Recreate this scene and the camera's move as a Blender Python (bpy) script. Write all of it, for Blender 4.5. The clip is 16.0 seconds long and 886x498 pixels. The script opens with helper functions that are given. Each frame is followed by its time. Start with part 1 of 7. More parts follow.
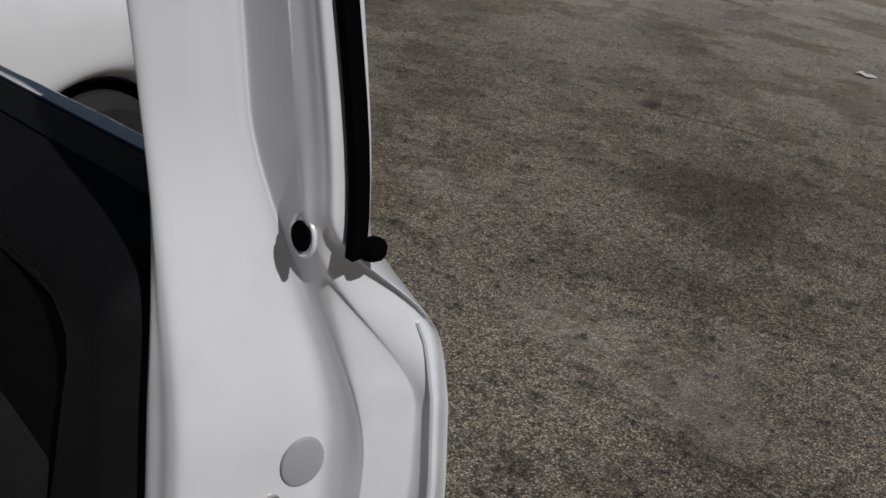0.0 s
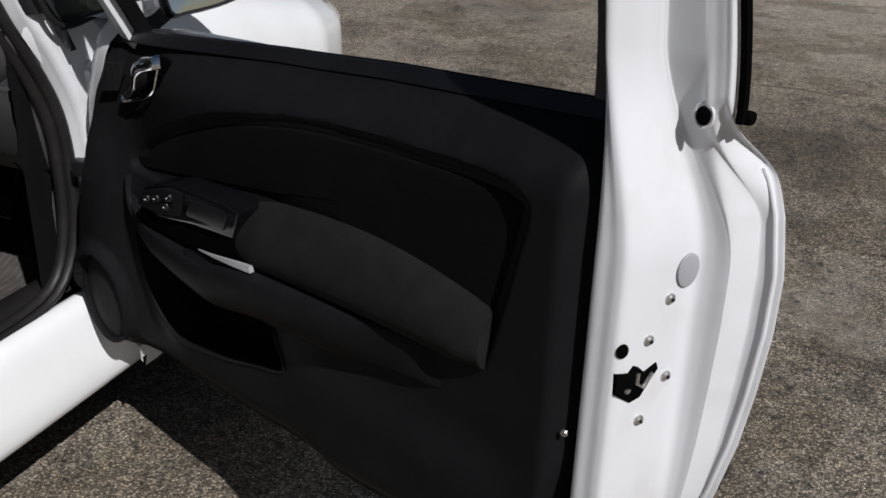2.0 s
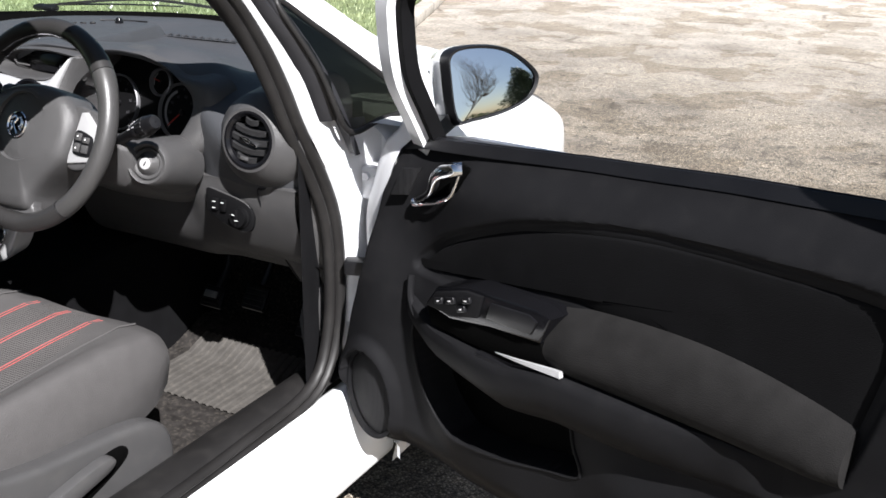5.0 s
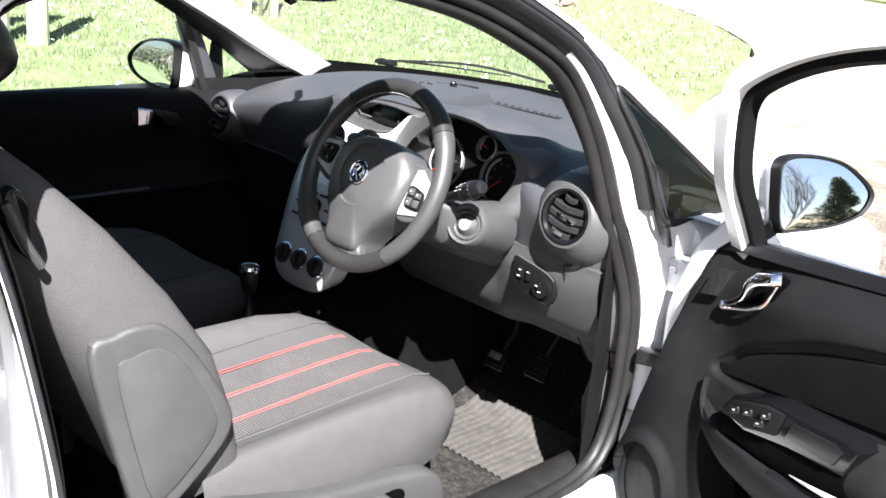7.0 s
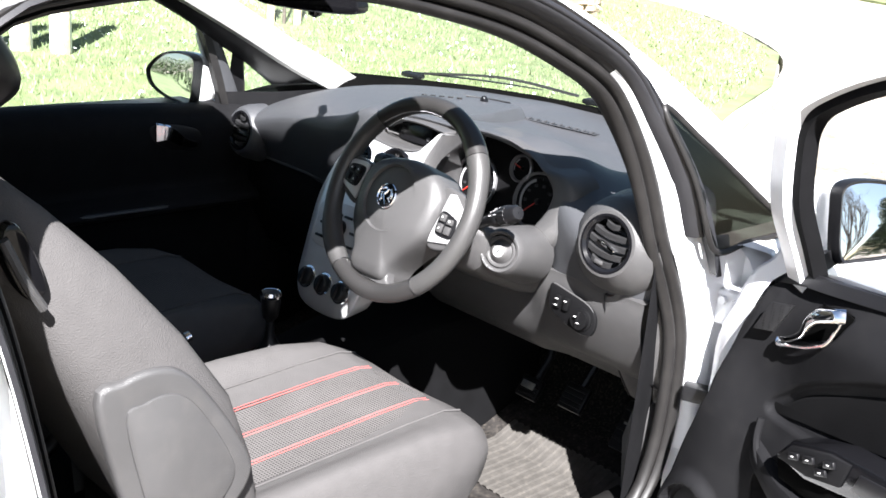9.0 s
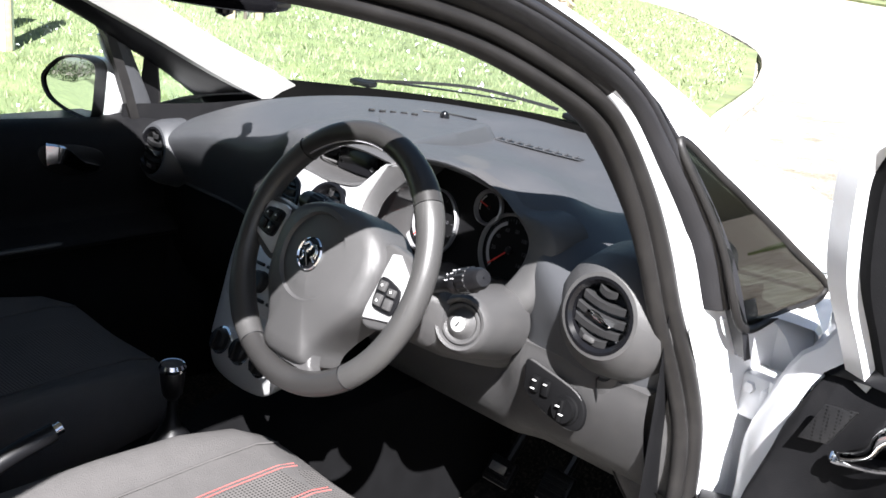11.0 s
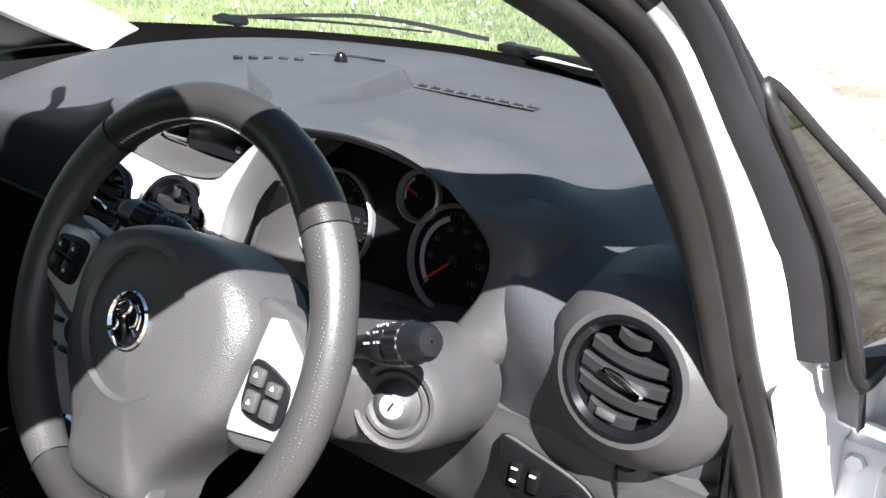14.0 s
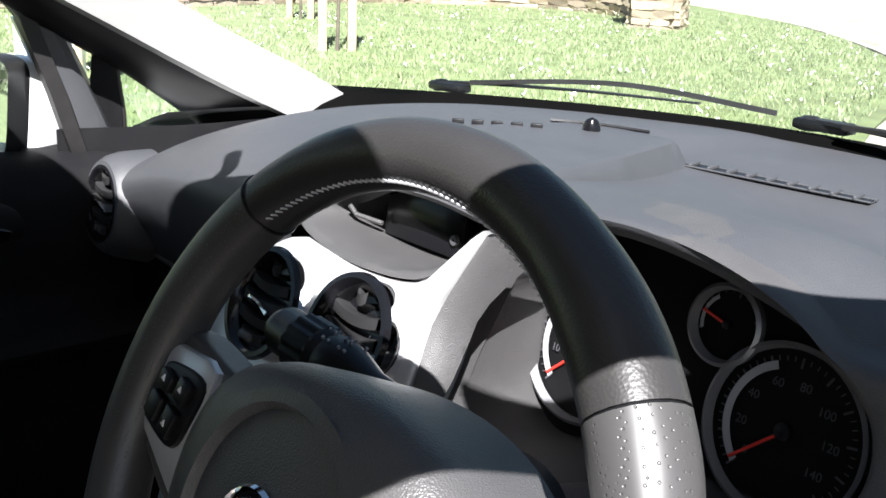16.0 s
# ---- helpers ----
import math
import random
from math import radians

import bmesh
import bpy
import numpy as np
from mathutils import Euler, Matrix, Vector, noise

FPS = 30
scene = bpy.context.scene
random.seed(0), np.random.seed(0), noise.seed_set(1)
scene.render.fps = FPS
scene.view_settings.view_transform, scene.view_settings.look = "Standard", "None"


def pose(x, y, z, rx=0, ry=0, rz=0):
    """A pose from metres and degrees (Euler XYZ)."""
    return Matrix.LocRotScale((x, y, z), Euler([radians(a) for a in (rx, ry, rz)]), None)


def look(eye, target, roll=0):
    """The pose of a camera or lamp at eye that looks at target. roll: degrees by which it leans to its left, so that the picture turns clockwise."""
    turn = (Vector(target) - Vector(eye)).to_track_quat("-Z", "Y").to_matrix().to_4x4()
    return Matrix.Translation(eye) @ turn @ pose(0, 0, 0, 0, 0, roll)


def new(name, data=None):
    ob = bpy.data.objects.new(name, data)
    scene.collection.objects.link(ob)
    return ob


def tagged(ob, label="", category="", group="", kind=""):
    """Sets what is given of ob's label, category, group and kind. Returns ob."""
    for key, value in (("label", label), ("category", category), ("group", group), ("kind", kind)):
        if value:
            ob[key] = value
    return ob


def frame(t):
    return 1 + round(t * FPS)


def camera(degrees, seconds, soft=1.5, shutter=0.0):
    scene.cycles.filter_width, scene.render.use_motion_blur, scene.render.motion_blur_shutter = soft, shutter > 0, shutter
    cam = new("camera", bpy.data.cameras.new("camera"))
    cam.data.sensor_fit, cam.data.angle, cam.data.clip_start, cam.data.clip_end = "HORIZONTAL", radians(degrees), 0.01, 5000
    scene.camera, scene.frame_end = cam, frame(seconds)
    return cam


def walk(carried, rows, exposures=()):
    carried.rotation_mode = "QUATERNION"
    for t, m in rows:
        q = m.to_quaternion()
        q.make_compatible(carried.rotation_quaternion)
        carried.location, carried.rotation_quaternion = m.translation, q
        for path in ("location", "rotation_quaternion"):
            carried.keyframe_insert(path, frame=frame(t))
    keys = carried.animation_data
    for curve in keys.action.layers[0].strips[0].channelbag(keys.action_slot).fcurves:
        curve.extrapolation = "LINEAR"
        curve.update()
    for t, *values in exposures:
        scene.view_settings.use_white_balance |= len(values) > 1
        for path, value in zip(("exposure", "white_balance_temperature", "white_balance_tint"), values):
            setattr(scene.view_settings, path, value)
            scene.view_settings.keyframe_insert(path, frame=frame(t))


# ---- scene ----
# A white three-door hatchback with its driver's door open, on worn asphalt beside a lawn.
# x: to the car's right, y: ahead, z: up; the ground is z = 0.

# ---------- camera ----------
LENS = 46.00
# seconds, eye, heading to the left, pitch, lean
PATH = [
    (0, 2.2048, -0.8879, 1.3212, 20.986, -26.186, 9.053),
    (0.5, 2.1082, -1.0422, 1.3429, 14.816, -24.784, 7.722),
    (1, 2.0369, -1.1621, 1.3711, 15.934, -23.732, 6.398),
    (1.5, 2.0879, -1.3285, 1.3713, 19.585, -24.161, 4.995),
    (2, 2.0836, -1.4111, 1.3653, 22.932, -25.670, 1.814),
    (2.5, 2.0345, -1.4547, 1.3628, 19.412, -24.977, 0.739),
    (3, 1.9935, -1.4973, 1.3491, 18.351, -26.062, 0.642),
    (3.5, 1.9697, -1.5079, 1.3367, 18.902, -26.639, -0.364),
    (4, 1.9424, -1.5244, 1.3361, 19.258, -26.237, -0.491),
    (4.5, 1.8852, -1.5402, 1.3689, 22.396, -24.241, 0.201),
    (5, 1.8106, -1.5528, 1.3908, 29.006, -20.940, 0.719),
    (5.2, 1.7928, -1.5634, 1.4021, 31.334, -19.596, 0.723),
    (7.3, 1.7428, -1.6176, 1.4152, 44.559, -18.074, 5.334),
    (7.5, 1.7318, -1.6218, 1.4065, 44.003, -19.500, 4.986),
    (8, 1.7226, -1.6187, 1.4003, 44.368, -20.046, 5.034),
    (8.5, 1.7097, -1.5982, 1.4001, 43.502, -19.179, 5.420),
    (9, 1.6531, -1.5390, 1.4153, 45.501, -17.720, 4.883),
    (9.5, 1.5957, -1.4095, 1.4263, 47.058, -15.619, 5.457),
    (9.7, 1.5609, -1.3719, 1.4241, 46.353, -16.062, 5.948),
    (11.8, 1.2533, -1.1265, 1.3697, 42.100, -18.127, 4.278),
    (12, 1.2268, -1.1084, 1.3723, 41.272, -17.921, 4.286),
    (12.5, 1.1347, -1.0706, 1.3699, 37.588, -16.478, 5.176),
    (13, 1.0755, -1.0310, 1.3363, 34.742, -19.437, 4.471),
    (13.5, 1.0222, -0.9380, 1.3183, 35.807, -19.761, 2.811),
    (14, 0.9661, -0.8086, 1.2917, 38.319, -21.133, 2.709),
    (14.5, 0.9150, -0.7477, 1.2657, 38.552, -20.383, 2.833),
    (15, 0.8457, -0.6952, 1.2185, 40.728, -21.352, 0.139),
    (15.5, 0.7593, -0.6411, 1.2072, 42.405, -19.226, 0.879),
    (16, 0.6817, -0.5792, 1.1866, 50.146, -16.360, 2.130),
]


def eye_pose(x, y, z, yaw, pitch, lean):
    return pose(x, y, z, 90 + pitch, 0, yaw) @ pose(0, 0, 0, 0, 0, lean)


cam = camera(LENS, 16.0, soft=1.6)
EXPOSURES = [(0, -1.22), (1, -1.02), (2, -0.55), (3.0, 0.0), (4.0, 0.4), (5.0, 1.1), (5.5, 1.35), (7.3, 2.22), (9.0, 2.30), (12.0, 1.95), (14.0, 2.05), (16.0, 1.98)]
walk(cam, [(t, eye_pose(*p)) for t, *p in PATH], EXPOSURES)

# ---------- light ----------
SUN_AZ, SUN_EL = radians(128), radians(45)  # clockwise from +y
world = bpy.data.worlds.new("sky")
scene.world = world
world.use_nodes = True
wn = world.node_tree.nodes
sky = wn.new("ShaderNodeTexSky")
sky.sky_type, sky.sun_disc = "NISHITA", False
sky.sun_elevation, sky.sun_rotation = SUN_EL, SUN_AZ
world.node_tree.links.new(sky.outputs[0], wn["Background"].inputs[0])
wn["Background"].inputs[1].default_value = 0.036
sun = new("sun", bpy.data.lights.new("sun", "SUN"))
sun.data.energy, sun.data.angle, sun.data.color = 6.3, radians(0.5), (1.0, 0.982, 0.985)
sun_dir = Vector((math.sin(SUN_AZ) * math.cos(SUN_EL), math.cos(SUN_AZ) * math.cos(SUN_EL), math.sin(SUN_EL)))
sun.matrix_world = look(sun_dir * 30, (0, 0, 0))

# ---------- mesh helpers ----------
def spline(pts, n, closed=False):
    """Catmull-Rom through pts, n points evenly in parameter."""
    p = [Vector(q) for q in pts]
    m = len(p)
    out = []
    for k in range(n):
        t = k / n * m if closed else k / (n - 1) * (m - 1)
        i = min(int(t), m - 1 if closed else m - 2)
        f = t - i
        if closed:
            a, b, c, d = (p[(i + j) % m] for j in (-1, 0, 1, 2))
        else:
            a, b, c, d = (p[max(0, min(m - 1, i + j))] for j in (-1, 0, 1, 2))
        out.append(0.5 * ((2 * b) + (c - a) * f + (2 * a - 5 * b + 4 * c - d) * f * f + (3 * b - a - 3 * c + d) * f ** 3))
    return out


def loft(bm, rows, closed=False, cap=False):
    """A skin over rows of points; closed: each row is a ring."""
    grid = [[bm.verts.new(p) for p in row] for row in rows]
    for a, b in zip(grid, grid[1:]):
        n = len(a)
        for j in range(n if closed else n - 1):
            k = (j + 1) % n
            bm.faces.new((a[j], a[k], b[k], b[j]))
    if cap:
        bm.faces.new(grid[0][::-1])
        bm.faces.new(grid[-1])
    return grid


def frames_along(path, closed=False, up=(0, 0, 1)):
    p = [Vector(q) for q in path]
    n = len(p)
    out = []
    side = None
    for i in range(n):
        if closed:
            t = p[(i + 1) % n] - p[i - 1]
        else:
            t = p[min(i + 1, n - 1)] - p[max(i - 1, 0)]
        t.normalize()
        if side is None:
            u = Vector(up)
            if abs(u.dot(t)) > 0.95:
                u = Vector((1, 0, 0))
            side = t.cross(u).normalized()
        side = (side - t * side.dot(t)).normalized()
        out.append((p[i], t, side, side.cross(t)))
    return out


def sweep(bm, path, profile, closed=False, up=(0, 0, 1), scale=None):
    """A profile of (side, up) points carried along a path."""
    rows = []
    fr = frames_along(path, closed, up)
    for i, (p, t, s, u) in enumerate(fr):
        k = scale(i / max(1, len(fr) - 1)) if scale else 1.0
        rows.append([p + s * (a * k) + u * (b * k) for a, b in profile])
    if closed:
        rows.append(rows[0])
    loft(bm, rows, closed=True, cap=not closed)
    if closed:
        bmesh.ops.remove_doubles(bm, verts=bm.verts, dist=1e-6)


def ring2(r, n=12, sy=1.0, ph=0.0):
    return [(r * math.cos(ph + math.tau * i / n), r * sy * math.sin(ph + math.tau * i / n)) for i in range(n)]


def tube(bm, path, r, n=10, closed=False, scale=None):
    sweep(bm, path, ring2(r, n), closed, scale=scale)


def box(bm, c, s, bevel=0.0, m=None, seg=2):
    """A block with rounded edges; m turns it about its centre."""
    g = bmesh.new()
    bmesh.ops.create_cube(g, size=1)
    bmesh.ops.scale(g, vec=s, verts=g.verts)
    if bevel:
        bmesh.ops.bevel(g, geom=g.edges[:], offset=min(bevel, min(s) * 0.49), segments=seg, profile=0.5, affect="EDGES")
    mm = Matrix.Translation(c) @ (m if m else Matrix())
    join(bm, g, mm)


def join(bm, g, m=None):
    """Adds the mesh g, turned by m, to bm."""
    g.verts.index_update()
    vs = [bm.verts.new(m @ v.co if m else v.co) for v in g.verts]
    for f in g.faces:
        bm.faces.new([vs[v.index] for v in f.verts])
    g.free()


def prism(bm, outline, depth, m=None, bevel=0.0, seg=2, dome=0.0):
    """A plate: the outline in its x, y plane, its face at z = depth. bevel rounds the rim, dome lifts the middle."""
    pts = [Vector((p[0], p[1])) for p in outline]
    area = sum(a.x * b.y - b.x * a.y for a, b in zip(pts, pts[1:] + pts[:1]))
    if area < 0:
        pts.reverse()
    n = len(pts)
    nor = []
    for i in range(n):
        t = (pts[(i + 1) % n] - pts[i - 1])
        nor.append(Vector((t.y, -t.x)).normalized())
    rows = [[(p.x, p.y, 0) for p in pts]]
    if bevel:
        for k in range(seg + 1):
            a = math.pi / 2 * k / seg
            rows.append([(p.x - q.x * bevel * (1 - math.cos(a)), p.y - q.y * bevel * (1 - math.cos(a)), depth - bevel + bevel * math.sin(a)) for p, q in zip(pts, nor)])
    else:
        rows.append([(p.x, p.y, depth) for p in pts])
    if dome:
        c = sum(pts, Vector((0, 0))) / n
        last = rows[-1]
        for k in range(1, 7):
            f = 1 - k / 7.0
            rows.append([(c.x + (q[0] - c.x) * f, c.y + (q[1] - c.y) * f, last[0][2] + dome * (1 - f * f)) for q in last])
    g = bmesh.new()
    loft(g, rows, closed=True, cap=True)
    join(bm, g, m)


def lathe(bm, profile, n=32, m=None):
    """Turns a profile of (radius, height) round z."""
    g = bmesh.new()
    rows = []
    for r, h in profile:
        rows.append([(max(r, 1e-5) * math.cos(math.tau * i / n), max(r, 1e-5) * math.sin(math.tau * i / n), h) for i in range(n)])
    loft(g, rows, closed=True)
    bmesh.ops.remove_doubles(g, verts=g.verts, dist=2e-5)
    join(bm, g, m)


def facing(p, n, up=(0, 0, 1)):
    """A pose at p whose z axis is n and whose y axis is near up."""
    z = Vector(n).normalized()
    x = Vector(up).cross(z).normalized()
    y = z.cross(x)
    return Matrix.Translation(p) @ Matrix((x, y, z)).transposed().to_4x4()


def mesh_of(name, bm, material, sharp=35):
    bmesh.ops.recalc_face_normals(bm, faces=bm.faces[:])
    me = bpy.data.meshes.new(name)
    bm.to_mesh(me)
    bm.free()
    me.materials.append(material)
    me.shade_smooth()
    me.set_sharp_from_angle(angle=radians(sharp))
    return me


def part(name, bm, material, parent=None, label="", m=None, sharp=35):
    ob = new(name, mesh_of(name, bm, material, sharp))
    if parent is not None:
        ob.parent = parent
    if m is not None:
        ob.matrix_basis = m
    if label:
        tagged(ob, label=label)
    return ob


def again(ob, name, m, parent=None):
    """The same mesh once more, as an object of its own."""
    o = new(name, ob.data)
    o.parent = parent if parent is not None else ob.parent
    o.matrix_basis = m
    return o


def lerp(table, x):
    """Straight-line table look-up: rows of (x, value)."""
    if x <= table[0][0]:
        return table[0][1]
    for (a, u), (b, v) in zip(table, table[1:]):
        if x <= b:
            return u + (v - u) * (x - a) / (b - a)
    return table[-1][1]


def smooth(a, b, x):
    t = max(0.0, min(1.0, (x - a) / (b - a)))
    return t * t * (3 - 2 * t)


def inside(poly, x, y):
    hit = False
    n = len(poly)
    for i in range(n):
        (x1, y1), (x2, y2) = poly[i - 1][:2], poly[i][:2]
        if (y1 > y) != (y2 > y) and x < (x2 - x1) * (y - y1) / (y2 - y1) + x1:
            hit = not hit
    return hit


def edge_distance(poly, x, y):
    best = 9.0
    n = len(poly)
    for i in range(n):
        (x1, y1), (x2, y2) = poly[i - 1][:2], poly[i][:2]
        dx, dy = x2 - x1, y2 - y1
        f = max(0, min(1, ((x - x1) * dx + (y - y1) * dy) / (dx * dx + dy * dy + 1e-12)))
        best = min(best, math.hypot(x - x1 - f * dx, y - y1 - f * dy))
    return best


# ---------- materials ----------
def material(name, base, rough=0.5, metal=0.0, var=0.12, scale=12.0, grain=0.0, grain_scale=900.0, coat=0.0, spec=0.5, dirt=None, dirt_amount=0.3, rough_var=0.08):
    """A surface with colour drift at a large scale, fine relief, and patchy gloss."""
    m = bpy.data.materials.new(name)
    m.use_nodes = True
    t = m.node_tree
    N, Lk = t.nodes, t.links.new
    b = N["Principled BSDF"]
    b.inputs["Metallic"].default_value = metal
    b.inputs["Specular IOR Level"].default_value = spec
    b.inputs["Coat Weight"].default_value = coat
    b.inputs["Coat Roughness"].default_value = 0.05
    co = N.new("ShaderNodeTexCoord")
    n1 = N.new("ShaderNodeTexNoise")
    n1.inputs["Scale"].default_value, n1.inputs["Detail"].default_value = scale, 5
    Lk(co.outputs["Object"], n1.inputs["Vector"])
    ramp = N.new("ShaderNodeValToRGB")
    ramp.color_ramp.elements[0].position, ramp.color_ramp.elements[1].position = 0.3, 0.7
    ramp.color_ramp.elements[0].color = (*[c * (1 - var) for c in base], 1)
    ramp.color_ramp.elements[1].color = (*[min(1, c * (1 + var)) for c in base], 1)
    Lk(n1.outputs["Fac"], ramp.inputs["Fac"])
    last = ramp.outputs["Color"]
    if dirt:
        n3 = N.new("ShaderNodeTexNoise")
        n3.inputs["Scale"].default_value, n3.inputs["Detail"].default_value = scale * 2.7, 8
        Lk(co.outputs["Object"], n3.inputs["Vector"])
        r3 = N.new("ShaderNodeMapRange")
        r3.inputs["From Min"].default_value, r3.inputs["From Max"].default_value = 0.5, 0.75
        r3.inputs["To Max"].default_value = dirt_amount
        Lk(n3.outputs["Fac"], r3.inputs["Value"])
        mx = N.new("ShaderNodeMix")
        mx.data_type = "RGBA"
        Lk(r3.outputs["Result"], mx.inputs["Factor"])
        Lk(last, mx.inputs["A"])
        mx.inputs["B"].default_value = (*dirt, 1)
        last = mx.outputs["Result"]
    Lk(last, b.inputs["Base Color"])
    rr = N.new("ShaderNodeMapRange")
    rr.inputs["To Min"].default_value, rr.inputs["To Max"].default_value = max(0.02, rough - rough_var), min(1, rough + rough_var)
    Lk(n1.outputs["Fac"], rr.inputs["Value"])
    Lk(rr.outputs["Result"], b.inputs["Roughness"])
    if grain:
        v = N.new("ShaderNodeTexVoronoi")
        v.inputs["Scale"].default_value = grain_scale
        Lk(co.outputs["Object"], v.inputs["Vector"])
        bp = N.new("ShaderNodeBump")
        bp.inputs["Strength"].default_value, bp.inputs["Distance"].default_value = grain, 0.0006
        Lk(v.outputs["Distance"], bp.inputs["Height"])
        Lk(bp.outputs["Normal"], b.inputs["Normal"])
    return m


WEATHER = material("weathered_seal", (0.014, 0.014, 0.0165), 0.5, var=0.15, scale=20, grain=0.15, grain_scale=400)
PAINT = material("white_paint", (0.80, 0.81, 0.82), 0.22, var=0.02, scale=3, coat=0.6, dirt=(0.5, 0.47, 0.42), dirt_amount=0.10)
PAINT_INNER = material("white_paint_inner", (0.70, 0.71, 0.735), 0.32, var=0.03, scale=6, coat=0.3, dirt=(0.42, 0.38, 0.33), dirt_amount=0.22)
RUBBER = material("rubber_seal", (0.0105, 0.0098, 0.0098), 0.50, spec=0.35, var=0.2, grain=0.12, grain_scale=500, dirt=(0.06, 0.056, 0.052), dirt_amount=0.10)
DASH = material("dash_plastic", (0.042, 0.0435, 0.048), 0.48, var=0.04, grain=0.5, grain_scale=800, dirt=(0.12, 0.11, 0.10), dirt_amount=0.04)
TRIM = material("door_trim_plastic", (0.0092, 0.0092, 0.0101), 0.55, spec=0.04, var=0.10, grain=0.30, grain_scale=700, dirt=(0.05, 0.048, 0.046), dirt_amount=0.05)
GREYTRIM = material("grey_trim_plastic", (0.053, 0.052, 0.053), 0.42, spec=0.45, var=0.06, grain=0.5, grain_scale=1250, dirt=(0.15, 0.14, 0.13), dirt_amount=0.10)
BLACK = material("black_plastic", (0.006, 0.006, 0.007), 0.38, spec=0.35, var=0.15, grain=0.1)
DIALFACE = material("dial_face", (0.004, 0.004, 0.0045), 0.6, spec=0.12)
# near-black: stands for the shade inside hollows, also used on the blackest trim
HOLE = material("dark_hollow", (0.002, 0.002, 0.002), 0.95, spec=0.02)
GLOSSBLACK = material("gloss_black_plastic", (0.005, 0.005, 0.006), 0.16, spec=0.3, var=0.1)
SMOOTH_LEATHER = material("smooth_leather", (0.024, 0.023, 0.023), 0.36, var=0.12, grain=0.18, grain_scale=700)
HUB = material("hub_plastic", (0.056, 0.055, 0.056), 0.36, var=0.05, grain=0.5, grain_scale=1000)
SILVER = material("silver_paint", (0.62, 0.62, 0.63), 0.34, 0.55, var=0.03)
SILVER_DULL = material("silver_dull", (0.48, 0.48, 0.49), 0.45, 0.35, var=0.05, dirt=(0.3, 0.28, 0.26), dirt_amount=0.2)
CHROME = material("chrome", (0.85, 0.86, 0.88), 0.06, 1.0, var=0.02, rough_var=0.03)
STEEL = material("zinc_steel", (0.55, 0.54, 0.52), 0.35, 0.9, var=0.15, scale=80, dirt=(0.2, 0.15, 0.1), dirt_amount=0.4)
PLUG = material("grey_plug", (0.33, 0.33, 0.35), 0.5, var=0.05)
LINING = material("headlining", (0.42, 0.41, 0.39), 0.85, var=0.05, grain=0.3, grain_scale=900)
PILLAR = material("pillar_trim", (0.33, 0.328, 0.318), 0.6, var=0.04, grain=0.25, grain_scale=800)
CARPET = material("carpet", (0.018, 0.017, 0.016), 0.95, spec=0.1, var=0.35, scale=60, grain=0.9, grain_scale=400, dirt=(0.16, 0.14, 0.11), dirt_amount=0.5)
MAT = material("mat_carpet", (0.022, 0.020, 0.019), 0.95, spec=0.1, var=0.45, scale=45, grain=0.9, grain_scale=450, dirt=(0.085, 0.075, 0.064), dirt_amount=0.55)
MATRUBBER = material("mat_rubber", (0.058, 0.054, 0.050), 0.62, spec=0.3, var=0.18, scale=30, dirt=(0.12, 0.108, 0.094), dirt_amount=0.35)
FABRIC = material("seat_fabric", (0.067, 0.064, 0.064), 0.92, spec=0.2, var=0.05, scale=40, grain=0.9, grain_scale=520)
INSERT = material("door_fabric", (0.0035, 0.0035, 0.004), 0.95, spec=0.1, var=0.2, scale=25, grain=0.6, grain_scale=700)
ARMFAB = material("armrest_fabric", (0.011, 0.0105, 0.0105), 0.93, spec=0.15, var=0.2, scale=30, grain=0.7, grain_scale=600)
REDTHREAD = material("red_piping", (0.36, 0.075, 0.07), 0.8, var=0.15, scale=200)
TYRE = material("tyre_rubber", (0.018, 0.018, 0.018), 0.8, var=0.2)
RED = material("red_needle", (0.55, 0.03, 0.02), 0.4)
SLAT = material("vent_slat_plastic", (0.020, 0.020, 0.021), 0.42, spec=0.35, var=0.08, grain=0.2)
DIALRING = material("dial_ring", (0.22, 0.22, 0.23), 0.4, 0.4, var=0.05)
DIALINK = material("dial_print", (0.62, 0.62, 0.62), 0.6)
DIALSCALE = material("dial_scale_print", (0.30, 0.30, 0.31), 0.6)
DIALGREY = material("dial_print_grey", (0.045, 0.045, 0.05), 0.6)
CONCRETE = material("kerb_concrete", (0.36, 0.33, 0.29), 0.9, var=0.2, scale=9, grain=0.6, grain_scale=180, dirt=(0.16, 0.14, 0.1), dirt_amount=0.5)
STAKE = material("stake_wood", (0.42, 0.33, 0.22), 0.8, var=0.25, scale=20, grain=0.5, grain_scale=120)
GUARD = material("pale_tree_guard", (0.75, 0.74, 0.70), 0.5, var=0.06)
BARK = material("bark", (0.10, 0.08, 0.065), 0.95, var=0.35, scale=9, grain=0.8, grain_scale=60)


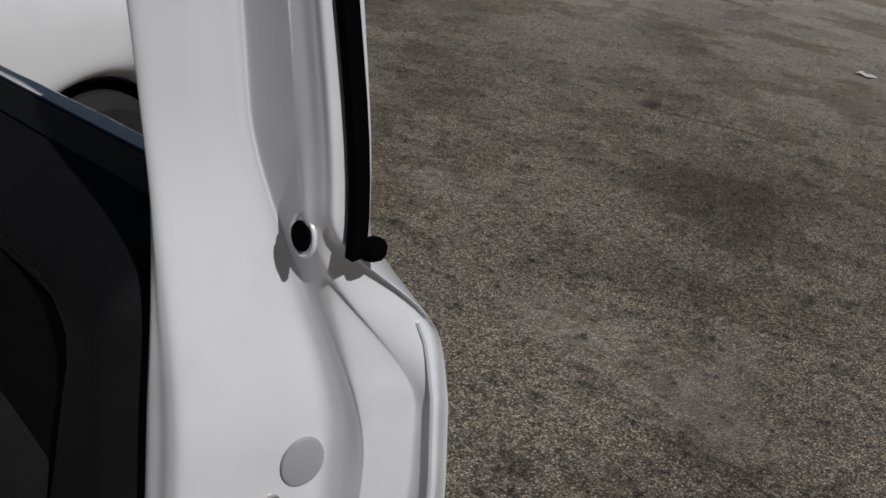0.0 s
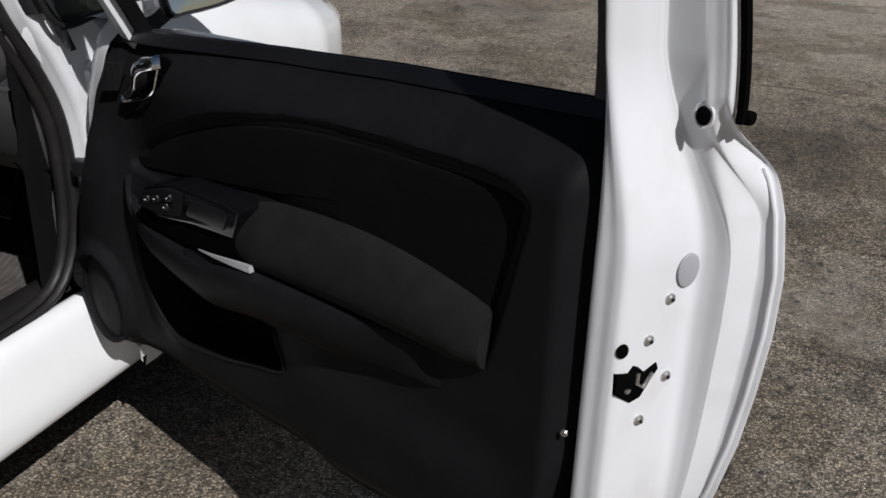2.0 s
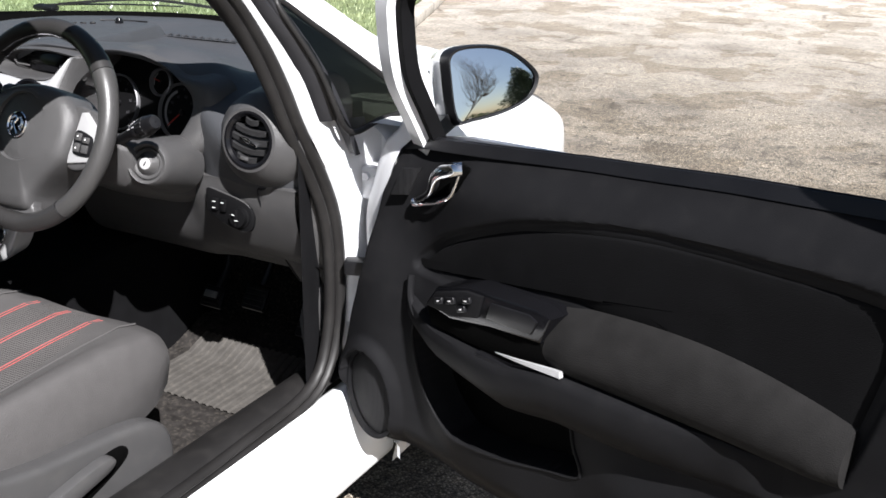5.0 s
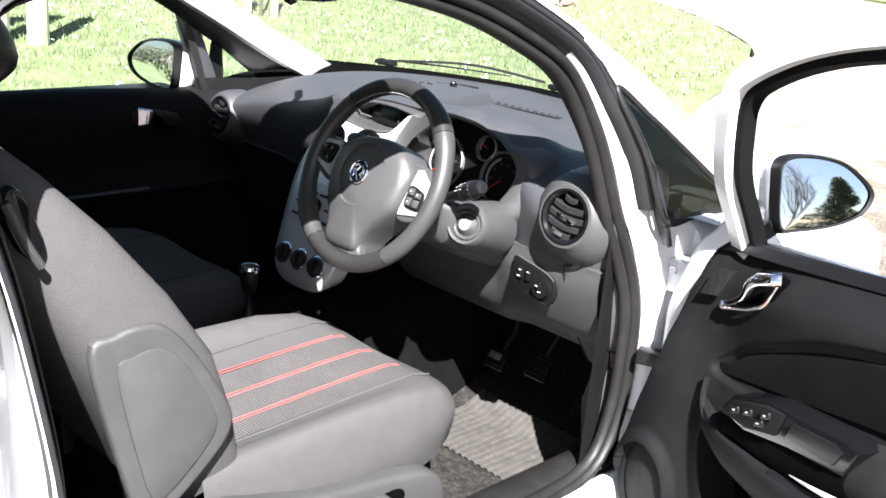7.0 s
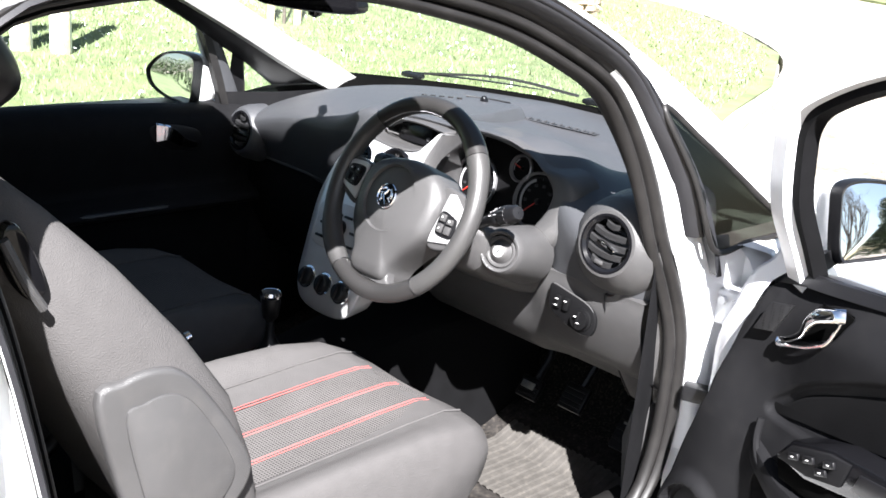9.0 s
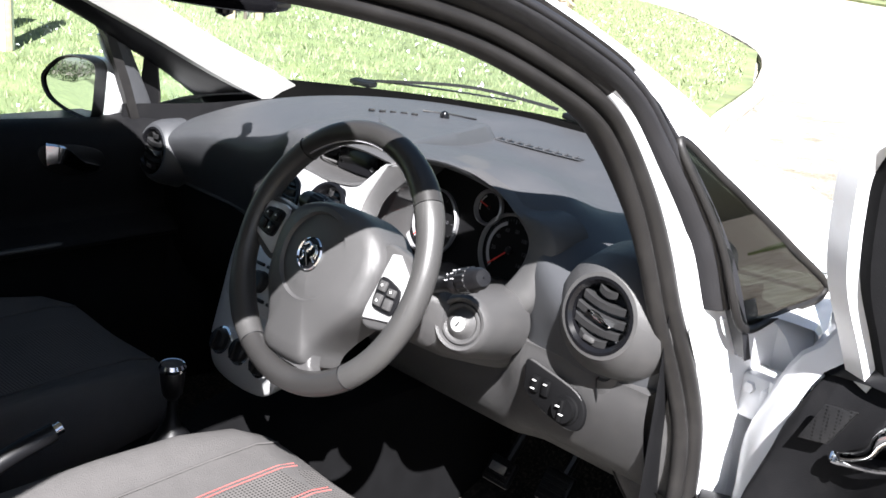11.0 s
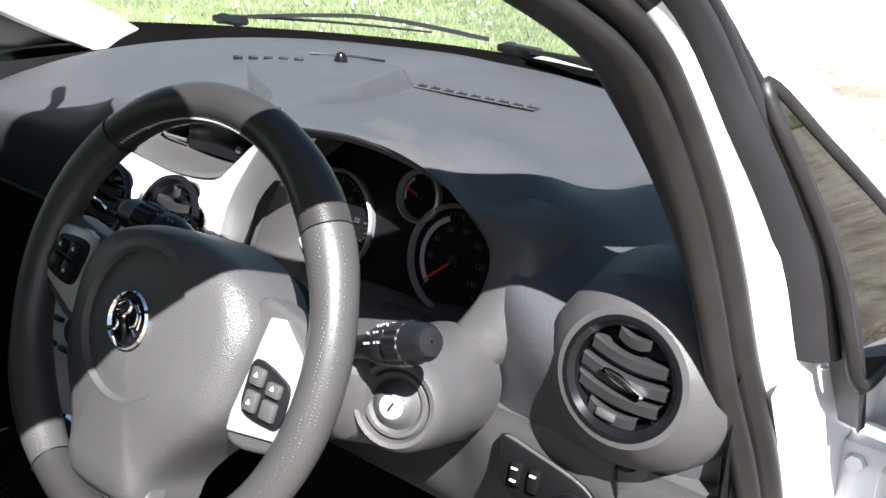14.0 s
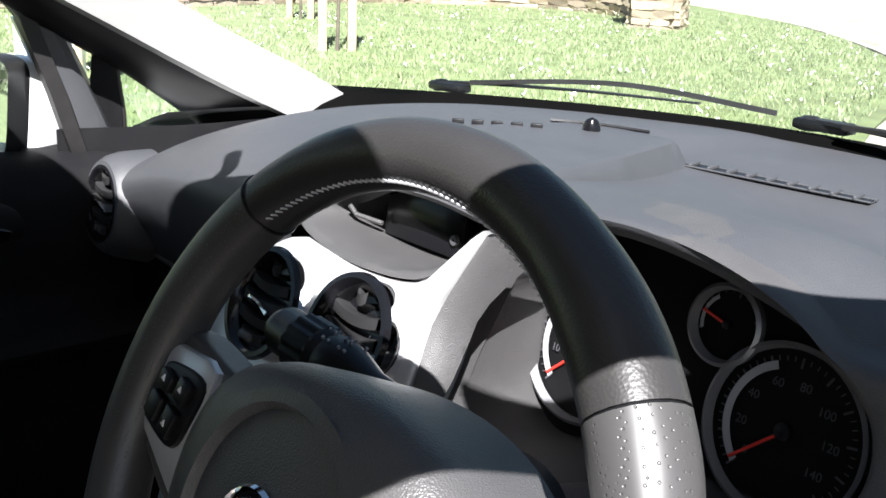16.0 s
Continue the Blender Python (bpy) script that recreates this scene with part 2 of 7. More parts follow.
def perforated(name, base, pitch, rough, hole=0.35, bare=1.0, level=False):
    """Small round dimples on a close pitch; bare: what is left of the colour in the holes; level: the same at every height."""
    m = material(name, base, rough, var=0.10, grain=0.25, grain_scale=600)
    t = m.node_tree
    N, Lk = t.nodes, t.links.new
    b = N["Principled BSDF"]
    co = next(n for n in N if n.type == "TEX_COORD")
    v = N.new("ShaderNodeTexVoronoi")
    if level:
        v.voronoi_dimensions = "2D"
    v.inputs["Scale"].default_value, v.inputs["Randomness"].default_value = 1.0 / pitch, hole
    Lk(co.outputs["Object"], v.inputs["Vector"])
    r = N.new("ShaderNodeMapRange")
    r.inputs["From Min"].default_value, r.inputs["From Max"].default_value = 0.12, 0.26
    Lk(v.outputs["Distance"], r.inputs["Value"])
    bp = N.new("ShaderNodeBump")
    bp.inputs["Strength"].default_value, bp.inputs["Distance"].default_value = 0.45, 0.0007
    Lk(r.outputs["Result"], bp.inputs["Height"])
    Lk(bp.outputs["Normal"], b.inputs["Normal"])
    if bare < 1:
        b.inputs["Specular IOR Level"].default_value = 0.2
        was = b.inputs["Base Color"].links[0].from_socket
        k = N.new("ShaderNodeMapRange")
        k.inputs["From Min"].default_value, k.inputs["From Max"].default_value, k.inputs["To Min"].default_value = 0.22, 0.38, bare
        Lk(v.outputs["Distance"], k.inputs["Value"])
        mx = N.new("ShaderNodeMix")
        mx.data_type, mx.blend_type = "RGBA", "MULTIPLY"
        mx.inputs["Factor"].default_value = 1.0
        Lk(was, mx.inputs["A"])
        Lk(k.outputs["Result"], mx.inputs["B"])
        Lk(mx.outputs["Result"], b.inputs["Base Color"])
    return m


PERF = perforated("perforated_leather", (0.040, 0.039, 0.039), 0.0026, 0.40, 0.12)
GRILLE_FACE = perforated("speaker_cloth", (0.010, 0.010, 0.011), 0.0034, 0.75, 0.1, 0.15)
MESHPANEL = perforated("tweeter_mesh", (0.013, 0.013, 0.014), 0.0046, 0.5, 0.0, 0.2)
MESHFAB = perforated("seat_mesh_fabric", (0.088, 0.083, 0.082), 0.0056, 0.9, 0.0, 0.18, True)


def glass(name, tint, rough=0.0):
    m = bpy.data.materials.new(name)
    m.use_nodes = True
    N, Lk = m.node_tree.nodes, m.node_tree.links.new
    N.remove(N["Principled BSDF"])
    tr, gl, mx, lw = N.new("ShaderNodeBsdfTransparent"), N.new("ShaderNodeBsdfGlossy"), N.new("ShaderNodeMixShader"), N.new("ShaderNodeLayerWeight")
    pw, fr = N.new("ShaderNodeMath"), N.new("ShaderNodeMapRange")
    tr.inputs["Color"].default_value = (*tint, 1)
    gl.inputs["Roughness"].default_value = rough
    lw.inputs["Blend"].default_value = 0.5
    pw.operation = "POWER"
    pw.inputs[1].default_value = 5.0
    Lk(lw.outputs["Facing"], pw.inputs[0])
    Lk(pw.outputs[0], fr.inputs["Value"])
    fr.inputs["To Min"].default_value, fr.inputs["To Max"].default_value = 0.045, 0.9
    Lk(fr.outputs["Result"], mx.inputs[0])
    Lk(tr.outputs[0], mx.inputs[1])
    Lk(gl.outputs[0], mx.inputs[2])
    Lk(mx.outputs[0], N["Material Output"].inputs[0])
    return m


GLASS = glass("window_glass", (0.86, 0.92, 0.88))
TINT = glass("tinted_glass", (0.12, 0.13, 0.115))
MIRROR = material("mirror_glass", (0.92, 0.94, 0.97), 0.015, 1.0, var=0.005, rough_var=0.01)


def asphalt():
    m = bpy.data.materials.new("worn_asphalt")
    m.use_nodes = True
    N, Lk = m.node_tree.nodes, m.node_tree.links.new
    b = N["Principled BSDF"]
    co = N.new("ShaderNodeTexCoord")

    def noise_node(scale, detail, rough=0.55):
        n = N.new("ShaderNodeTexNoise")
        n.inputs["Scale"].default_value, n.inputs["Detail"].default_value, n.inputs["Roughness"].default_value = scale, detail, rough
        Lk(co.outputs["Object"], n.inputs["Vector"])
        return n

    def ramp(src, stops):
        r = N.new("ShaderNodeValToRGB")
        e = r.color_ramp.elements
        while len(e) < len(stops):
            e.new(0.5)
        for q, (pos, col) in zip(e, stops):
            q.position, q.color = pos, (*col, 1)
        Lk(src, r.inputs["Fac"])
        return r.outputs["Color"]

    def mix(fac, a, c, mode="MIX"):
        x = N.new("ShaderNodeMix")
        x.data_type, x.blend_type = "RGBA", mode
        if isinstance(fac, float):
            x.inputs["Factor"].default_value = fac
        else:
            Lk(fac, x.inputs["Factor"])
        Lk(a, x.inputs["A"])
        Lk(c, x.inputs["B"])
        return x.outputs["Result"]

    chips = N.new("ShaderNodeTexVoronoi")
    chips.inputs["Scale"].default_value = 185
    Lk(co.outputs["Object"], chips.inputs["Vector"])
    sep = N.new("ShaderNodeSeparateColor")
    Lk(chips.outputs["Color"], sep.inputs["Color"])
    stone = ramp(sep.outputs["Red"], [(0.0, (0.070, 0.064, 0.055)), (0.28, (0.178, 0.161, 0.138)), (0.72, (0.270, 0.246, 0.212)), (1.0, (0.50, 0.46, 0.405))])
    gap = ramp(chips.outputs["Distance"], [(0.34, (1, 1, 1)), (0.64, (0.30, 0.29, 0.27))])
    col = mix(0.85, stone, gap, "MULTIPLY")
    broad = ramp(noise_node(1.3, 6).outputs["Fac"], [(0.34, (0.58, 0.54, 0.50)), (0.50, (1.0, 0.96, 0.90)), (0.72, (1.20, 1.16, 1.08))])
    col = mix(1.0, col, broad, "MULTIPLY")
    mid = ramp(noise_node(7, 6, 0.65).outputs["Fac"], [(0.33, (0.42, 0.41, 0.40)), (0.46, (1, 1, 1)), (0.66, (1.16, 1.12, 1.08))])
    col = mix(0.8, col, mid, "MULTIPLY")
    # worn bare skim in flat pale sheets
    sheet = N.new("ShaderNodeMapRange")
    sheet.inputs["From Min"].default_value, sheet.inputs["From Max"].default_value, sheet.inputs["To Max"].default_value = 0.54, 0.64, 0.42
    Lk(noise_node(0.55, 7, 0.6).outputs["Fac"], sheet.inputs["Value"])
    pale = ramp(noise_node(40, 5).outputs["Fac"], [(0.3, (0.31, 0.275, 0.24)), (0.7, (0.46, 0.415, 0.365))])
    col = mix(sheet.outputs["Result"], col, pale)
    # worn-off patches with ragged edges
    scab = N.new("ShaderNodeMapRange")
    scab.inputs["From Min"].default_value, scab.inputs["From Max"].default_value = 0.525, 0.545
    Lk(noise_node(1.7, 9, 0.62).outputs["Fac"], scab.inputs["Value"])
    col = mix(scab.outputs["Result"], col, mix(1.0, col, ramp(noise_node(55, 3).outputs["Fac"], [(0.3, (0.58, 0.56, 0.53)), (0.7, (0.92, 0.90, 0.87))]), "MULTIPLY"))
    # a paler mottled tone blends in towards the road
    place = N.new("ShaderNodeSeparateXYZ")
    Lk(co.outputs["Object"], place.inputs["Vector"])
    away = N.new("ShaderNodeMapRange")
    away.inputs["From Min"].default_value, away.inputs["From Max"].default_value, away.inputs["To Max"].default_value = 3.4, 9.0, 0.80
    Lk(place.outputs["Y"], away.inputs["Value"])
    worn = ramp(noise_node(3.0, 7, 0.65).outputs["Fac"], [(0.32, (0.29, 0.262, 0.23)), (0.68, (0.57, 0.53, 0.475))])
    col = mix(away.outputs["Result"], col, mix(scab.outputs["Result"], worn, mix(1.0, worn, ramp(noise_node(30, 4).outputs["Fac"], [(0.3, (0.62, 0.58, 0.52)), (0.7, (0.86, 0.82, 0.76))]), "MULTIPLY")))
    # wandering cracks
    warp = N.new("ShaderNodeMix")
    warp.data_type, warp.blend_type = "RGBA", "ADD"
    warp.inputs["Factor"].default_value = 0.35
    Lk(co.outputs["Object"], warp.inputs["A"])
    Lk(noise_node(1.6, 6, 0.6).outputs["Color"], warp.inputs["B"])
    net = N.new("ShaderNodeTexVoronoi")
    net.feature = "DISTANCE_TO_EDGE"
    net.inputs["Scale"].default_value = 0.75
    Lk(warp.outputs["Result"], net.inputs["Vector"])
    line = ramp(net.outputs["Distance"], [(0.0, (0.36, 0.34, 0.32)), (0.010, (0.66, 0.63, 0.61)), (0.024, (1, 1, 1))])
    gate = N.new("ShaderNodeMapRange")
    gate.inputs["From Min"].default_value, gate.inputs["From Max"].default_value = 0.54, 0.66
    Lk(noise_node(0.9, 3).outputs["Fac"], gate.inputs["Value"])
    col = mix(gate.outputs["Result"], col, mix(1.0, col, line, "MULTIPLY"))
    # dark holes where stones have gone
    pit = ramp(noise_node(28, 3, 0.6).outputs["Fac"], [(0.31, (0.32, 0.31, 0.29)), (0.42, (1, 1, 1)), (0.70, (1.18, 1.15, 1.10))])
    col = mix(0.9, col, pit, "MULTIPLY")
    Lk(col, b.inputs["Base Color"])
    b.inputs["Roughness"].default_value = 0.88
    bp = N.new("ShaderNodeBump")
    bp.inputs["Strength"].default_value, bp.inputs["Distance"].default_value = 0.7, 0.004
    Lk(chips.outputs["Distance"], bp.inputs["Height"])
    bp.invert = True
    b2 = N.new("ShaderNodeBump")
    b2.inputs["Strength"].default_value, b2.inputs["Distance"].default_value = 0.6, 0.03
    Lk(noise_node(7, 6, 0.65).outputs["Fac"], b2.inputs["Height"])
    Lk(bp.outputs["Normal"], b2.inputs["Normal"])
    Lk(b2.outputs["Normal"], b.inputs["Normal"])
    return m


ASPHALT = asphalt()


def leafy(name, dark, light, island=True):
    m = bpy.data.materials.new(name)
    m.use_nodes = True
    N, Lk = m.node_tree.nodes, m.node_tree.links.new
    b = N["Principled BSDF"]
    g = N.new("ShaderNodeNewGeometry")
    r = N.new("ShaderNodeValToRGB")
    r.color_ramp.elements[0].color, r.color_ramp.elements[1].color = (*dark, 1), (*light, 1)
    Lk(g.outputs["Random Per Island"], r.inputs["Fac"])
    Lk(r.outputs["Color"], b.inputs["Base Color"])
    b.inputs["Roughness"].default_value = 0.6
    b.inputs["Subsurface Weight"].default_value = 0.0
    return m


BLADE = leafy("grass_blades", (0.120, 0.160, 0.072), (0.265, 0.305, 0.165))
LEAF = leafy("hedge_leaves", (0.020, 0.042, 0.010), (0.085, 0.125, 0.035))
CONIFER = leafy("conifer_leaves", (0.014, 0.028, 0.010), (0.05, 0.075, 0.03))
TURF = material("turf", (0.13, 0.16, 0.072), 0.95, var=0.35, scale=3, grain=1.0, grain_scale=60, dirt=(0.16, 0.17, 0.05), dirt_amount=0.5)
PETAL = material("daisy_petal", (0.80, 0.80, 0.78), 0.7)
STONE = None


def stone_material():
    m = material("wall_stone", (0.34, 0.29, 0.23), 0.9, var=0.25, scale=14, grain=0.8, grain_scale=90, dirt=(0.13, 0.11, 0.09), dirt_amount=0.6)
    N, Lk = m.node_tree.nodes, m.node_tree.links.new
    b = N["Principled BSDF"]
    src = b.inputs["Base Color"].links[0].from_socket
    info = N.new("ShaderNodeObjectInfo")
    r = N.new("ShaderNodeValToRGB")
    r.color_ramp.elements[0].color, r.color_ramp.elements[1].color = (0.55, 0.5, 0.47, 1), (1.35, 1.28, 1.15, 1)
    Lk(info.outputs["Random"], r.inputs["Fac"])
    x = N.new("ShaderNodeMix")
    x.data_type, x.blend_type = "RGBA", "MULTIPLY"
    x.inputs["Factor"].default_value = 1.0
    Lk(src, x.inputs["A"])
    Lk(r.outputs["Color"], x.inputs["B"])
    Lk(x.outputs["Result"], b.inputs["Base Color"])
    return m


STONE = stone_material()
# ---------- ground ----------
bm = bmesh.new()
bmesh.ops.create_grid(bm, x_segments=24, y_segments=24, size=300)
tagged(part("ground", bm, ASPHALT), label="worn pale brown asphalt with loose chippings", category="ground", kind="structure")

LAWN_EDGE = [(-2.35, -40), (-2.35, 3.5), (-2.45, 5.2), (-2.9, 6.2), (-3.55, 7.9), (-5.1, 10.75), (-7.4, 13.4), (-9.8, 15.6), (-15, 19.0), (-40, 30)]
LAWN = LAWN_EDGE + [(-90, 30), (-90, -40)]
bm = bmesh.new()
prism(bm, LAWN, 0.085)
lawn = tagged(part("lawn", bm, TURF), label="sunlit green lawn dotted with daisies", category="lawn", kind="structure")

rng = np.random.default_rng(5)


def scatter_blades(count, x0, x1, y0, y1, h0, h1, w):
    """Grass blades: two crossed slivers a tuft, all in one mesh."""
    xs, ys = rng.uniform(x0, x1, count), rng.uniform(y0, y1, count)
    keep = [inside(LAWN, x + 0.12, y) for x, y in zip(xs, ys)]
    xs, ys = xs[keep], ys[keep]
    n = len(xs)
    a, h = rng.uniform(0, math.tau, n), rng.uniform(h0, h1, n)
    lx, ly = rng.normal(0, 0.35, n) * h, rng.normal(0, 0.35, n) * h
    v = np.zeros((n, 3, 3))
    v[:, 0] = np.c_[xs - np.cos(a) * w, ys - np.sin(a) * w, np.full(n, 0.08)]
    v[:, 1] = np.c_[xs + np.cos(a) * w, ys + np.sin(a) * w, np.full(n, 0.08)]
    v[:, 2] = np.c_[xs + lx, ys + ly, 0.08 + h]
    return v.reshape(-1, 3)


v = np.concatenate([scatter_blades(60000, -11, -2.4, 1.0, 14, 0.015, 0.055, 0.006), scatter_blades(22000, -20, -2.4, -3, 16, 0.03, 0.08, 0.012)])
me = bpy.data.meshes.new("grass")
me.from_pydata(v.tolist(), [], np.arange(len(v)).reshape(-1, 3).tolist())
me.materials.append(BLADE)
tagged(new("grass", me), label="short green grass blades", category="grass", kind="stuff")

bm = bmesh.new()
g = bmesh.new()
bmesh.ops.create_circle(g, cap_ends=True, radius=0.013, segments=6)
tri = [tuple(q.co) for q in g.verts]
g.free()
for k in range(1500):
    x, y = rng.uniform(-13, -2.6), rng.uniform(0.5, 14)
    if noise.noise((x * 0.6, y * 0.6, 2.0)) < -0.05 or not inside(LAWN, x + 0.2, y):
        continue
    q = Euler((rng.normal(0, 0.4), rng.normal(0, 0.4), 0)).to_matrix()
    s = rng.uniform(0.7, 1.5)
    bm.faces.new([bm.verts.new(Vector((x, y, 0.08 + rng.uniform(0.03, 0.06))) + q @ (Vector(p) * s)) for p in tri])
tagged(part("daisies", bm, PETAL), label="white daisies scattered in the grass", category="flowers", kind="stuff")

# kerb stones along the lawn
kerb = tagged(new("kerb"), label="row of weathered concrete kerb stones", category="kerb", kind="structure")
path = spline([(-2.35, -7, 0), (-2.35, -2, 0)] + [(*p, 0) for p in LAWN_EDGE[1:9]], 1600)
run, last, spots = 0.0, path[0], []
for a, b in zip(path, path[1:]):
    run += (b - a).length
    if run >= 0.92:
        spots.append((last, b))
        last, run = b, 0.0
bm = bmesh.new()
box(bm, (0, 0, 0.045), (0.915, 0.14, 0.09), 0.015)
first = None
for a, b in spots:
    if b.y < -6 or b.y > 17:
        continue
    d = b - a
    m = Matrix.Translation((a + b) / 2 + Vector((d.y, -d.x, 0)).normalized() * 0.07) @ Matrix.Rotation(math.atan2(d.y, d.x), 4, "Z")
    if first is None:
        first = part("kerb_stone", bm, CONCRETE, kerb, m=m)
    else:
        again(first, "kerb_stone", m, kerb)

# far verge and hedge beyond the road
bm = bmesh.new()
prism(bm, [(-60, 48), (-22, 35.5), (-11, 27.5), (-2, 24.0), (14, 22), (14, 60), (-60, 60)], 0.07)
tagged(part("verge", bm, TURF), label="grass verge across the road", category="verge", kind="structure")


def leaf_cloud(name, blobs, count, size, mat, parent=None, seed=1):
    """Many small leaves in and on lumps (centre, radii)."""
    r = np.random.default_rng(seed)
    vs = []
    vol = np.array([b[1][0] * b[1][1] * b[1][2] for b in blobs]) ** 0.6
    for (c, rad), n in zip(blobs, (count * vol / vol.sum()).astype(int)):
        d = r.normal(size=(n, 3))
        d /= np.linalg.norm(d, axis=1)[:, None]
        p = np.array(c) + d * np.array(rad) * (r.uniform(0.25, 1.0, (n, 1)) ** 0.4) * r.uniform(0.85, 1.15, (n, 1))
        a, b2 = r.normal(size=(n, 3)), r.normal(size=(n, 3))
        a /= np.linalg.norm(a, axis=1)[:, None]
        b2 -= a * (a * b2).sum(1)[:, None]
        b2 /= np.linalg.norm(b2, axis=1)[:, None]
        s = size * r.uniform(0.6, 1.4, (n, 1))
        vs.append(np.stack([p - a * s, p + b2 * s * 0.5, p + a * s, p - b2 * s * 0.5], 1))
    v = np.concatenate(vs).reshape(-1, 3)
    v[:, 2] = np.maximum(v[:, 2], 0.03)
    me = bpy.data.meshes.new(name)
    me.from_pydata(v.tolist(), [], np.arange(len(v)).reshape(-1, 4).tolist())
    me.materials.append(mat)
    ob = new(name, me)
    if parent:
        ob.parent = parent
    return ob


def hedge(points, height, depth, count, seed, label):
    r = np.random.default_rng(seed)
    blobs = []
    for (x1, y1), (x2, y2) in zip(points, points[1:]):
        n = max(2, int(math.hypot(x2 - x1, y2 - y1) / (height * 0.55)))
        for i in range(n):
            f = (i + r.uniform(0, 0.8)) / n
            h = height * r.uniform(0.75, 1.25)
            blobs.append(((x1 + (x2 - x1) * f, y1 + (y2 - y1) * f, h * 0.5), (depth * r.uniform(0.7, 1.2), depth * r.uniform(0.7, 1.2), h * 0.52)))
    top = tagged(new("hedge"), label=label, category="hedge")
    top.location = (0, 0, 0)
    leaf_cloud("foliage", blobs, count, 0.11, LEAF, top, seed)
    bm = bmesh.new()
    for (c, rad) in blobs:
        tube(bm, [(c[0], c[1], 0), (c[0] + r.normal(0, 0.1), c[1] + r.normal(0, 0.1), c[2]), (c[0] + r.normal(0, 0.3), c[1], c[2] + rad[2] * 0.6)], 0.035, 5)
    tagged(part("stems", bm, BARK, top), kind="stuff")
    return top


hedge([(-42, 46), (-24, 38.5), (-13, 31), (-4, 27.5), (8, 26)], 2.6, 1.3, 26000, 3, "dense dark green hedge across the road")
hedge([(-2, -18), (-10, -19), (-20, -18), (-30, -16)], 2.2, 1.2, 9000, 4, "rough hedge behind the lawn with some bare stems")


def grow(bm, p, d, length, r, depth, rg, up=0.12):
    """A limb that bends and forks."""
    pts = [p]
    v = d.copy()
    for k in range(4):
        v = (v + Vector((rg.gauss(0, 0.12), rg.gauss(0, 0.12), up * rg.random()))).normalized()
        pts.append(pts[-1] + v * length / 4)
    tube(bm, pts, r, 6 if depth > 2 else 4, scale=lambda f: 1 - 0.45 * f)
    if depth == 0:
        return
    for k in range(3 if depth > 1 else 4):
        q = pts[rg.choice((2, 3, 4, 4))]
        side = Vector((rg.gauss(0, 1), rg.gauss(0, 1), rg.gauss(0.25, 0.5))).normalized()
        grow(bm, q, (v * 0.75 + side * 0.75).normalized(), length * rg.uniform(0.6, 0.8), r * 0.52, depth - 1, rg, up)


def bare_tree(x, y, h, seed):
    rg = random.Random(seed)
    top = tagged(new("tree"), label="tall leafless tree with fine spreading branches", category="tree")
    top.location = (x, y, 0)
    bm = bmesh.new()
    tube(bm, [(0, 0, -0.1), (0.05, 0, h * 0.12), (0, 0.08, h * 0.26)], h * 0.026, 10, scale=lambda f: 1.25 - 0.4 * f)
    part("trunk", bm, BARK, top)
    bm = bmesh.new()
    for k in range(7):
        a = math.tau * k / 7 + rg.uniform(-0.3, 0.3)
        lean = rg.uniform(0.25, 0.75)
        grow(bm, Vector((0, 0.05, h * rg.uniform(0.18, 0.26))), Vector((math.cos(a) * lean, math.sin(a) * lean, 1)).normalized(), h * 0.30, h * 0.010, 4, rg)
    part("branches", bm, BARK, top)


def conifer(x, y, h, seed):
    rg = random.Random(seed)
    top = tagged(new("tree"), label="dense dark evergreen tree with a ragged pointed top", category="tree")
    top.location = (x, y, 0)
    bm = bmesh.new()
    tube(bm, [(0, 0, -0.1), (0, 0, h * 0.5), (0.05, 0, h * 0.93)], h * 0.02, 8, scale=lambda f: 1 - 0.8 * f)
    part("trunk", bm, BARK, top)
    blobs = []
    for k in range(80):
        f = rg.random() ** 0.8
        a, rr = rg.uniform(0, math.tau), h * 0.27 * (1 - f) ** 0.7 * rg.uniform(0.3, 1.0)
        blobs.append(((math.cos(a) * rr, math.sin(a) * rr, h * (0.12 + 0.82 * f)), (h * 0.085, h * 0.085, h * 0.09)))
    leaf_cloud("crown", blobs, 16000, h * 0.014, CONIFER, top, seed)


bare_tree(33.0, -3.5, 10.0, 3)
conifer(31.0, 0.8, 7.8, 5)
bare_tree(46.0, -20, 8.0, 9)
hedge([(36, 4), (36, -10), (37, -22)], 1.4, 1.4, 7000, 8, "hedge along the far side of the yard")

# young tree with a pair of stakes, and pale guards along the lawn
def stake_pair(x, y, turn, label):
    top = tagged(new("tree_stake"), label=label, category="tree stake", group="staked young trees")
    top.matrix_basis = pose(x, y, 0.08, 0, 0, turn)
    for s in (-1, 1):
        bm = bmesh.new()
        box(bm, (s * 0.15, 0, 0.75), (0.09, 0.09, 1.6), 0.006)
        part("post", bm, STAKE, top)
    for z in (0.62, 1.25):
        bm = bmesh.new()
        box(bm, (0, 0.055, z), (0.46, 0.02, 0.07), 0.004)
        part("crossbar", bm, STAKE, top)
    bm = bmesh.new()
    tube(bm, [(0, 0, -0.1), (0.02, 0, 0.8), (0, 0.01, 1.7), (0.05, 0, 2.6)], 0.022, 7, scale=lambda f: 1 - 0.6 * f)
    part("sapling", bm, BARK, top)
    return top


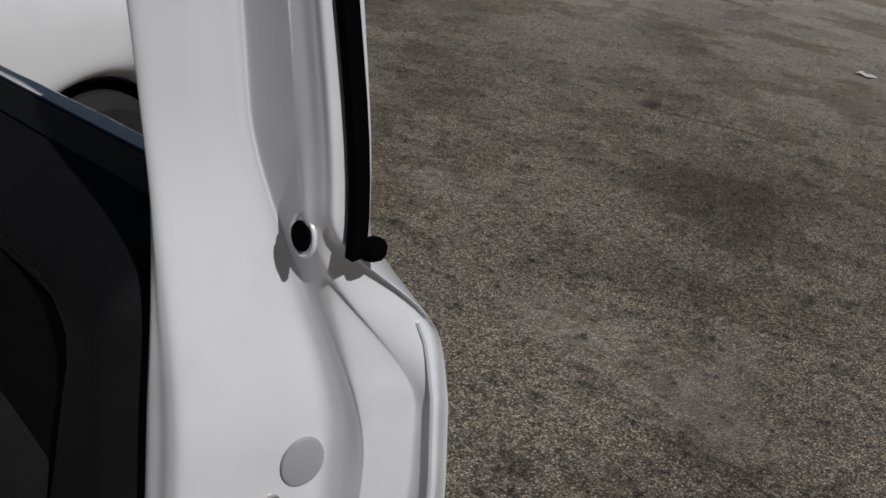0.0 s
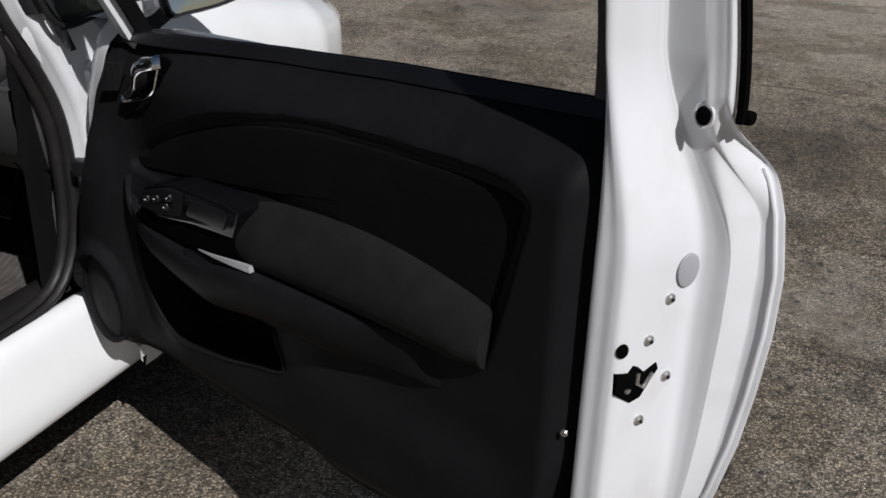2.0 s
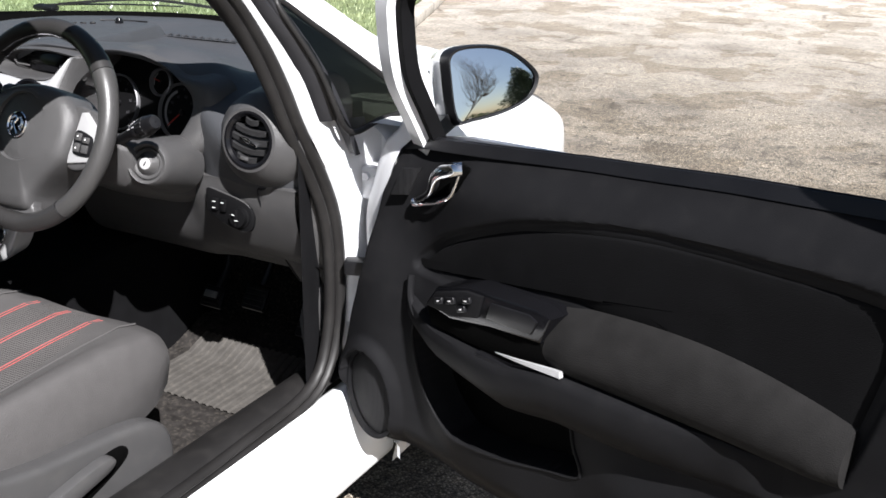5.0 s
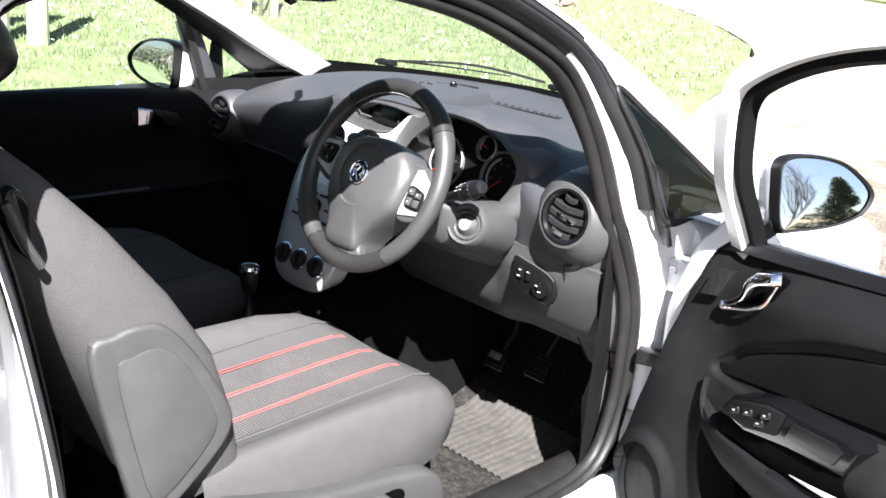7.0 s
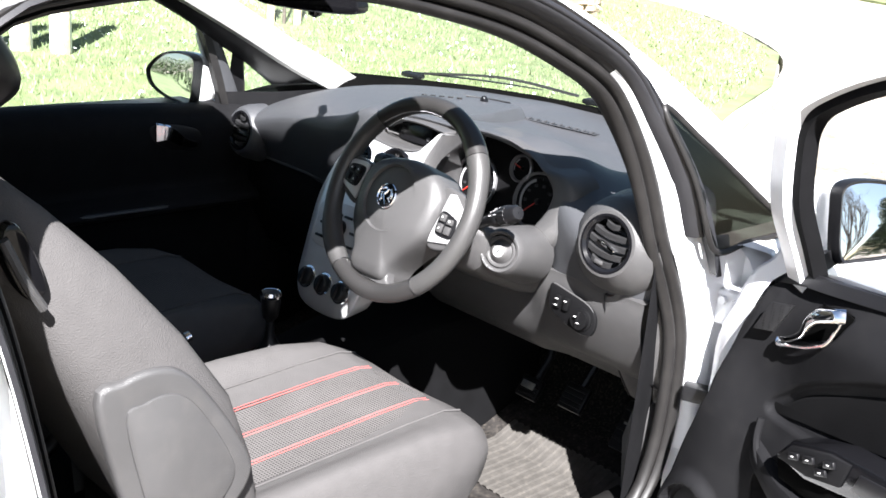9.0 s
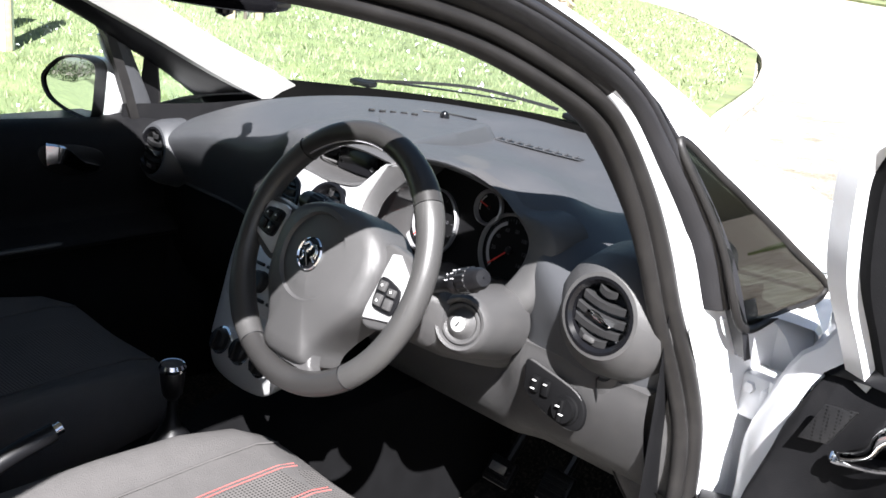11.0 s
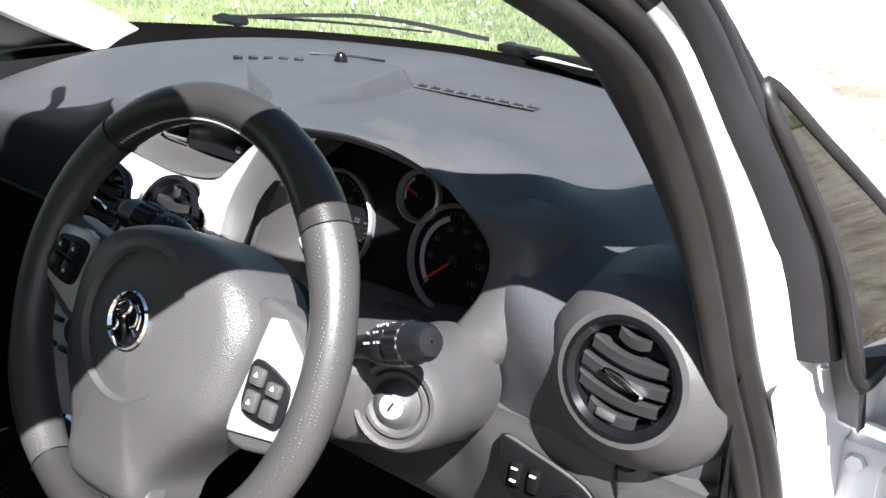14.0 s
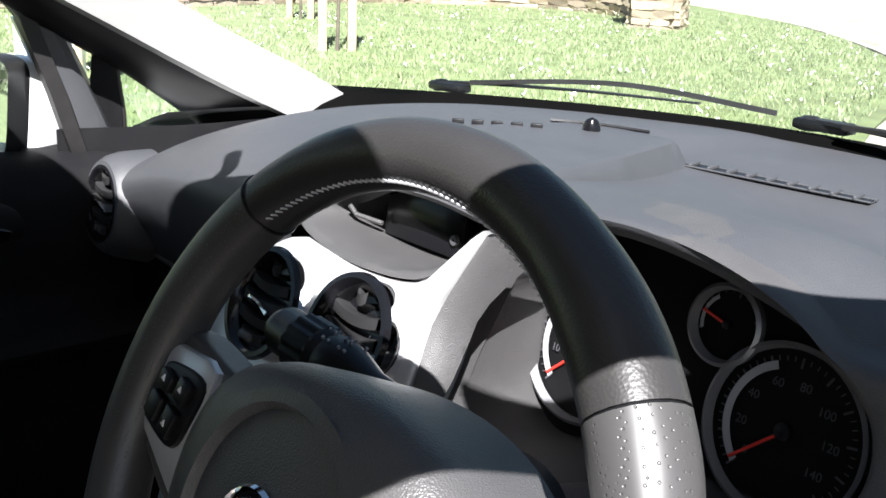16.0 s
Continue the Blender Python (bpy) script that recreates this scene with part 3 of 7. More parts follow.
def guard(x, y, h, label):
    top = tagged(new("tree_guard"), label=label, category="tree guard", group="tree guards on the lawn")
    top.matrix_basis = pose(x, y, 0.08)
    bm = bmesh.new()
    lathe(bm, [(0.085, -0.05), (0.088, 0), (0.085, h), (0.075, h), (0.075, 0.1)], 14)
    part("tube", bm, GUARD, top)
    bm = bmesh.new()
    box(bm, (0.11, 0, h * 0.5), (0.04, 0.04, h * 1.15), 0.004)
    part("stake", bm, STAKE, top)


stake_pair(-8.35, 5.45, 60, "two timber stakes tied to a thin young tree on the lawn")
stake_pair(-12.2, 7.4, 50, "weathered timber stakes beside a young tree near the stone wall")
guard(-6.74, 2.14, 1.9, "pale upright tree guard standing in the grass")
guard(-6.95, 1.90, 1.9, "pale slim tree guard standing in the grass")
guard(-6.85, 1.50, 1.9, "pale tree guard with a stake on the lawn")

# scrap of paper lying on the yard
bm = bmesh.new()
loft(bm, [[(x, y, 0.004 + 0.007 * abs(math.sin(x * 45 + y * 30))) for x in np.linspace(-0.05, 0.05, 9)] for y in np.linspace(-0.03, 0.03, 6)])
r = bmesh.ops.extrude_face_region(bm, geom=bm.faces[:])
bmesh.ops.translate(bm, vec=(0, 0, 0.0015), verts=[q for q in r["geom"] if isinstance(q, bmesh.types.BMVert)])
tagged(part("paper_scrap", bm, GUARD, m=pose(2.16, 5.04, 0, 0, 0, -30)), label="crumpled scrap of white paper on the asphalt", category="litter")

# car
car = tagged(new("car"), label="white three-door hatchback parked with its driver's door wide open", category="car")

# ---------- car body ----------
# aperture line of the driver's door: (x, y, z) from the rear foot round the top to the front foot
APERTURE = [(0.735, -1.06, 0.4), (0.735, -1.13, 0.62), (0.735, -1.15, 0.8), (0.715, -1.175, 0.98), (0.675, -1.2, 1.15), (0.635, -1.16, 1.264), (0.625, -1.02, 1.301), (0.625, -0.85, 1.313), (0.63, -0.7, 1.308), (0.637, -0.55, 1.284), (0.645, -0.43, 1.254), (0.655, -0.315, 1.207),
            (0.662, -0.247, 1.170), (0.668, -0.207, 1.128), (0.679, -0.174, 1.065), (0.689, -0.144, 0.988), (0.700, -0.117, 0.91), (0.712, -0.076, 0.82), (0.720, -0.046, 0.73), (0.722, -0.038, 0.62), (0.722, -0.05, 0.5), (0.724, -0.11, 0.418), (0.728, -0.3, 0.406), (0.732, -0.6, 0.403), (0.735, -0.9, 0.402)]
RIM = spline(APERTURE, 110, True)


def loop_of(low, high=None):
    """The aperture line moved outward (right) and widened in its plane; high: the same two at the windscreen pillar and roof."""
    out = []
    c = Vector((0.7, -0.6, 0.85))
    n = len(RIM)
    high = high or low
    for i, p in enumerate(RIM):
        t = RIM[(i + 1) % n] - RIM[i - 1]
        o = Vector((0, -t.z, t.y)).normalized()
        if o.dot(p - c) < 0:
            o = -o
        k = smooth(0.97, 1.17, p.z) * smooth(-1.12, -0.95, p.y)
        g = low[1] + (high[1] - low[1]) * k
        g *= 1 - 0.55 * smooth(-0.90, -1.06, p.y) - 0.3 * smooth(0.5, 0.42, p.z) * smooth(-1.06, -0.9, p.y)
        out.append(p + o * g + Vector((low[0] + (high[0] - low[0]) * k, 0, 0)))
    return out


def band(profile, first=0, last=None):
    """A skin that runs round the opening: each row is (low, high)."""
    bm = bmesh.new()
    rows = [loop_of(*q)[first:last] for q in profile]
    if last is None:
        rows = [r + r[:1] for r in rows]
    loft(bm, rows)
    bmesh.ops.remove_doubles(bm, verts=bm.verts, dist=1e-6)
    return bm


SEAL_LOW = [(-0.022, 0.020), (-0.019, 0.008), (-0.015, 0.002), (-0.009, 0.000), (-0.002, 0.002), (0.004, 0.008), (0.005, 0.013), (0.000, 0.0165), (-0.006, 0.0185), (0.004, 0.0205), (0.011, 0.024), (0.014, 0.030), (0.012, 0.038), (0.002, 0.043), (-0.010, 0.043)]
SEAL_HIGH = [(-0.050, 0.012), (-0.034, 0.000), (-0.022, -0.004), (-0.012, -0.004), (-0.003, -0.001), (0.001, 0.004), (0.001, 0.009), (-0.003, 0.0120), (-0.008, 0.0140), (-0.001, 0.0155), (0.005, 0.018), (0.008, 0.022), (0.007, 0.028), (0.000, 0.033), (-0.010, 0.034)]
part("door_seal", band(list(zip(SEAL_LOW, SEAL_HIGH))), RUBBER, car, "black rubber door seal with two ribs", sharp=80)
OPEN_LOW = [(-0.006, 0.040), (0.006, 0.0415), (0.012, 0.0435), (0.018, 0.0455), (0.026, 0.048), (0.036, 0.050), (0.040, 0.057), (0.040, 0.068)]
OPEN_HIGH = [(-0.008, 0.030), (0.002, 0.032), (0.005, 0.035), (0.007, 0.038), (0.009, 0.041), (0.012, 0.044), (0.018, 0.056), (0.022, 0.070)]
OPEN = list(zip(OPEN_LOW, OPEN_HIGH))
# painted below the two upper corners, dark along the roof
corner = max(i for i, p in enumerate(RIM) if p.z > 1.172)
rear = min(i for i, p in enumerate(RIM) if p.z > 1.20)
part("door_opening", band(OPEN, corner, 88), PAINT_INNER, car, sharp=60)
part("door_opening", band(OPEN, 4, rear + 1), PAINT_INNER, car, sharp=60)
part("roof_channel", band(OPEN, rear, corner + 1), RUBBER, car, sharp=60)
OUTER_LOW = [(0.034, 0.0500), (0.043, 0.0515), (0.052, 0.0545), (0.058, 0.0580), (0.060, 0.0592), (0.057, 0.0600), (0.062, 0.0612), (0.065, 0.0665), (0.060, 0.0760)]
OUTER_HIGH = [(0.006, 0.0400), (0.012, 0.0415), (0.018, 0.044), (0.023, 0.050), (0.026, 0.0540), (0.025, 0.0555), (0.028, 0.0570), (0.029, 0.0610), (0.024, 0.0650)]
part("outer_seal", band(list(zip(OUTER_LOW, OUTER_HIGH)), 6, 71), WEATHER, car, "weathered grey outer door seal", sharp=80)

part("pillar_panel", band([(q,) for q in ((-0.010, 0.030), (0.000, 0.070), (0.006, 0.105), (0.024, 0.15), (0.050, 0.26))], 0, 27), PAINT, car, sharp=60)

# sill
bm = bmesh.new()
prof = [(0.70, 0.36), (0.728, 0.384), (0.748, 0.386), (0.770, 0.368), (0.792, 0.30), (0.803, 0.245), (0.795, 0.205), (0.74, 0.18), (0.66, 0.18)]
loft(bm, [[(x - (0.02 if y < -1.2 else 0), y, z) for x, z in [tuple(q)[:2] for q in spline([(a, b, 0) for a, b in prof], 26)]] for y in (-1.30, -0.9, -0.5, -0.1, 0.06)])
part("sill", bm, PAINT, car)
bm = bmesh.new()
prof = [(0.60, 0.27), (0.615, 0.36), (0.64, 0.398), (0.675, 0.408), (0.705, 0.402), (0.722, 0.392)]
loft(bm, [[(q[0], y, q[1]) for q in spline([(a, b, 0) for a, b in prof], 14)] for y in (-1.15, -0.7, -0.3, 0.10)])
part("sill_trim", bm, RUBBER, car)

# wings, bonnet, nose
ARCH_Y, ARCH_Z, ARCH_R = 0.655, 0.290, 0.320


FLARE = [(0, 0.845), (0.55, 0.845), (0.75, 0.843), (0.90, 0.803), (1.05, 0.715), (1.2, 0.615), (1.35, 0.49), (1.5, 0.35)]


def wing_rows(sign):
    rows = []
    for y in np.linspace(0.035, 1.50, 60):
        k = smooth(0.9, 1.5, y)
        w = lerp(FLARE, y)
        top = 0.925 - 0.16 * smooth(0.1, 1.3, y) - 0.05 * k
        d = abs(y - ARCH_Y)
        low = 0.20 if d > ARCH_R else max(0.20, ARCH_Z + math.sqrt(ARCH_R ** 2 - d * d))
        crown = 0.62 + 0.06 * (1 - k)
        shape = [(w - 0.03, low), (w, low + (crown - low) * 0.35), (w + 0.005, crown), (w - 0.005, crown + (top - crown) * 0.5), (w - 0.045, top - 0.03), (w - 0.11, top), (w - 0.19, top + 0.025)]
        rows.append([(sign * q[0], y, q[1]) for q in spline([(a, b, 0) for a, b in shape], 22)])
    return rows


for s, nm in ((1, "wing"), (-1, "wing")):
    bm = bmesh.new()
    loft(bm, wing_rows(s))
    part(nm, bm, PAINT, car)
    bm = bmesh.new()
    lens = [[Vector(q) + Vector((s * 0.003, 0.0, 0.004)) for q in row[13:20]] for row in wing_rows(s) if 0.86 < row[0][1] < 1.14]
    loft(bm, [r[max(0, 4 - i):] + [r[-1]] * max(0, min(4, 4 - i)) for i, r in enumerate(lens)])
    part("headlamp", bm, GLOSSBLACK, car, "dark headlamp glass")
bm = bmesh.new()
rows = []
for y in np.linspace(0.16, 1.50, 34):
    k = smooth(0.9, 1.5, y)
    w = lerp(FLARE, y) - 0.185
    top = 0.922 - 0.13 * smooth(0.1, 1.3, y) - 0.05 * k
    rows.append([(x * w, y + (0.50 * (1 - (x * 0.95) ** 2) if y < 0.2 else 0.5 * (1 - (x * 0.95) ** 2) * (1 - smooth(0.16, 1.3, y))), top + 0.03 * (1 - x * x)) for x in np.linspace(-1, 1, 25)])
loft(bm, rows)
part("bonnet", bm, PAINT, car)
bm = bmesh.new()
rows = []
for f in np.linspace(0, 1, 14):
    a = f * math.pi / 2 * 1.05
    rows.append([(x * (0.36 + 0.05 * math.sin(a * 0.9)), 1.50 + 0.08 * math.sin(a) * (1 - 0.6 * x * x), 0.735 - 0.54 * f) for x in np.linspace(-1, 1, 17)])
loft(bm, rows)
part("front_bumper", bm, PAINT, car)


def road_wheel(x, y, sign):
    bm = bmesh.new()
    lathe(bm, [(0.18, -0.09), (0.26, -0.095), (0.288, -0.07), (0.292, 0), (0.288, 0.07), (0.26, 0.095), (0.19, 0.085)], 40)
    m = facing((x, y, 0.29), (sign, 0, 0))
    ob = part("road_wheel", bm, TYRE, car, "black tyre on a steel rim", m)
    bm = bmesh.new()
    lathe(bm, [(0.19, 0.085), (0.18, 0.06), (0.07, 0.05), (0.05, 0.075), (0.001, 0.075)], 28)
    part("rim", bm, SILVER_DULL, ob)


for x, y, s in ((0.745, 0.655, 1), (-0.745, 0.655, -1), (0.735, -1.81, 1), (-0.735, -1.81, -1)):
    road_wheel(x, y, s)
for s in (1, -1):
    bm = bmesh.new()
    rows = []
    for a in np.linspace(-0.25, math.pi + 0.25, 20):
        rows.append([(s * x, ARCH_Y + math.cos(a) * ARCH_R * 0.99, ARCH_Z + math.sin(a) * ARCH_R * 0.99) for x in (0.82, 0.55)])
    loft(bm, rows)
    part("wheel_arch_liner", bm, BLACK, car)

# hinge pillar behind the wing
bm = bmesh.new()
rows = []
for z in np.linspace(0.25, 0.94, 18):
    rows.append([Vector(q) for q in ((0.722, 0.000 - 0.09 * smooth(0.75, 0.95, z), z), (0.742, 0.015 - 0.06 * smooth(0.75, 0.95, z), z), (0.755, 0.03, z), (0.762, 0.09, z), (0.80, 0.115, z), (0.838, 0.06, z), (0.845, 0.035, z))])
rows = rows[:-1] + [[q.lerp(Vector((0.785, 0.030, q.z)), k) + Vector((0, 0, h)) for q in rows[-2]] for k, h in ((0.04, 0.012), (0.15, 0.018), (0.6, 0.019), (0.98, 0.019))]
loft(bm, rows)
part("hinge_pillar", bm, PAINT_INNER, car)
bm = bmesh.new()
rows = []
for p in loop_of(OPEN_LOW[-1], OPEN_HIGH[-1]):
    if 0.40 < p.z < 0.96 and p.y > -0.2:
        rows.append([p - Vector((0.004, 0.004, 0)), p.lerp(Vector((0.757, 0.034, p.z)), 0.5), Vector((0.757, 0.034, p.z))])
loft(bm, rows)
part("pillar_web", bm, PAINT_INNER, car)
for z in (0.50, 0.80):
    bm = bmesh.new()
    box(bm, (0.785, 0.05, z), (0.06, 0.05, 0.065), 0.006)
    box(bm, (0.815, 0.02, z), (0.045, 0.03, 0.05), 0.006)
    lathe(bm, [(0.001, -0.04), (0.011, -0.04), (0.011, 0.04), (0.001, 0.04)], 12, Matrix.Translation((0.812, 0.015, z)))
    h = part("hinge", bm, PAINT_INNER, car, "white painted door hinge")
    bm = bmesh.new()
    lathe(bm, [(0.001, 0.006), (0.008, 0.006), (0.009, 0)], 6, facing((0.77, 0.024, z + 0.015), (0, -1, 0)))
    part("bolt", bm, PAINT_INNER, h)
bm = bmesh.new()
box(bm, (0.79, -0.005, 0.645), (0.09, 0.03, 0.03), 0.004, Matrix.Rotation(0.4, 4, "Z"))
part("check_strap", bm, BLACK, car)

# A-pillars, quarterlights, roof
QL_RIGHT = [(-0.140, 1.152), (-0.096, 1.045), (-0.048, 0.921), (0.060, 0.917), (0.150, 0.915), (0.176, 0.922), (0.178, 0.937), (0.093, 0.993), (0.021, 1.043), (-0.06, 1.100)]
QL_LEFT = [(-0.004, 1.012), (0.006, 0.945), (0.018, 0.865), (0.10, 0.862), (0.205, 0.862), (0.208, 0.874), (0.152, 0.908), (0.07, 0.963), (0.006, 1.004)]


def side_x(z):
    """How far out the glass line is at a height."""
    return 0.775 - 0.155 * smooth(0.9, 1.42, z)


for s in (1, -1):
    bm = bmesh.new()
    # outer pillar: from the wing root up to the roof
    A = [(0.72, 0.30, 0.945), (0.705, 0.12, 1.03), (0.675, -0.10, 1.145), (0.64, -0.32, 1.25), (0.61, -0.55, 1.335), (0.60, -0.80, 1.375), (0.60, -1.10, 1.385), (0.605, -1.4, 1.37), (0.62, -1.9, 1.30)]
    if s > 0:
        A = [(x - 0.020 * smooth(0.15, -0.10, y) * smooth(-0.52, -0.36, y), y, z + 0.022 * smooth(0.15, -0.10, y) * smooth(-0.52, -0.36, y)) for x, y, z in A]
    path = [(s * x, y, z) for x, y, z in spline(A, 40)]
    sweep(bm, path, [(-0.032, -0.022), (0.0, -0.034), (0.035, -0.018), (0.036, 0.012), (0.0, 0.028), (-0.036, 0.012)], up=(s, 0, 0.4))
    part("roof_pillar", bm, PAINT, car)
    bm = bmesh.new()
    path = [(s * (x - (0.030 if s > 0 else 0.045)), y + 0.005, z - 0.008) for x, y, z in spline(A[:6], 24)]
    k = 0.5 if s > 0 else 1.0
    sweep(bm, path, [(a * k, b * k) for a, b in ((-0.036, -0.020), (0.03, -0.026), (0.042, 0.0), (0.02, 0.026), (-0.03, 0.024))], up=(s, 0, 0.4))
    # driver's side trim coloured dark in place of its shade, far side pale
    part("pillar_trim", bm, PILLAR if s < 0 else RUBBER, car)
    # quarterlight
    QL = QL_RIGHT if s > 0 else QL_LEFT
    line = [tuple(q)[:2] for q in spline([(a, b, 0) for a, b in QL], 72, True)]

    def out_x(z):
        return s * (side_x(z) if s > 0 else 0.735 - 0.06 * smooth(0.9, 1.3, z))

    bm = bmesh.new()
    rows = [[(out_x(z) + d, y, z) for y, z in line] for d in (0.0, s * 0.004)]
    loft(bm, rows, closed=True, cap=True)
    q = part("quarterlight", bm, TINT if s > 0 else GLASS, car, "small fixed triangular side window")
    q.visible_shadow = False
    bm = bmesh.new()
    sweep(bm, [(out_x(z) + s * 0.002, y, z) for y, z in line], ring2(0.0060 if s > 0 else 0.0045, 8), True, (s, 0, 0))
    part("quarterlight_frame", bm, RUBBER, car, sharp=80)

# rubber post between the outer seal and the quarterlight
bm = bmesh.new()
rows = []
for p in loop_of(OUTER_LOW[-1], OUTER_HIGH[-1]):
    if 0.85 < p.z < 1.235 and p.y > -0.40:
        y = lerp([(0.85, -0.022), (0.921, -0.046), (1.045, -0.094), (1.152, -0.138), (1.2, -0.17), (1.24, -0.24)], p.z)
        x = side_x(p.z)
        rows.append([p - Vector((0.012, 0, 0)), p.lerp(Vector((x, y, p.z)), 0.3) + Vector((0.002, 0, 0)), p.lerp(Vector((x, y, p.z)), 0.75) + Vector((0.004, 0, 0)), Vector((x + 0.004, max(y, p.y + 0.004), p.z)), Vector((x - 0.014, max(y, p.y + 0.004) + 0.008, p.z))])
loft(bm, rows)
part("quarterlight_post", bm, WEATHER, car, "grey rubber post beside the quarterlight", sharp=60)

# trims round the far quarterlight: dark band under the pillar, grey upright
bm = bmesh.new()
BAND = [(0.300, 0.872), (0.205, 0.930), (0.100, 1.006), (0.020, 1.060), (-0.060, 1.105), (-0.160, 1.165), (-0.30, 1.235)]
rows = []
for y, z in [tuple(q)[:2] for q in spline([(a, b, 0) for a, b in BAND], 24)]:
    x = -0.700 + 0.10 * smooth(0.95, 1.35, z)
    rows.append([(x + 0.015, y + 0.012, z + 0.018), (x + 0.012, y, z), (x, y - 0.022, z - 0.030), (x - 0.018, y - 0.034, z - 0.046), (x - 0.034, y - 0.036, z - 0.050)])
loft(bm, rows)
part("pillar_band", bm, BLACK, car, "dark trim band under the windscreen pillar")
bm = bmesh.new()
UP = [(-0.700, -0.160, 1.180), (-0.708, -0.108, 1.075), (-0.714, -0.072, 0.985), (-0.716, -0.038, 0.890), (-0.716, -0.028, 0.840)]
rows = []
for p in spline(UP, 20):
    w = 0.020 + 0.008 * smooth(1.1, 0.9, p.z)
    rows.append([p + Vector(q) for q in ((-0.030, -w - 0.004, 0), (0.004, -w, 0), (0.012, -w + 0.008, 0), (0.014, w - 0.018, 0), (0.008, w - 0.006, 0), (-0.024, w + 0.010, 0))])
loft(bm, rows)
part("quarterlight_trim", bm, DASH, car, "grey plastic trim beside the quarterlight")
# dark panel round the far quarterlight
bm = bmesh.new()
line = [tuple(q)[:2] for q in spline([(a, b, 0) for a, b in QL_LEFT], 72, True)]
mid = (0.07, 0.92)
rows = [[], [], []]
for y, z in line:
    o = Vector((y - mid[0], z - mid[1])).normalized()
    for row, w, d in zip(rows, (0.0, 0.004, 0.055), (-0.010, 0.004, 0.010)):
        row.append((-0.735 + 0.06 * smooth(0.9, 1.3, z) + d, y + o.x * w, z + o.y * w * (0.25 if o.y < 0 else 1)))
loft(bm, rows, closed=True)
part("quarterlight_panel", bm, TRIM, car, "black trim panel round the quarterlight")

bm = bmesh.new()
gridr = []
for y in np.linspace(-0.52, -2.05, 20):
    z = 1.393 + 0.032 * smooth(-0.53, -0.9, y) - 0.10 * smooth(-1.3, -2.1, y)
    gridr.append([(x * 0.615, y + 0.10 * (1 - x * x) * smooth(-1.2, -0.52, y), z + 0.035 * (1 - x * x)) for x in np.linspace(-1, 1, 17)])
loft(bm, gridr)
part("roof", bm, PAINT, car)
bm = bmesh.new()
loft(bm, [[Vector(q) + Vector((0, -0.005, -0.03)) for q in row] for row in gridr])
part("headlining", bm, LINING, car, "pale fabric headlining")

# windscreen
def screen_base(x):
    return 0.60 - 0.70 * x * x


bm = bmesh.new()
rows = []
for f in np.linspace(0, 1, 14):
    rows.append([])
    for u in np.linspace(-1, 1, 25):
        a = Vector((u * 0.70, screen_base(u * 0.70), 0.965))
        b = Vector((u * 0.585, -0.52 + 0.10 * (1 - u * u), 1.393 + 0.035 * (1 - u * u)))
        p = a.lerp(b, f)
        rows[-1].append(p + Vector((0, 0.02, 0.03)) * math.sin(f * math.pi))
loft(bm, rows)
ws = part("windscreen", bm, GLASS, car, "clear laminated windscreen")
ws.visible_shadow = False
# added edge strip, driver's side only, shaped to cast the instrument hood's shadow
bm = bmesh.new()
rows = []
for f in np.linspace(0.12, 0.90, 24):
    w = 0.034 + 0.034 * smooth(0.55, 0.25, f) + 0.036 * smooth(0.62, 0.82, f)
    rows.append([])
    for k in np.linspace(0, 1, 6):
        u = 1.03 - k * (w / 0.62 + 0.03)
        a = Vector((u * 0.70, screen_base(u * 0.70), 0.965))
        b = Vector((u * 0.585, -0.52 + 0.10 * (1 - u * u), 1.393 + 0.035 * (1 - u * u)))
        rows[-1].append(a.lerp(b, f) + Vector((0, 0.02, 0.03)) * math.sin(f * math.pi) + Vector((0, -0.002, -0.003)))
loft(bm, rows)
part("screen_shade_strip", bm, HOLE, car, "black windscreen edge strip added to shade the instrument hood")
bm = bmesh.new()
rows = []
for u in np.linspace(-1, 1, 40):
    x = u * 0.70
    y = screen_base(x)
    low = 0.035 * smooth(0.70, 1.0, abs(u))
    rows.append([(x, y - 0.045, 0.958 - low), (x, y - 0.02, 0.976 - low), (x, y + 0.03, 0.970), (x, y + 0.10, 0.945), (x, y + 0.12, 0.92)])
loft(bm, rows)
part("scuttle", bm, HOLE, car, "black plastic scuttle below the windscreen")


def wiper(root, tip, bend):
    r, t = Vector(root), Vector(tip)
    bm = bmesh.new()
    box(bm, r + Vector((0.02, 0, -0.004)), (0.075, 0.030, 0.014), 0.005)
    lathe(bm, [(0.013, -0.012), (0.013, 0.002), (0.009, 0.005), (0.001, 0.006)], 14, Matrix.Translation(r))
    ob = part("wiper", bm, BLACK, car, "black windscreen wiper at rest")
    bm = bmesh.new()
    mid = r.lerp(t, 0.5) + Vector((0, 0, bend))
    sweep(bm, spline([r, r.lerp(t, 0.18) + Vector((0, 0, bend * 0.7)), mid, r.lerp(t, 0.8) + Vector((0, 0.0, bend * 0.5))], 16), [(-0.007, -0.002), (0.007, -0.002), (0.006, 0.003), (-0.006, 0.003)], scale=lambda f: 1.1 - 0.6 * f)
    part("wiper_arm", bm, BLACK, ob)
    bm = bmesh.new()
    a, b = r.lerp(t, 0.12), t
    sweep(bm, spline([a + Vector((0, -0.012, 0.006)), a.lerp(b, 0.5) + Vector((0, 0.01, 0.02)), b], 14), [(-0.003, -0.004), (0.003, -0.004), (0.002, 0.003), (-0.002, 0.003)])
    part("wiper_blade", bm, RUBBER, ob)


wiper((-0.02, 0.590, 0.992), (0.50, 0.44, 0.976), 0.008)
wiper((-0.60, 0.475, 0.974), (-0.10, 0.640, 0.986), 0.006)

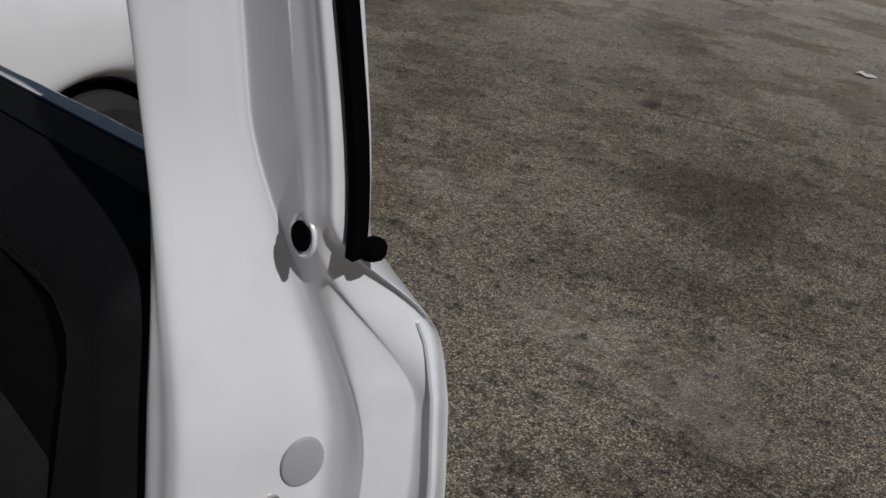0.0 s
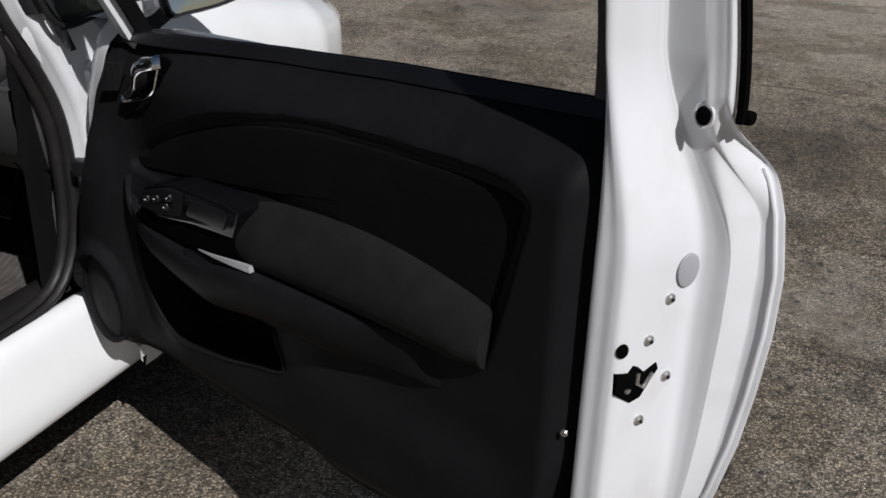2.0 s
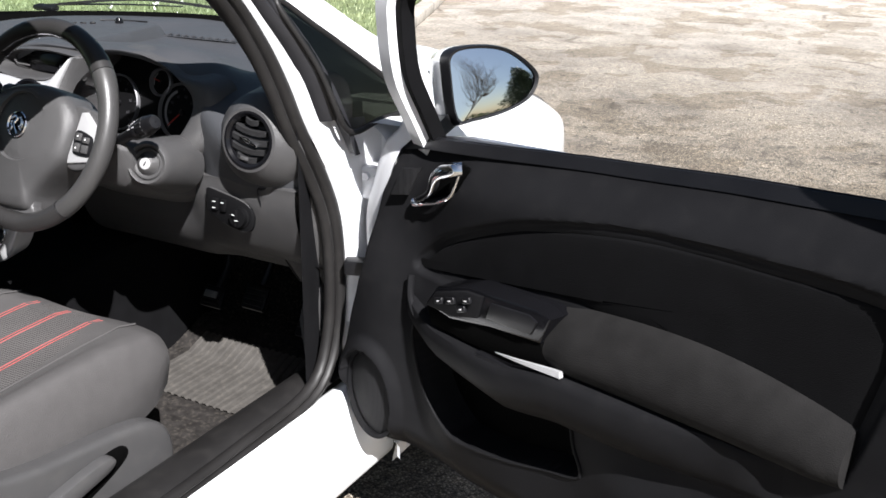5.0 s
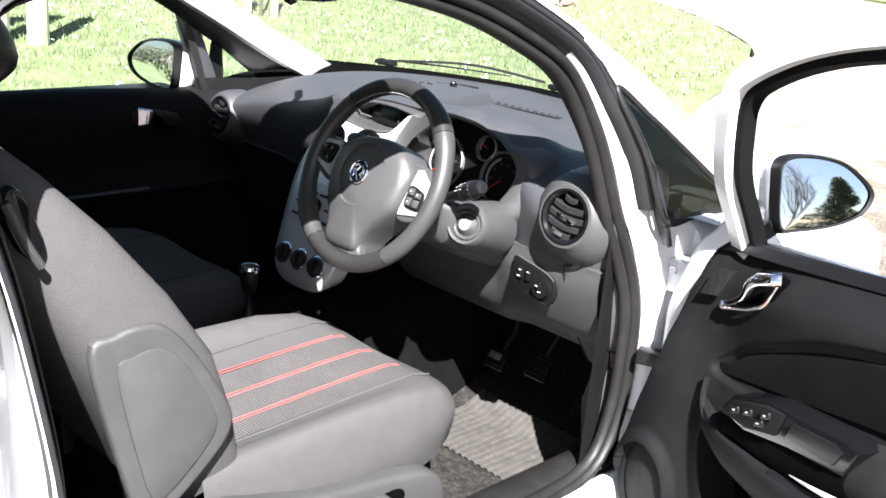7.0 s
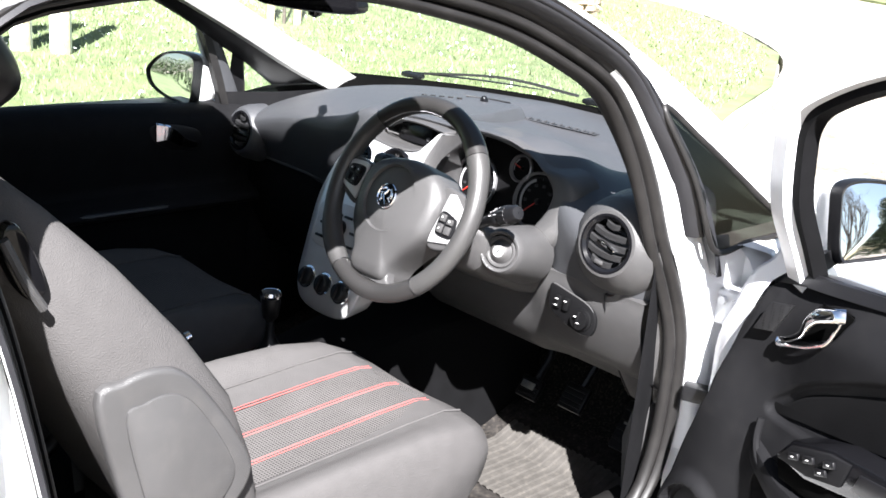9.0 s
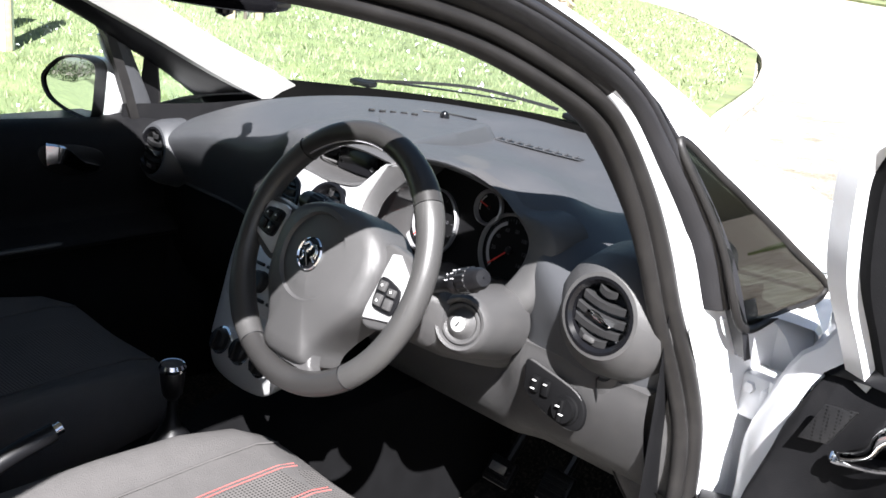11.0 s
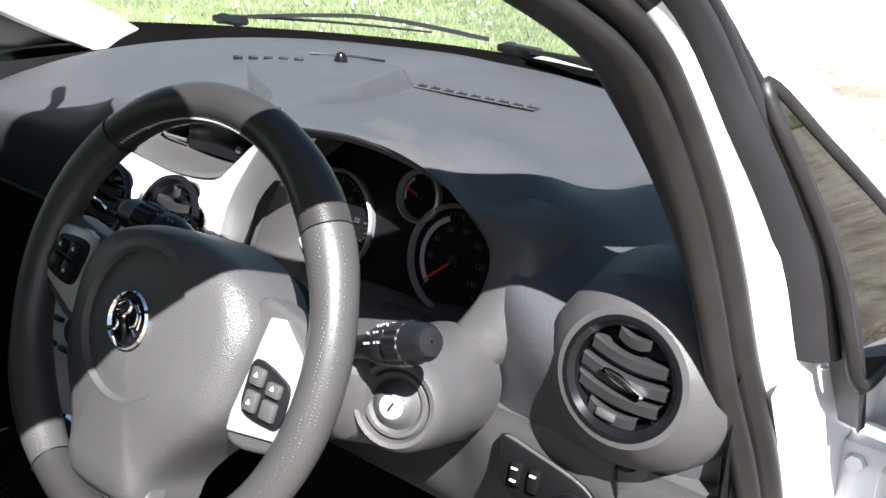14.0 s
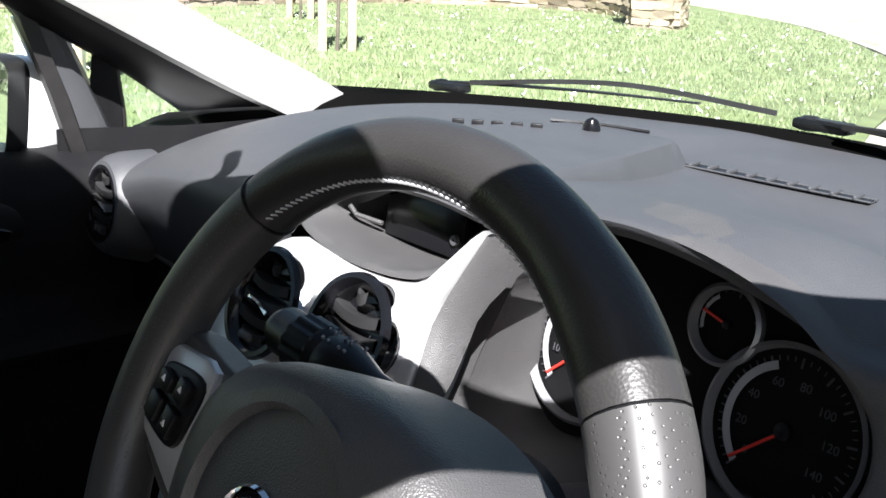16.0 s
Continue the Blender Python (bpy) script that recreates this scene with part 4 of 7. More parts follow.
# B-pillar, rear quarter, far side, floor
for s in (1, -1):
    bm = bmesh.new()
    rows = []
    for z in np.linspace(0.22, 1.37, 26):
        x = 0.825 - 0.03 * smooth(0.5, 0.2, z) - 0.185 * smooth(0.92, 1.40, z)
        front = -1.19 - 0.02 * smooth(0.5, 1.1, z) + 0.11 * smooth(0.62, 0.40, z)
        rows.append([(s * (x - 0.085), front - 0.005, z), (s * (x - 0.05), front - 0.03, z), (s * (x - 0.012), front - 0.045, z), (s * x, front - 0.06, z)] + [(s * (x + 0.012 * math.sin(f * 3) - 0.12 * f * f), front - 0.06 - f * 0.75, z) for f in (0.25, 0.5, 0.75, 1.0)])
    loft(bm, rows)
    part("rear_quarter", bm, PAINT, car)
    bm = bmesh.new()
    prism(bm, [(-1.235, 0.965), (-1.80, 0.985), (-1.72, 1.20), (-1.60, 1.26), (-1.27, 1.285)], 0.006, Matrix(((0, 0, s, s * 0.745), (1, 0, 0, 0), (0, 1, 0, 0), (0, 0, 0, 1))) @ Matrix.Translation((0, 0, 0.03)))
    part("rear_side_window", bm, TINT, car, "dark rear side window")
bm = bmesh.new()
rows = []
for z in np.linspace(0.2, 1.36, 16):
    y = -2.0 - 0.30 * smooth(1.36, 0.8, z)
    rows.append([(x * (0.70 - 0.1 * smooth(0.9, 1.36, z)), y, z) for x in np.linspace(-1, 1, 9)])
loft(bm, rows)
part("tailgate", bm, PAINT, car)
bm = bmesh.new()
rows = []
for f in np.linspace(0, 1, 10):
    rows.append([(x, -1.62 - 0.22 * f, 0.45 + 0.45 * f) for x in np.linspace(-0.62, 0.62, 12)])
loft(bm, [[(x, -1.15, 0.47) for x in np.linspace(-0.62, 0.62, 12)], [(x, -1.5, 0.50) for x in np.linspace(-0.62, 0.62, 12)]] + rows)
part("rear_bench", bm, FABRIC, car)
bm = bmesh.new()
loft(bm, [[(x, y, z) for x in np.linspace(-0.68, 0.68, 9)] for y, z in ((-2.1, 0.30), (-1.2, 0.26), (0.10, 0.255), (0.30, 0.33), (0.44, 0.52), (0.46, 0.80))])
part("floor_carpet", bm, CARPET, car)
bm = bmesh.new()
loft(bm, [[(s * w, y, 0.17) for s in (-1, 1)] for y, w in ((-2.1, 0.68), (-1.9, 0.74), (0.7, 0.74), (0.95, 0.68), (1.2, 0.55), (1.45, 0.36))])
part("underbody", bm, BLACK, car)
# inner side walls by the feet
for s in (1, -1):
    bm = bmesh.new()
    rows = [[(s * (0.655 + 0.05 * smooth(0.1, -0.12, y)), y, z) for z in (0.26, 0.40, 0.52, 0.60, 0.80, 0.93)] for y in np.linspace(-0.10, 0.46, 12)]
    loft(bm, rows)
    part("kick_panel", bm, TRIM, car)
bm = bmesh.new()
prism(bm, [(0.06, 0.36), (-0.03, 0.40), (-0.05, 0.52), (-0.02, 0.585), (0.10, 0.60), (0.14, 0.45)], 0.03, Matrix(((0, 0, 1, 0.655), (1, 0, 0, 0), (0, 1, 0, 0), (0, 0, 0, 1))), 0.01)
part("footwell_trim", bm, GREYTRIM, car)

# passenger door, shut
bm = bmesh.new()
rows = []
for y in np.linspace(-1.22, -0.02, 30):
    topz = 0.915 - 0.02 * smooth(-0.6, 0.0, y)
    rows.append([(-0.715, y, topz + 0.005), (-0.685, y, topz), (-0.655, y, topz - 0.022), (-0.645, y, topz - 0.06), (-0.652, y, topz - 0.12), (-0.662, y, 0.74), (-0.662, y, 0.70), (-0.61, y, 0.675), (-0.605, y, 0.655), (-0.645, y, 0.63), (-0.66, y, 0.5), (-0.66, y, 0.30)])
loft(bm, [[Vector(p) for p in spline(r, 30)] for r in rows])
pdoor = part("passenger_door", bm, TRIM, car, "shut passenger door with dark trim")
bm = bmesh.new()
sweep(bm, spline([(-0.612, -0.52, 0.668), (-0.600, -0.40, 0.672), (-0.612, -0.28, 0.668)], 14), ring2(0.007, 8, 0.7))
part("grab_handle", bm, GREYTRIM, pdoor)
bm = bmesh.new()
prism(bm, [tuple(q)[:2] for q in spline([(-0.31, 0.865, 0), (-0.245, 0.865, 0), (-0.18, 0.845, 0), (-0.175, 0.805, 0), (-0.25, 0.80, 0), (-0.305, 0.83, 0)], 26, True)], 0.004, Matrix(((0, 0, 1, -0.648), (1, 0, 0, 0), (0, 1, 0, 0), (0, 0, 0, 1))), 0.002)
part("handle_bowl", bm, BLACK, pdoor)
bm = bmesh.new()
sweep(bm, spline([(-0.640, -0.30, 0.850), (-0.628, -0.27, 0.848), (-0.630, -0.235, 0.825), (-0.638, -0.19, 0.812)], 18), [(-0.003, -0.016), (0.004, -0.014), (0.005, 0.014), (-0.003, 0.016)], scale=lambda f: 1.5 - 1.1 * f)
part("door_pull", bm, CHROME, pdoor, "chrome inner door handle")
bm = bmesh.new()
sweep(bm, [(-0.70, y, 0.915 + z) for y, z in ((-1.2, 0.37), (-1.0, 0.395), (-0.7, 0.385), (-0.5, 0.345), (-0.3, 0.275), (-0.170, 0.215), (-0.132, 0.165), (-0.098, 0.065), (-0.070, -0.035))], [(-0.010, -0.009), (0.010, -0.009), (0.010, 0.009), (-0.010, 0.009)], up=(1, 0, 0))
part("window_frame", bm, RUBBER, pdoor)
bm = bmesh.new()
loft(bm, [[(-0.70, y, 0.90) for y in np.linspace(-1.2, -0.14, 8)], [(-0.70 + 0.02, y, z) for y, z in zip(np.linspace(-1.2, -0.14, 8), (1.29, 1.31, 1.31, 1.30, 1.275, 1.24, 1.19, 1.13))]])
g = part("window_glass", bm, GLASS, pdoor)
g.visible_shadow = False
bm = bmesh.new()
sweep(bm, [(-0.742, y, z) for y, z in ((-0.13, 1.075), (-0.098, 0.99), (-0.062, 0.885))], [(-0.005, -0.006), (0.005, -0.006), (0.005, 0.006), (-0.005, 0.006)], up=(1, 0, 0))
part("frame_edge", bm, PAINT, pdoor)
bm = bmesh.new()
rows = [[(-0.80 - 0.03 * math.sin((z - 0.2) * 3.5), y, z) for z in np.linspace(0.22, 0.90, 12)] for y in np.linspace(-1.24, 0.03, 8)]
loft(bm, rows)
part("door_skin", bm, PAINT, pdoor)


def wing_mirror(parent, m, sign, label):
    """Its glass faces +z of m; +x leads away from the door."""
    out = [(-0.085, 0.02), (-0.082, 0.055), (-0.055, 0.068), (0.0, 0.068), (0.05, 0.055), (0.095, 0.02), (0.102, -0.005), (0.08, -0.035), (0.03, -0.055), (-0.04, -0.066), (-0.078, -0.062)]
    ol = [(sign * p[0], p[1]) for p in (tuple(q)[:2] for q in spline([(a, b, 0) for a, b in out], 44, True))]
    bm = bmesh.new()
    rows = [[(x * k, y * k, z) for x, y in ol] for k, z in ((0.90, 0.004), (0.955, 0.008), (1.0, -0.002), (1.01, -0.02))]
    loft(bm, rows, closed=True)
    house = part("wing_mirror", bm, BLACK, parent, label, m)
    bm = bmesh.new()
    loft(bm, [[(x * k, y * k, z) for x, y in ol] for k, z in ((1.01, -0.02), (1.02, -0.035), (0.97, -0.065), (0.82, -0.09), (0.5, -0.105), (0.05, -0.108))], closed=True, cap=True)
    part("mirror_shell", bm, PAINT, house)
    bm = bmesh.new()
    loft(bm, [[(x * 0.905 * k, y * 0.90 * k, 0.0005 + 0.0022 * (1 - k * k)) for x, y in ol] for k in np.linspace(1, 0.01, 14)], closed=True, cap=True)
    part("mirror_face", bm, MIRROR, house)
    bm = bmesh.new()
    sweep(bm, [(sign * -0.06, -0.05, -0.04), (sign * -0.10, -0.075, -0.04), (sign * -0.14, -0.085, -0.03)], [(-0.03, -0.012), (0.03, -0.014), (0.03, 0.012), (-0.03, 0.014)], up=(0, 1, 0))
    part("mirror_foot", bm, BLACK, house)


wing_mirror(pdoor, facing((-0.805, -0.163, 0.955), (0.20, -0.975, 0.10)), -1, "white door mirror on a black frame")

# interior mirror
bm = bmesh.new()
prism(bm, [tuple(q)[:2] for q in spline([(-0.12, 0.0, 0), (-0.10, 0.032, 0), (0.10, 0.032, 0), (0.12, 0.0, 0), (0.10, -0.03, 0), (-0.10, -0.03, 0)], 30, True)], 0.035, facing((-0.020, -0.302, 1.252), (0.35, -0.93, 0.0)), 0.01)
im = part("interior_mirror", bm, GLOSSBLACK, car, "black interior mirror")
bm = bmesh.new()
tube(bm, [(-0.020, -0.295, 1.255), (-0.010, -0.28, 1.29), (0.0, -0.29, 1.35)], 0.010, 8)
lathe(bm, [(0.001, -0.012), (0.014, -0.006), (0.014, 0.006), (0.001, 0.012)], 12, Matrix.Translation((-0.020, -0.297, 1.216)))
part("mirror_stalk", bm, GLOSSBLACK, im)
# ---------- driver's door, open ----------
# local axes: x from the hinge to the latch, y outward, z up
DOOR = Matrix.Translation((0.80, -0.028, 0)) @ Matrix.Rotation(-0.388, 4, "Z")

TRIM_LEFT = [(0.29, 0.04), (0.31, -0.005), (0.33, -0.045), (0.355, -0.070), (0.39, -0.085), (0.43, -0.090), (0.47, -0.089), (0.54, -0.070), (0.60, -0.045), (0.67, -0.022), (0.71, -0.024), (0.75, -0.020), (0.79, -0.002), (0.85, 0.022), (0.88, 0.040), (0.90, 0.056), (0.925, 0.095), (1.1, 0.12)]
TRIM_LOW = [(-0.092, 0.40), (-0.07, 0.355), (-0.03, 0.325), (0.0, 0.313), (0.07, 0.307), (0.27, 0.307), (0.47, 0.324), (0.734, 0.352), (0.911, 0.377), (0.99, 0.40), (1.044, 0.438), (1.08, 0.485), (1.105, 0.558), (1.125, 0.66)]
TRIM_TOP = [(-0.092, 0.46), (-0.07, 0.56), (-0.03, 0.70), (0.0, 0.80), (0.02, 0.860), (0.05, 0.898), (0.09, 0.922), (0.16, 0.938), (0.26, 0.948), (0.435, 0.965), (0.571, 0.980), (0.74, 1.002), (0.879, 1.016), (1.13, 1.042)]
INSERT_LINE = [tuple(q)[:2] for q in spline([(a, b, 0) for a, b in ((0.148, 0.704), (0.185, 0.745), (0.244, 0.785), (0.357, 0.836), (0.469, 0.871), (0.649, 0.907), (0.849, 0.926), (0.977, 0.933), (1.024, 0.925), (1.034, 0.905), (1.021, 0.847), (1.004, 0.776), (0.985, 0.715), (0.965, 0.70), (0.818, 0.72), (0.65, 0.745), (0.53, 0.755), (0.40, 0.735), (0.28, 0.71))], 90, True)]
POCKET_LINE = [tuple(q)[:2] for q in spline([(a, b, 0) for a, b in ((0.168, 0.600), (0.172, 0.545), (0.205, 0.475), (0.255, 0.432), (0.30, 0.424), (0.412, 0.442), (0.50, 0.468), (0.572, 0.492), (0.555, 0.535), (0.535, 0.580), (0.45, 0.597), (0.33, 0.612), (0.22, 0.640))], 70, True)]
BOWL_LINE = [tuple(q)[:2] for q in spline([(a, b, 0) for a, b in ((0.150, 0.824), (0.200, 0.838), (0.250, 0.859), (0.266, 0.886), (0.270, 0.908), (0.232, 0.908), (0.196, 0.898), (0.184, 0.858))], 48, True)]


def trim_y(x, z):
    """Relief of the panel: y of its inner face."""
    top = lerp(TRIM_TOP, x)
    low = lerp(TRIM_LOW, x)
    y = 0.0
    y += (0.028 + 0.047 * smooth(0.15, 0.55, x)) * smooth(top - 0.115, top, z) ** 1.6
    y += 0.040 * smooth(low + 0.075, low, z) ** 1.5
    y += 0.045 * smooth(1.075, 1.122, x) ** 1.5
    y += 0.045 * smooth(0.020, 0.0, x - lerp(TRIM_LEFT, z)) ** 2
    # swell below the arm line, hollow at the foot end
    y -= 0.018 * smooth(0.60, 0.50, z) * smooth(0.55, 0.7, x) * smooth(1.1, 0.95, x)
    y += 0.020 * smooth(0.30, 0.05, x) * smooth(0.62, 0.78, z)
    d = edge_distance(INSERT_LINE, x, z)
    if inside(INSERT_LINE, x, z):
        y += 0.010 + 0.012 * smooth(0.0, 0.03, d)
    else:
        y += 0.010 * smooth(0.010, 0.0, d)
    d = edge_distance(POCKET_LINE, x, z)
    if inside(POCKET_LINE, x, z):
        y += 0.065 * smooth(0.0, 0.010, d)
    else:
        y -= 0.012 * smooth(0.06, 0.0, d) * smooth(0.50, 0.25, x)
    d = edge_distance(BOWL_LINE, x, z)
    if inside(BOWL_LINE, x, z):
        y += 0.032 * smooth(0.0, 0.012, d)
    # ring round the loudspeaker
    r = math.hypot((x - 0.012) / 0.080, (z - 0.405) / 0.090)
    y -= 0.016 * smooth(1.35, 1.05, r) * (1 if r > 1 else 0) - 0.010 * (1 if r <= 1 else 0)
    return y


def bulge(p):
    """The hinge end of the panel swells into the car."""
    x, y, z = p
    v = 0.045 * smooth(0.20, -0.03, x) * (1 - smooth(0.05, 0.12, y))
    return (x + 1.33 * v, y - v, z + 0.55 * v)


def swell(bm):
    for q in bm.verts:
        q.co = bulge(q.co)


NX, NZ = 280, 180
grid = []
for i in range(NX):
    row = []
    for j in range(NZ):
        f, g = i / (NX - 1), j / (NZ - 1)
        x = -0.091 + f * 1.213
        lo, hi = lerp(TRIM_LOW, x), lerp(TRIM_TOP, x)
        z = lo + (hi - lo) * g
        # the foot end follows its own edge
        x2 = max(x, lerp(TRIM_LEFT, z))
        row.append((x2, trim_y(x2, z), z))
    grid.append(row)
door = new("driver_door")
door.parent = car
door.matrix_basis = DOOR
tagged(door, label="wide open driver's door, white outside with black trim inside")
bm = bmesh.new()
loft(bm, grid)
bmesh.ops.remove_doubles(bm, verts=bm.verts, dist=1e-5)
swell(bm)
part("door_trim", bm, TRIM, door, "black grained plastic door trim", sharp=50)

TO_DOOR = Matrix(((1, 0, 0, 0), (0, 0, -1, 0), (0, 1, 0, 0), (0, 0, 0, 1)))  # plate x, y -> door x, z; plate height -> inward


def on_door(depth):
    return Matrix.Translation((0, depth, 0)) @ TO_DOOR


def shrink(line, k):
    cx, cy = sum(p[0] for p in line) / len(line), sum(p[1] for p in line) / len(line)
    out = []
    n = len(line)
    for i in range(n):
        t = Vector((line[(i + 1) % n][0] - line[i - 1][0], line[(i + 1) % n][1] - line[i - 1][1])).normalized()
        o = Vector((t.y, -t.x))
        if o.dot(Vector((line[i][0] - cx, line[i][1] - cy))) < 0:
            o = -o
        out.append((line[i][0] - o.x * k, line[i][1] - o.y * k))
    return out


bm = bmesh.new()
prism(bm, shrink(INSERT_LINE, 0.010), 0.010, on_door(0.022), 0.006, 3, 0.004)
part("insert", bm, INSERT, door, "black cloth panel")
# flat near-black plate in the pocket, its shade put in as colour
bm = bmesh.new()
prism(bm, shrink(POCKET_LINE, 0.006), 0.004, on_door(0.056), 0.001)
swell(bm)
part("pocket_shade", bm, HOLE, door, "near-black plate standing for the shade in the door pocket")
# rounded lip of the door pocket
bm = bmesh.new()
sweep(bm, [(x, trim_y(x, z) - 0.0005, z) for x, z in shrink(POCKET_LINE, -0.0025)], ring2(0.0032, 8), True, (0, 1, 0))
swell(bm)
part("pocket_lip", bm, TRIM, door)

# armrest bolster: a rounded body from the switch box to the rear
bm = bmesh.new()
rows = []
for f in np.linspace(0, 1, 30):
    x = 0.515 + 0.475 * f
    hi = 0.757 + 0.040 * math.sin(f * math.pi * 0.85) - 0.004 * f
    lo = 0.655 + 0.030 * f
    out = 0.060 * (1 - 0.42 * f) * (1 - 0.30 * smooth(0.93, 1.0, f)) * (0.82 + 0.18 * smooth(0, 0.1, f))
    ring = []
    for a in np.linspace(0, math.pi, 15):
        # soft upper slope, fuller lower lip
        k = 0.5 - 0.5 * math.cos(a)
        ring.append((x, 0.030 - (out + 0.030) * (math.sin(a) ** 0.75) * (0.62 + 0.38 * k), hi - (hi - lo) * k))
    rows.append(ring)
rows = [[(p[0], 0.03, 0.71) for p in rows[0]]] + rows + [[(p[0], 0.03, 0.70) for p in rows[-1]]]
loft(bm, rows)
part("armrest", bm, ARMFAB, door, "dark cloth armrest")
# armrest shelf that runs on from the bolster below it
bm = bmesh.new()
rows = []
for f in np.linspace(0, 1, 34):
    x = 0.15 + 0.83 * f
    z0 = lerp([(0.15, 0.640), (0.24, 0.612), (0.43, 0.612), (0.54, 0.640), (0.75, 0.655), (0.98, 0.672)], x)
    t = 0.016 + 0.012 * math.sin(f * math.pi)
    out = 0.016 + 0.040 * math.sin(min(1, f * 1.25) * math.pi) ** 0.7
    out -= 0.034 * smooth(0.84, 1.0, f)
    rows.append([(x, 0.02, z0 + t), (x, -out * 0.7, z0 + t), (x, -out, z0 + t * 0.4), (x, -out * 0.92, z0 - t), (x, -out * 0.4, z0 - t * 2.2), (x, 0.02, z0 - t * 2.6)])
loft(bm, [spline(r, 14) for r in rows])
part("arm_shelf", bm, TRIM, door)
# switch box with its glossy side, cup and strip
bm = bmesh.new()
top = [(0.235, 0.675), (0.262, 0.713), (0.345, 0.741), (0.50, 0.757), (0.533, 0.752), (0.512, 0.705), (0.40, 0.690), (0.30, 0.668)]
M_TOP = on_door(0.012)
prism(bm, top, 0.052, M_TOP, 0.006)
part("switch_box", bm, GLOSSBLACK, door, "gloss black switch box")
bm = bmesh.new()
prism(bm, [(0.245, 0.676), (0.268, 0.708), (0.345, 0.735), (0.385, 0.739), (0.372, 0.697), (0.31, 0.679)], 0.008, on_door(-0.038), 0.003)
part("switch_panel", bm, TRIM, door)
for x, z in ((0.282, 0.698), (0.312, 0.708), (0.340, 0.703), (0.352, 0.722)):
    bm = bmesh.new()
    box(bm, (x, -0.0485, z), (0.022, 0.006, 0.011), 0.002, Matrix.Rotation(-0.35, 4, "Y"))
    ws_ = part("window_switch", bm, BLACK, door)
    bm = bmesh.new()
    box(bm, (x, -0.0518, z), (0.005, 0.001, 0.0018), 0, Matrix.Rotation(-0.35, 4, "Y"))
    part("switch_mark", bm, DIALINK, ws_)
bm = bmesh.new()
prism(bm, [(0.395, 0.705), (0.405, 0.735), (0.49, 0.746), (0.508, 0.740), (0.495, 0.715)], 0.004, on_door(-0.0405), 0.002)
part("tray", bm, BLACK, door)
bm = bmesh.new()
sweep(bm, spline([(0.415, -0.040, 0.654), (0.46, -0.043, 0.661), (0.51, -0.044, 0.669), (0.562, -0.042, 0.676)], 20), [(-0.004, -0.005), (0.004, -0.005), (0.004, 0.005), (-0.004, 0.005)], scale=lambda f: 0.10 + 0.95 * f)
part("trim_strip", bm, SILVER_DULL, door, "slim silver strip")
# near-black plate painting the shade of the grip below the switch box
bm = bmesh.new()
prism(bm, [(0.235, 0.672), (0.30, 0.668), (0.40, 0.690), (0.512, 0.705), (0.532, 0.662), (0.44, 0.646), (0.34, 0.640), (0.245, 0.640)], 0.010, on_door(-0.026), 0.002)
part("grip_shade", bm, HOLE, door)
bm = bmesh.new()
prism(bm, [(0.355, 0.612), (0.375, 0.640), (0.47, 0.645), (0.485, 0.625), (0.455, 0.596)], 0.012, on_door(-0.034), 0.004)
part("pull_cup", bm, BLACK, door)
bm = bmesh.new()
sweep(bm, spline([(0.150, -0.006, 0.690), (0.158, -0.014, 0.655), (0.185, -0.022, 0.628), (0.235, -0.020, 0.606)], 18), ring2(0.006, 8))
swell(bm)
part("pocket_rim", bm, TRIM, door)

# loudspeaker
bm = bmesh.new()
ol = [(0.012 + 0.076 * math.cos(a), 0.405 + 0.086 * math.sin(a)) for a in np.linspace(0, math.tau, 40, endpoint=False)]
prism(bm, ol, 0.014, on_door(0.022), 0.004, 2, 0.006)
swell(bm)
spk = part("loudspeaker", bm, GRILLE_FACE, door, "round grey loudspeaker grille")
bm = bmesh.new()
sweep(bm, [(0.012 + 0.079 * math.cos(a), 0.005, 0.405 + 0.089 * math.sin(a)) for a in np.linspace(0, math.tau, 44, endpoint=False)], [(-0.004, -0.005), (0.005, -0.004), (0.004, 0.006), (-0.004, 0.004)], True, (0, 1, 0))
swell(bm)
part("grille_ring", bm, TRIM, spk)
bm = bmesh.new()
prism(bm, [(0.082, 0.819), (0.132, 0.832), (0.169, 0.889), (0.116, 0.876)], 0.004, on_door(0.003), 0.0015)
swell(bm)
part("tweeter_grille", bm, MESHPANEL, door, "perforated tweeter cover")
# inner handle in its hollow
# near-black plate on the bowl's floor, colour in place of the handle's shade
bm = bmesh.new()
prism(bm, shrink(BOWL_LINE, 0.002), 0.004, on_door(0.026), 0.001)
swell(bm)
part("handle_bowl", bm, HOLE, door, "near-black plate standing for the shade behind the handle")
bm = bmesh.new()
sweep(bm, spline([(0.143, 0.006, 0.823), (0.162, -0.004, 0.832), (0.188, -0.010, 0.845), (0.210, -0.014, 0.862), (0.222, -0.016, 0.884), (0.238, -0.014, 0.900), (0.262, -0.006, 0.909), (0.272, 0.004, 0.911)], 36), [(-0.010, -0.002), (-0.006, -0.005), (0.006, -0.005), (0.010, -0.002), (0.010, 0.002), (0.0, 0.003), (-0.010, 0.002)], up=(0, 1, 0), scale=lambda f: 0.55 + 0.55 * smooth(0.3, 0.8, f))
swell(bm)
part("door_pull", bm, CHROME, door, "chrome inner door handle", sharp=60)
bm = bmesh.new()
sweep(bm, spline([(0.142, 0.004, 0.826), (0.150, -0.002, 0.819), (0.180, -0.002, 0.828), (0.216, -0.002, 0.840), (0.250, -0.002, 0.860), (0.266, -0.002, 0.888), (0.272, 0.002, 0.911)], 40), ring2(0.0030, 8), up=(0, 1, 0))
swell(bm)
part("handle_rim", bm, CHROME, door)
bm = bmesh.new()
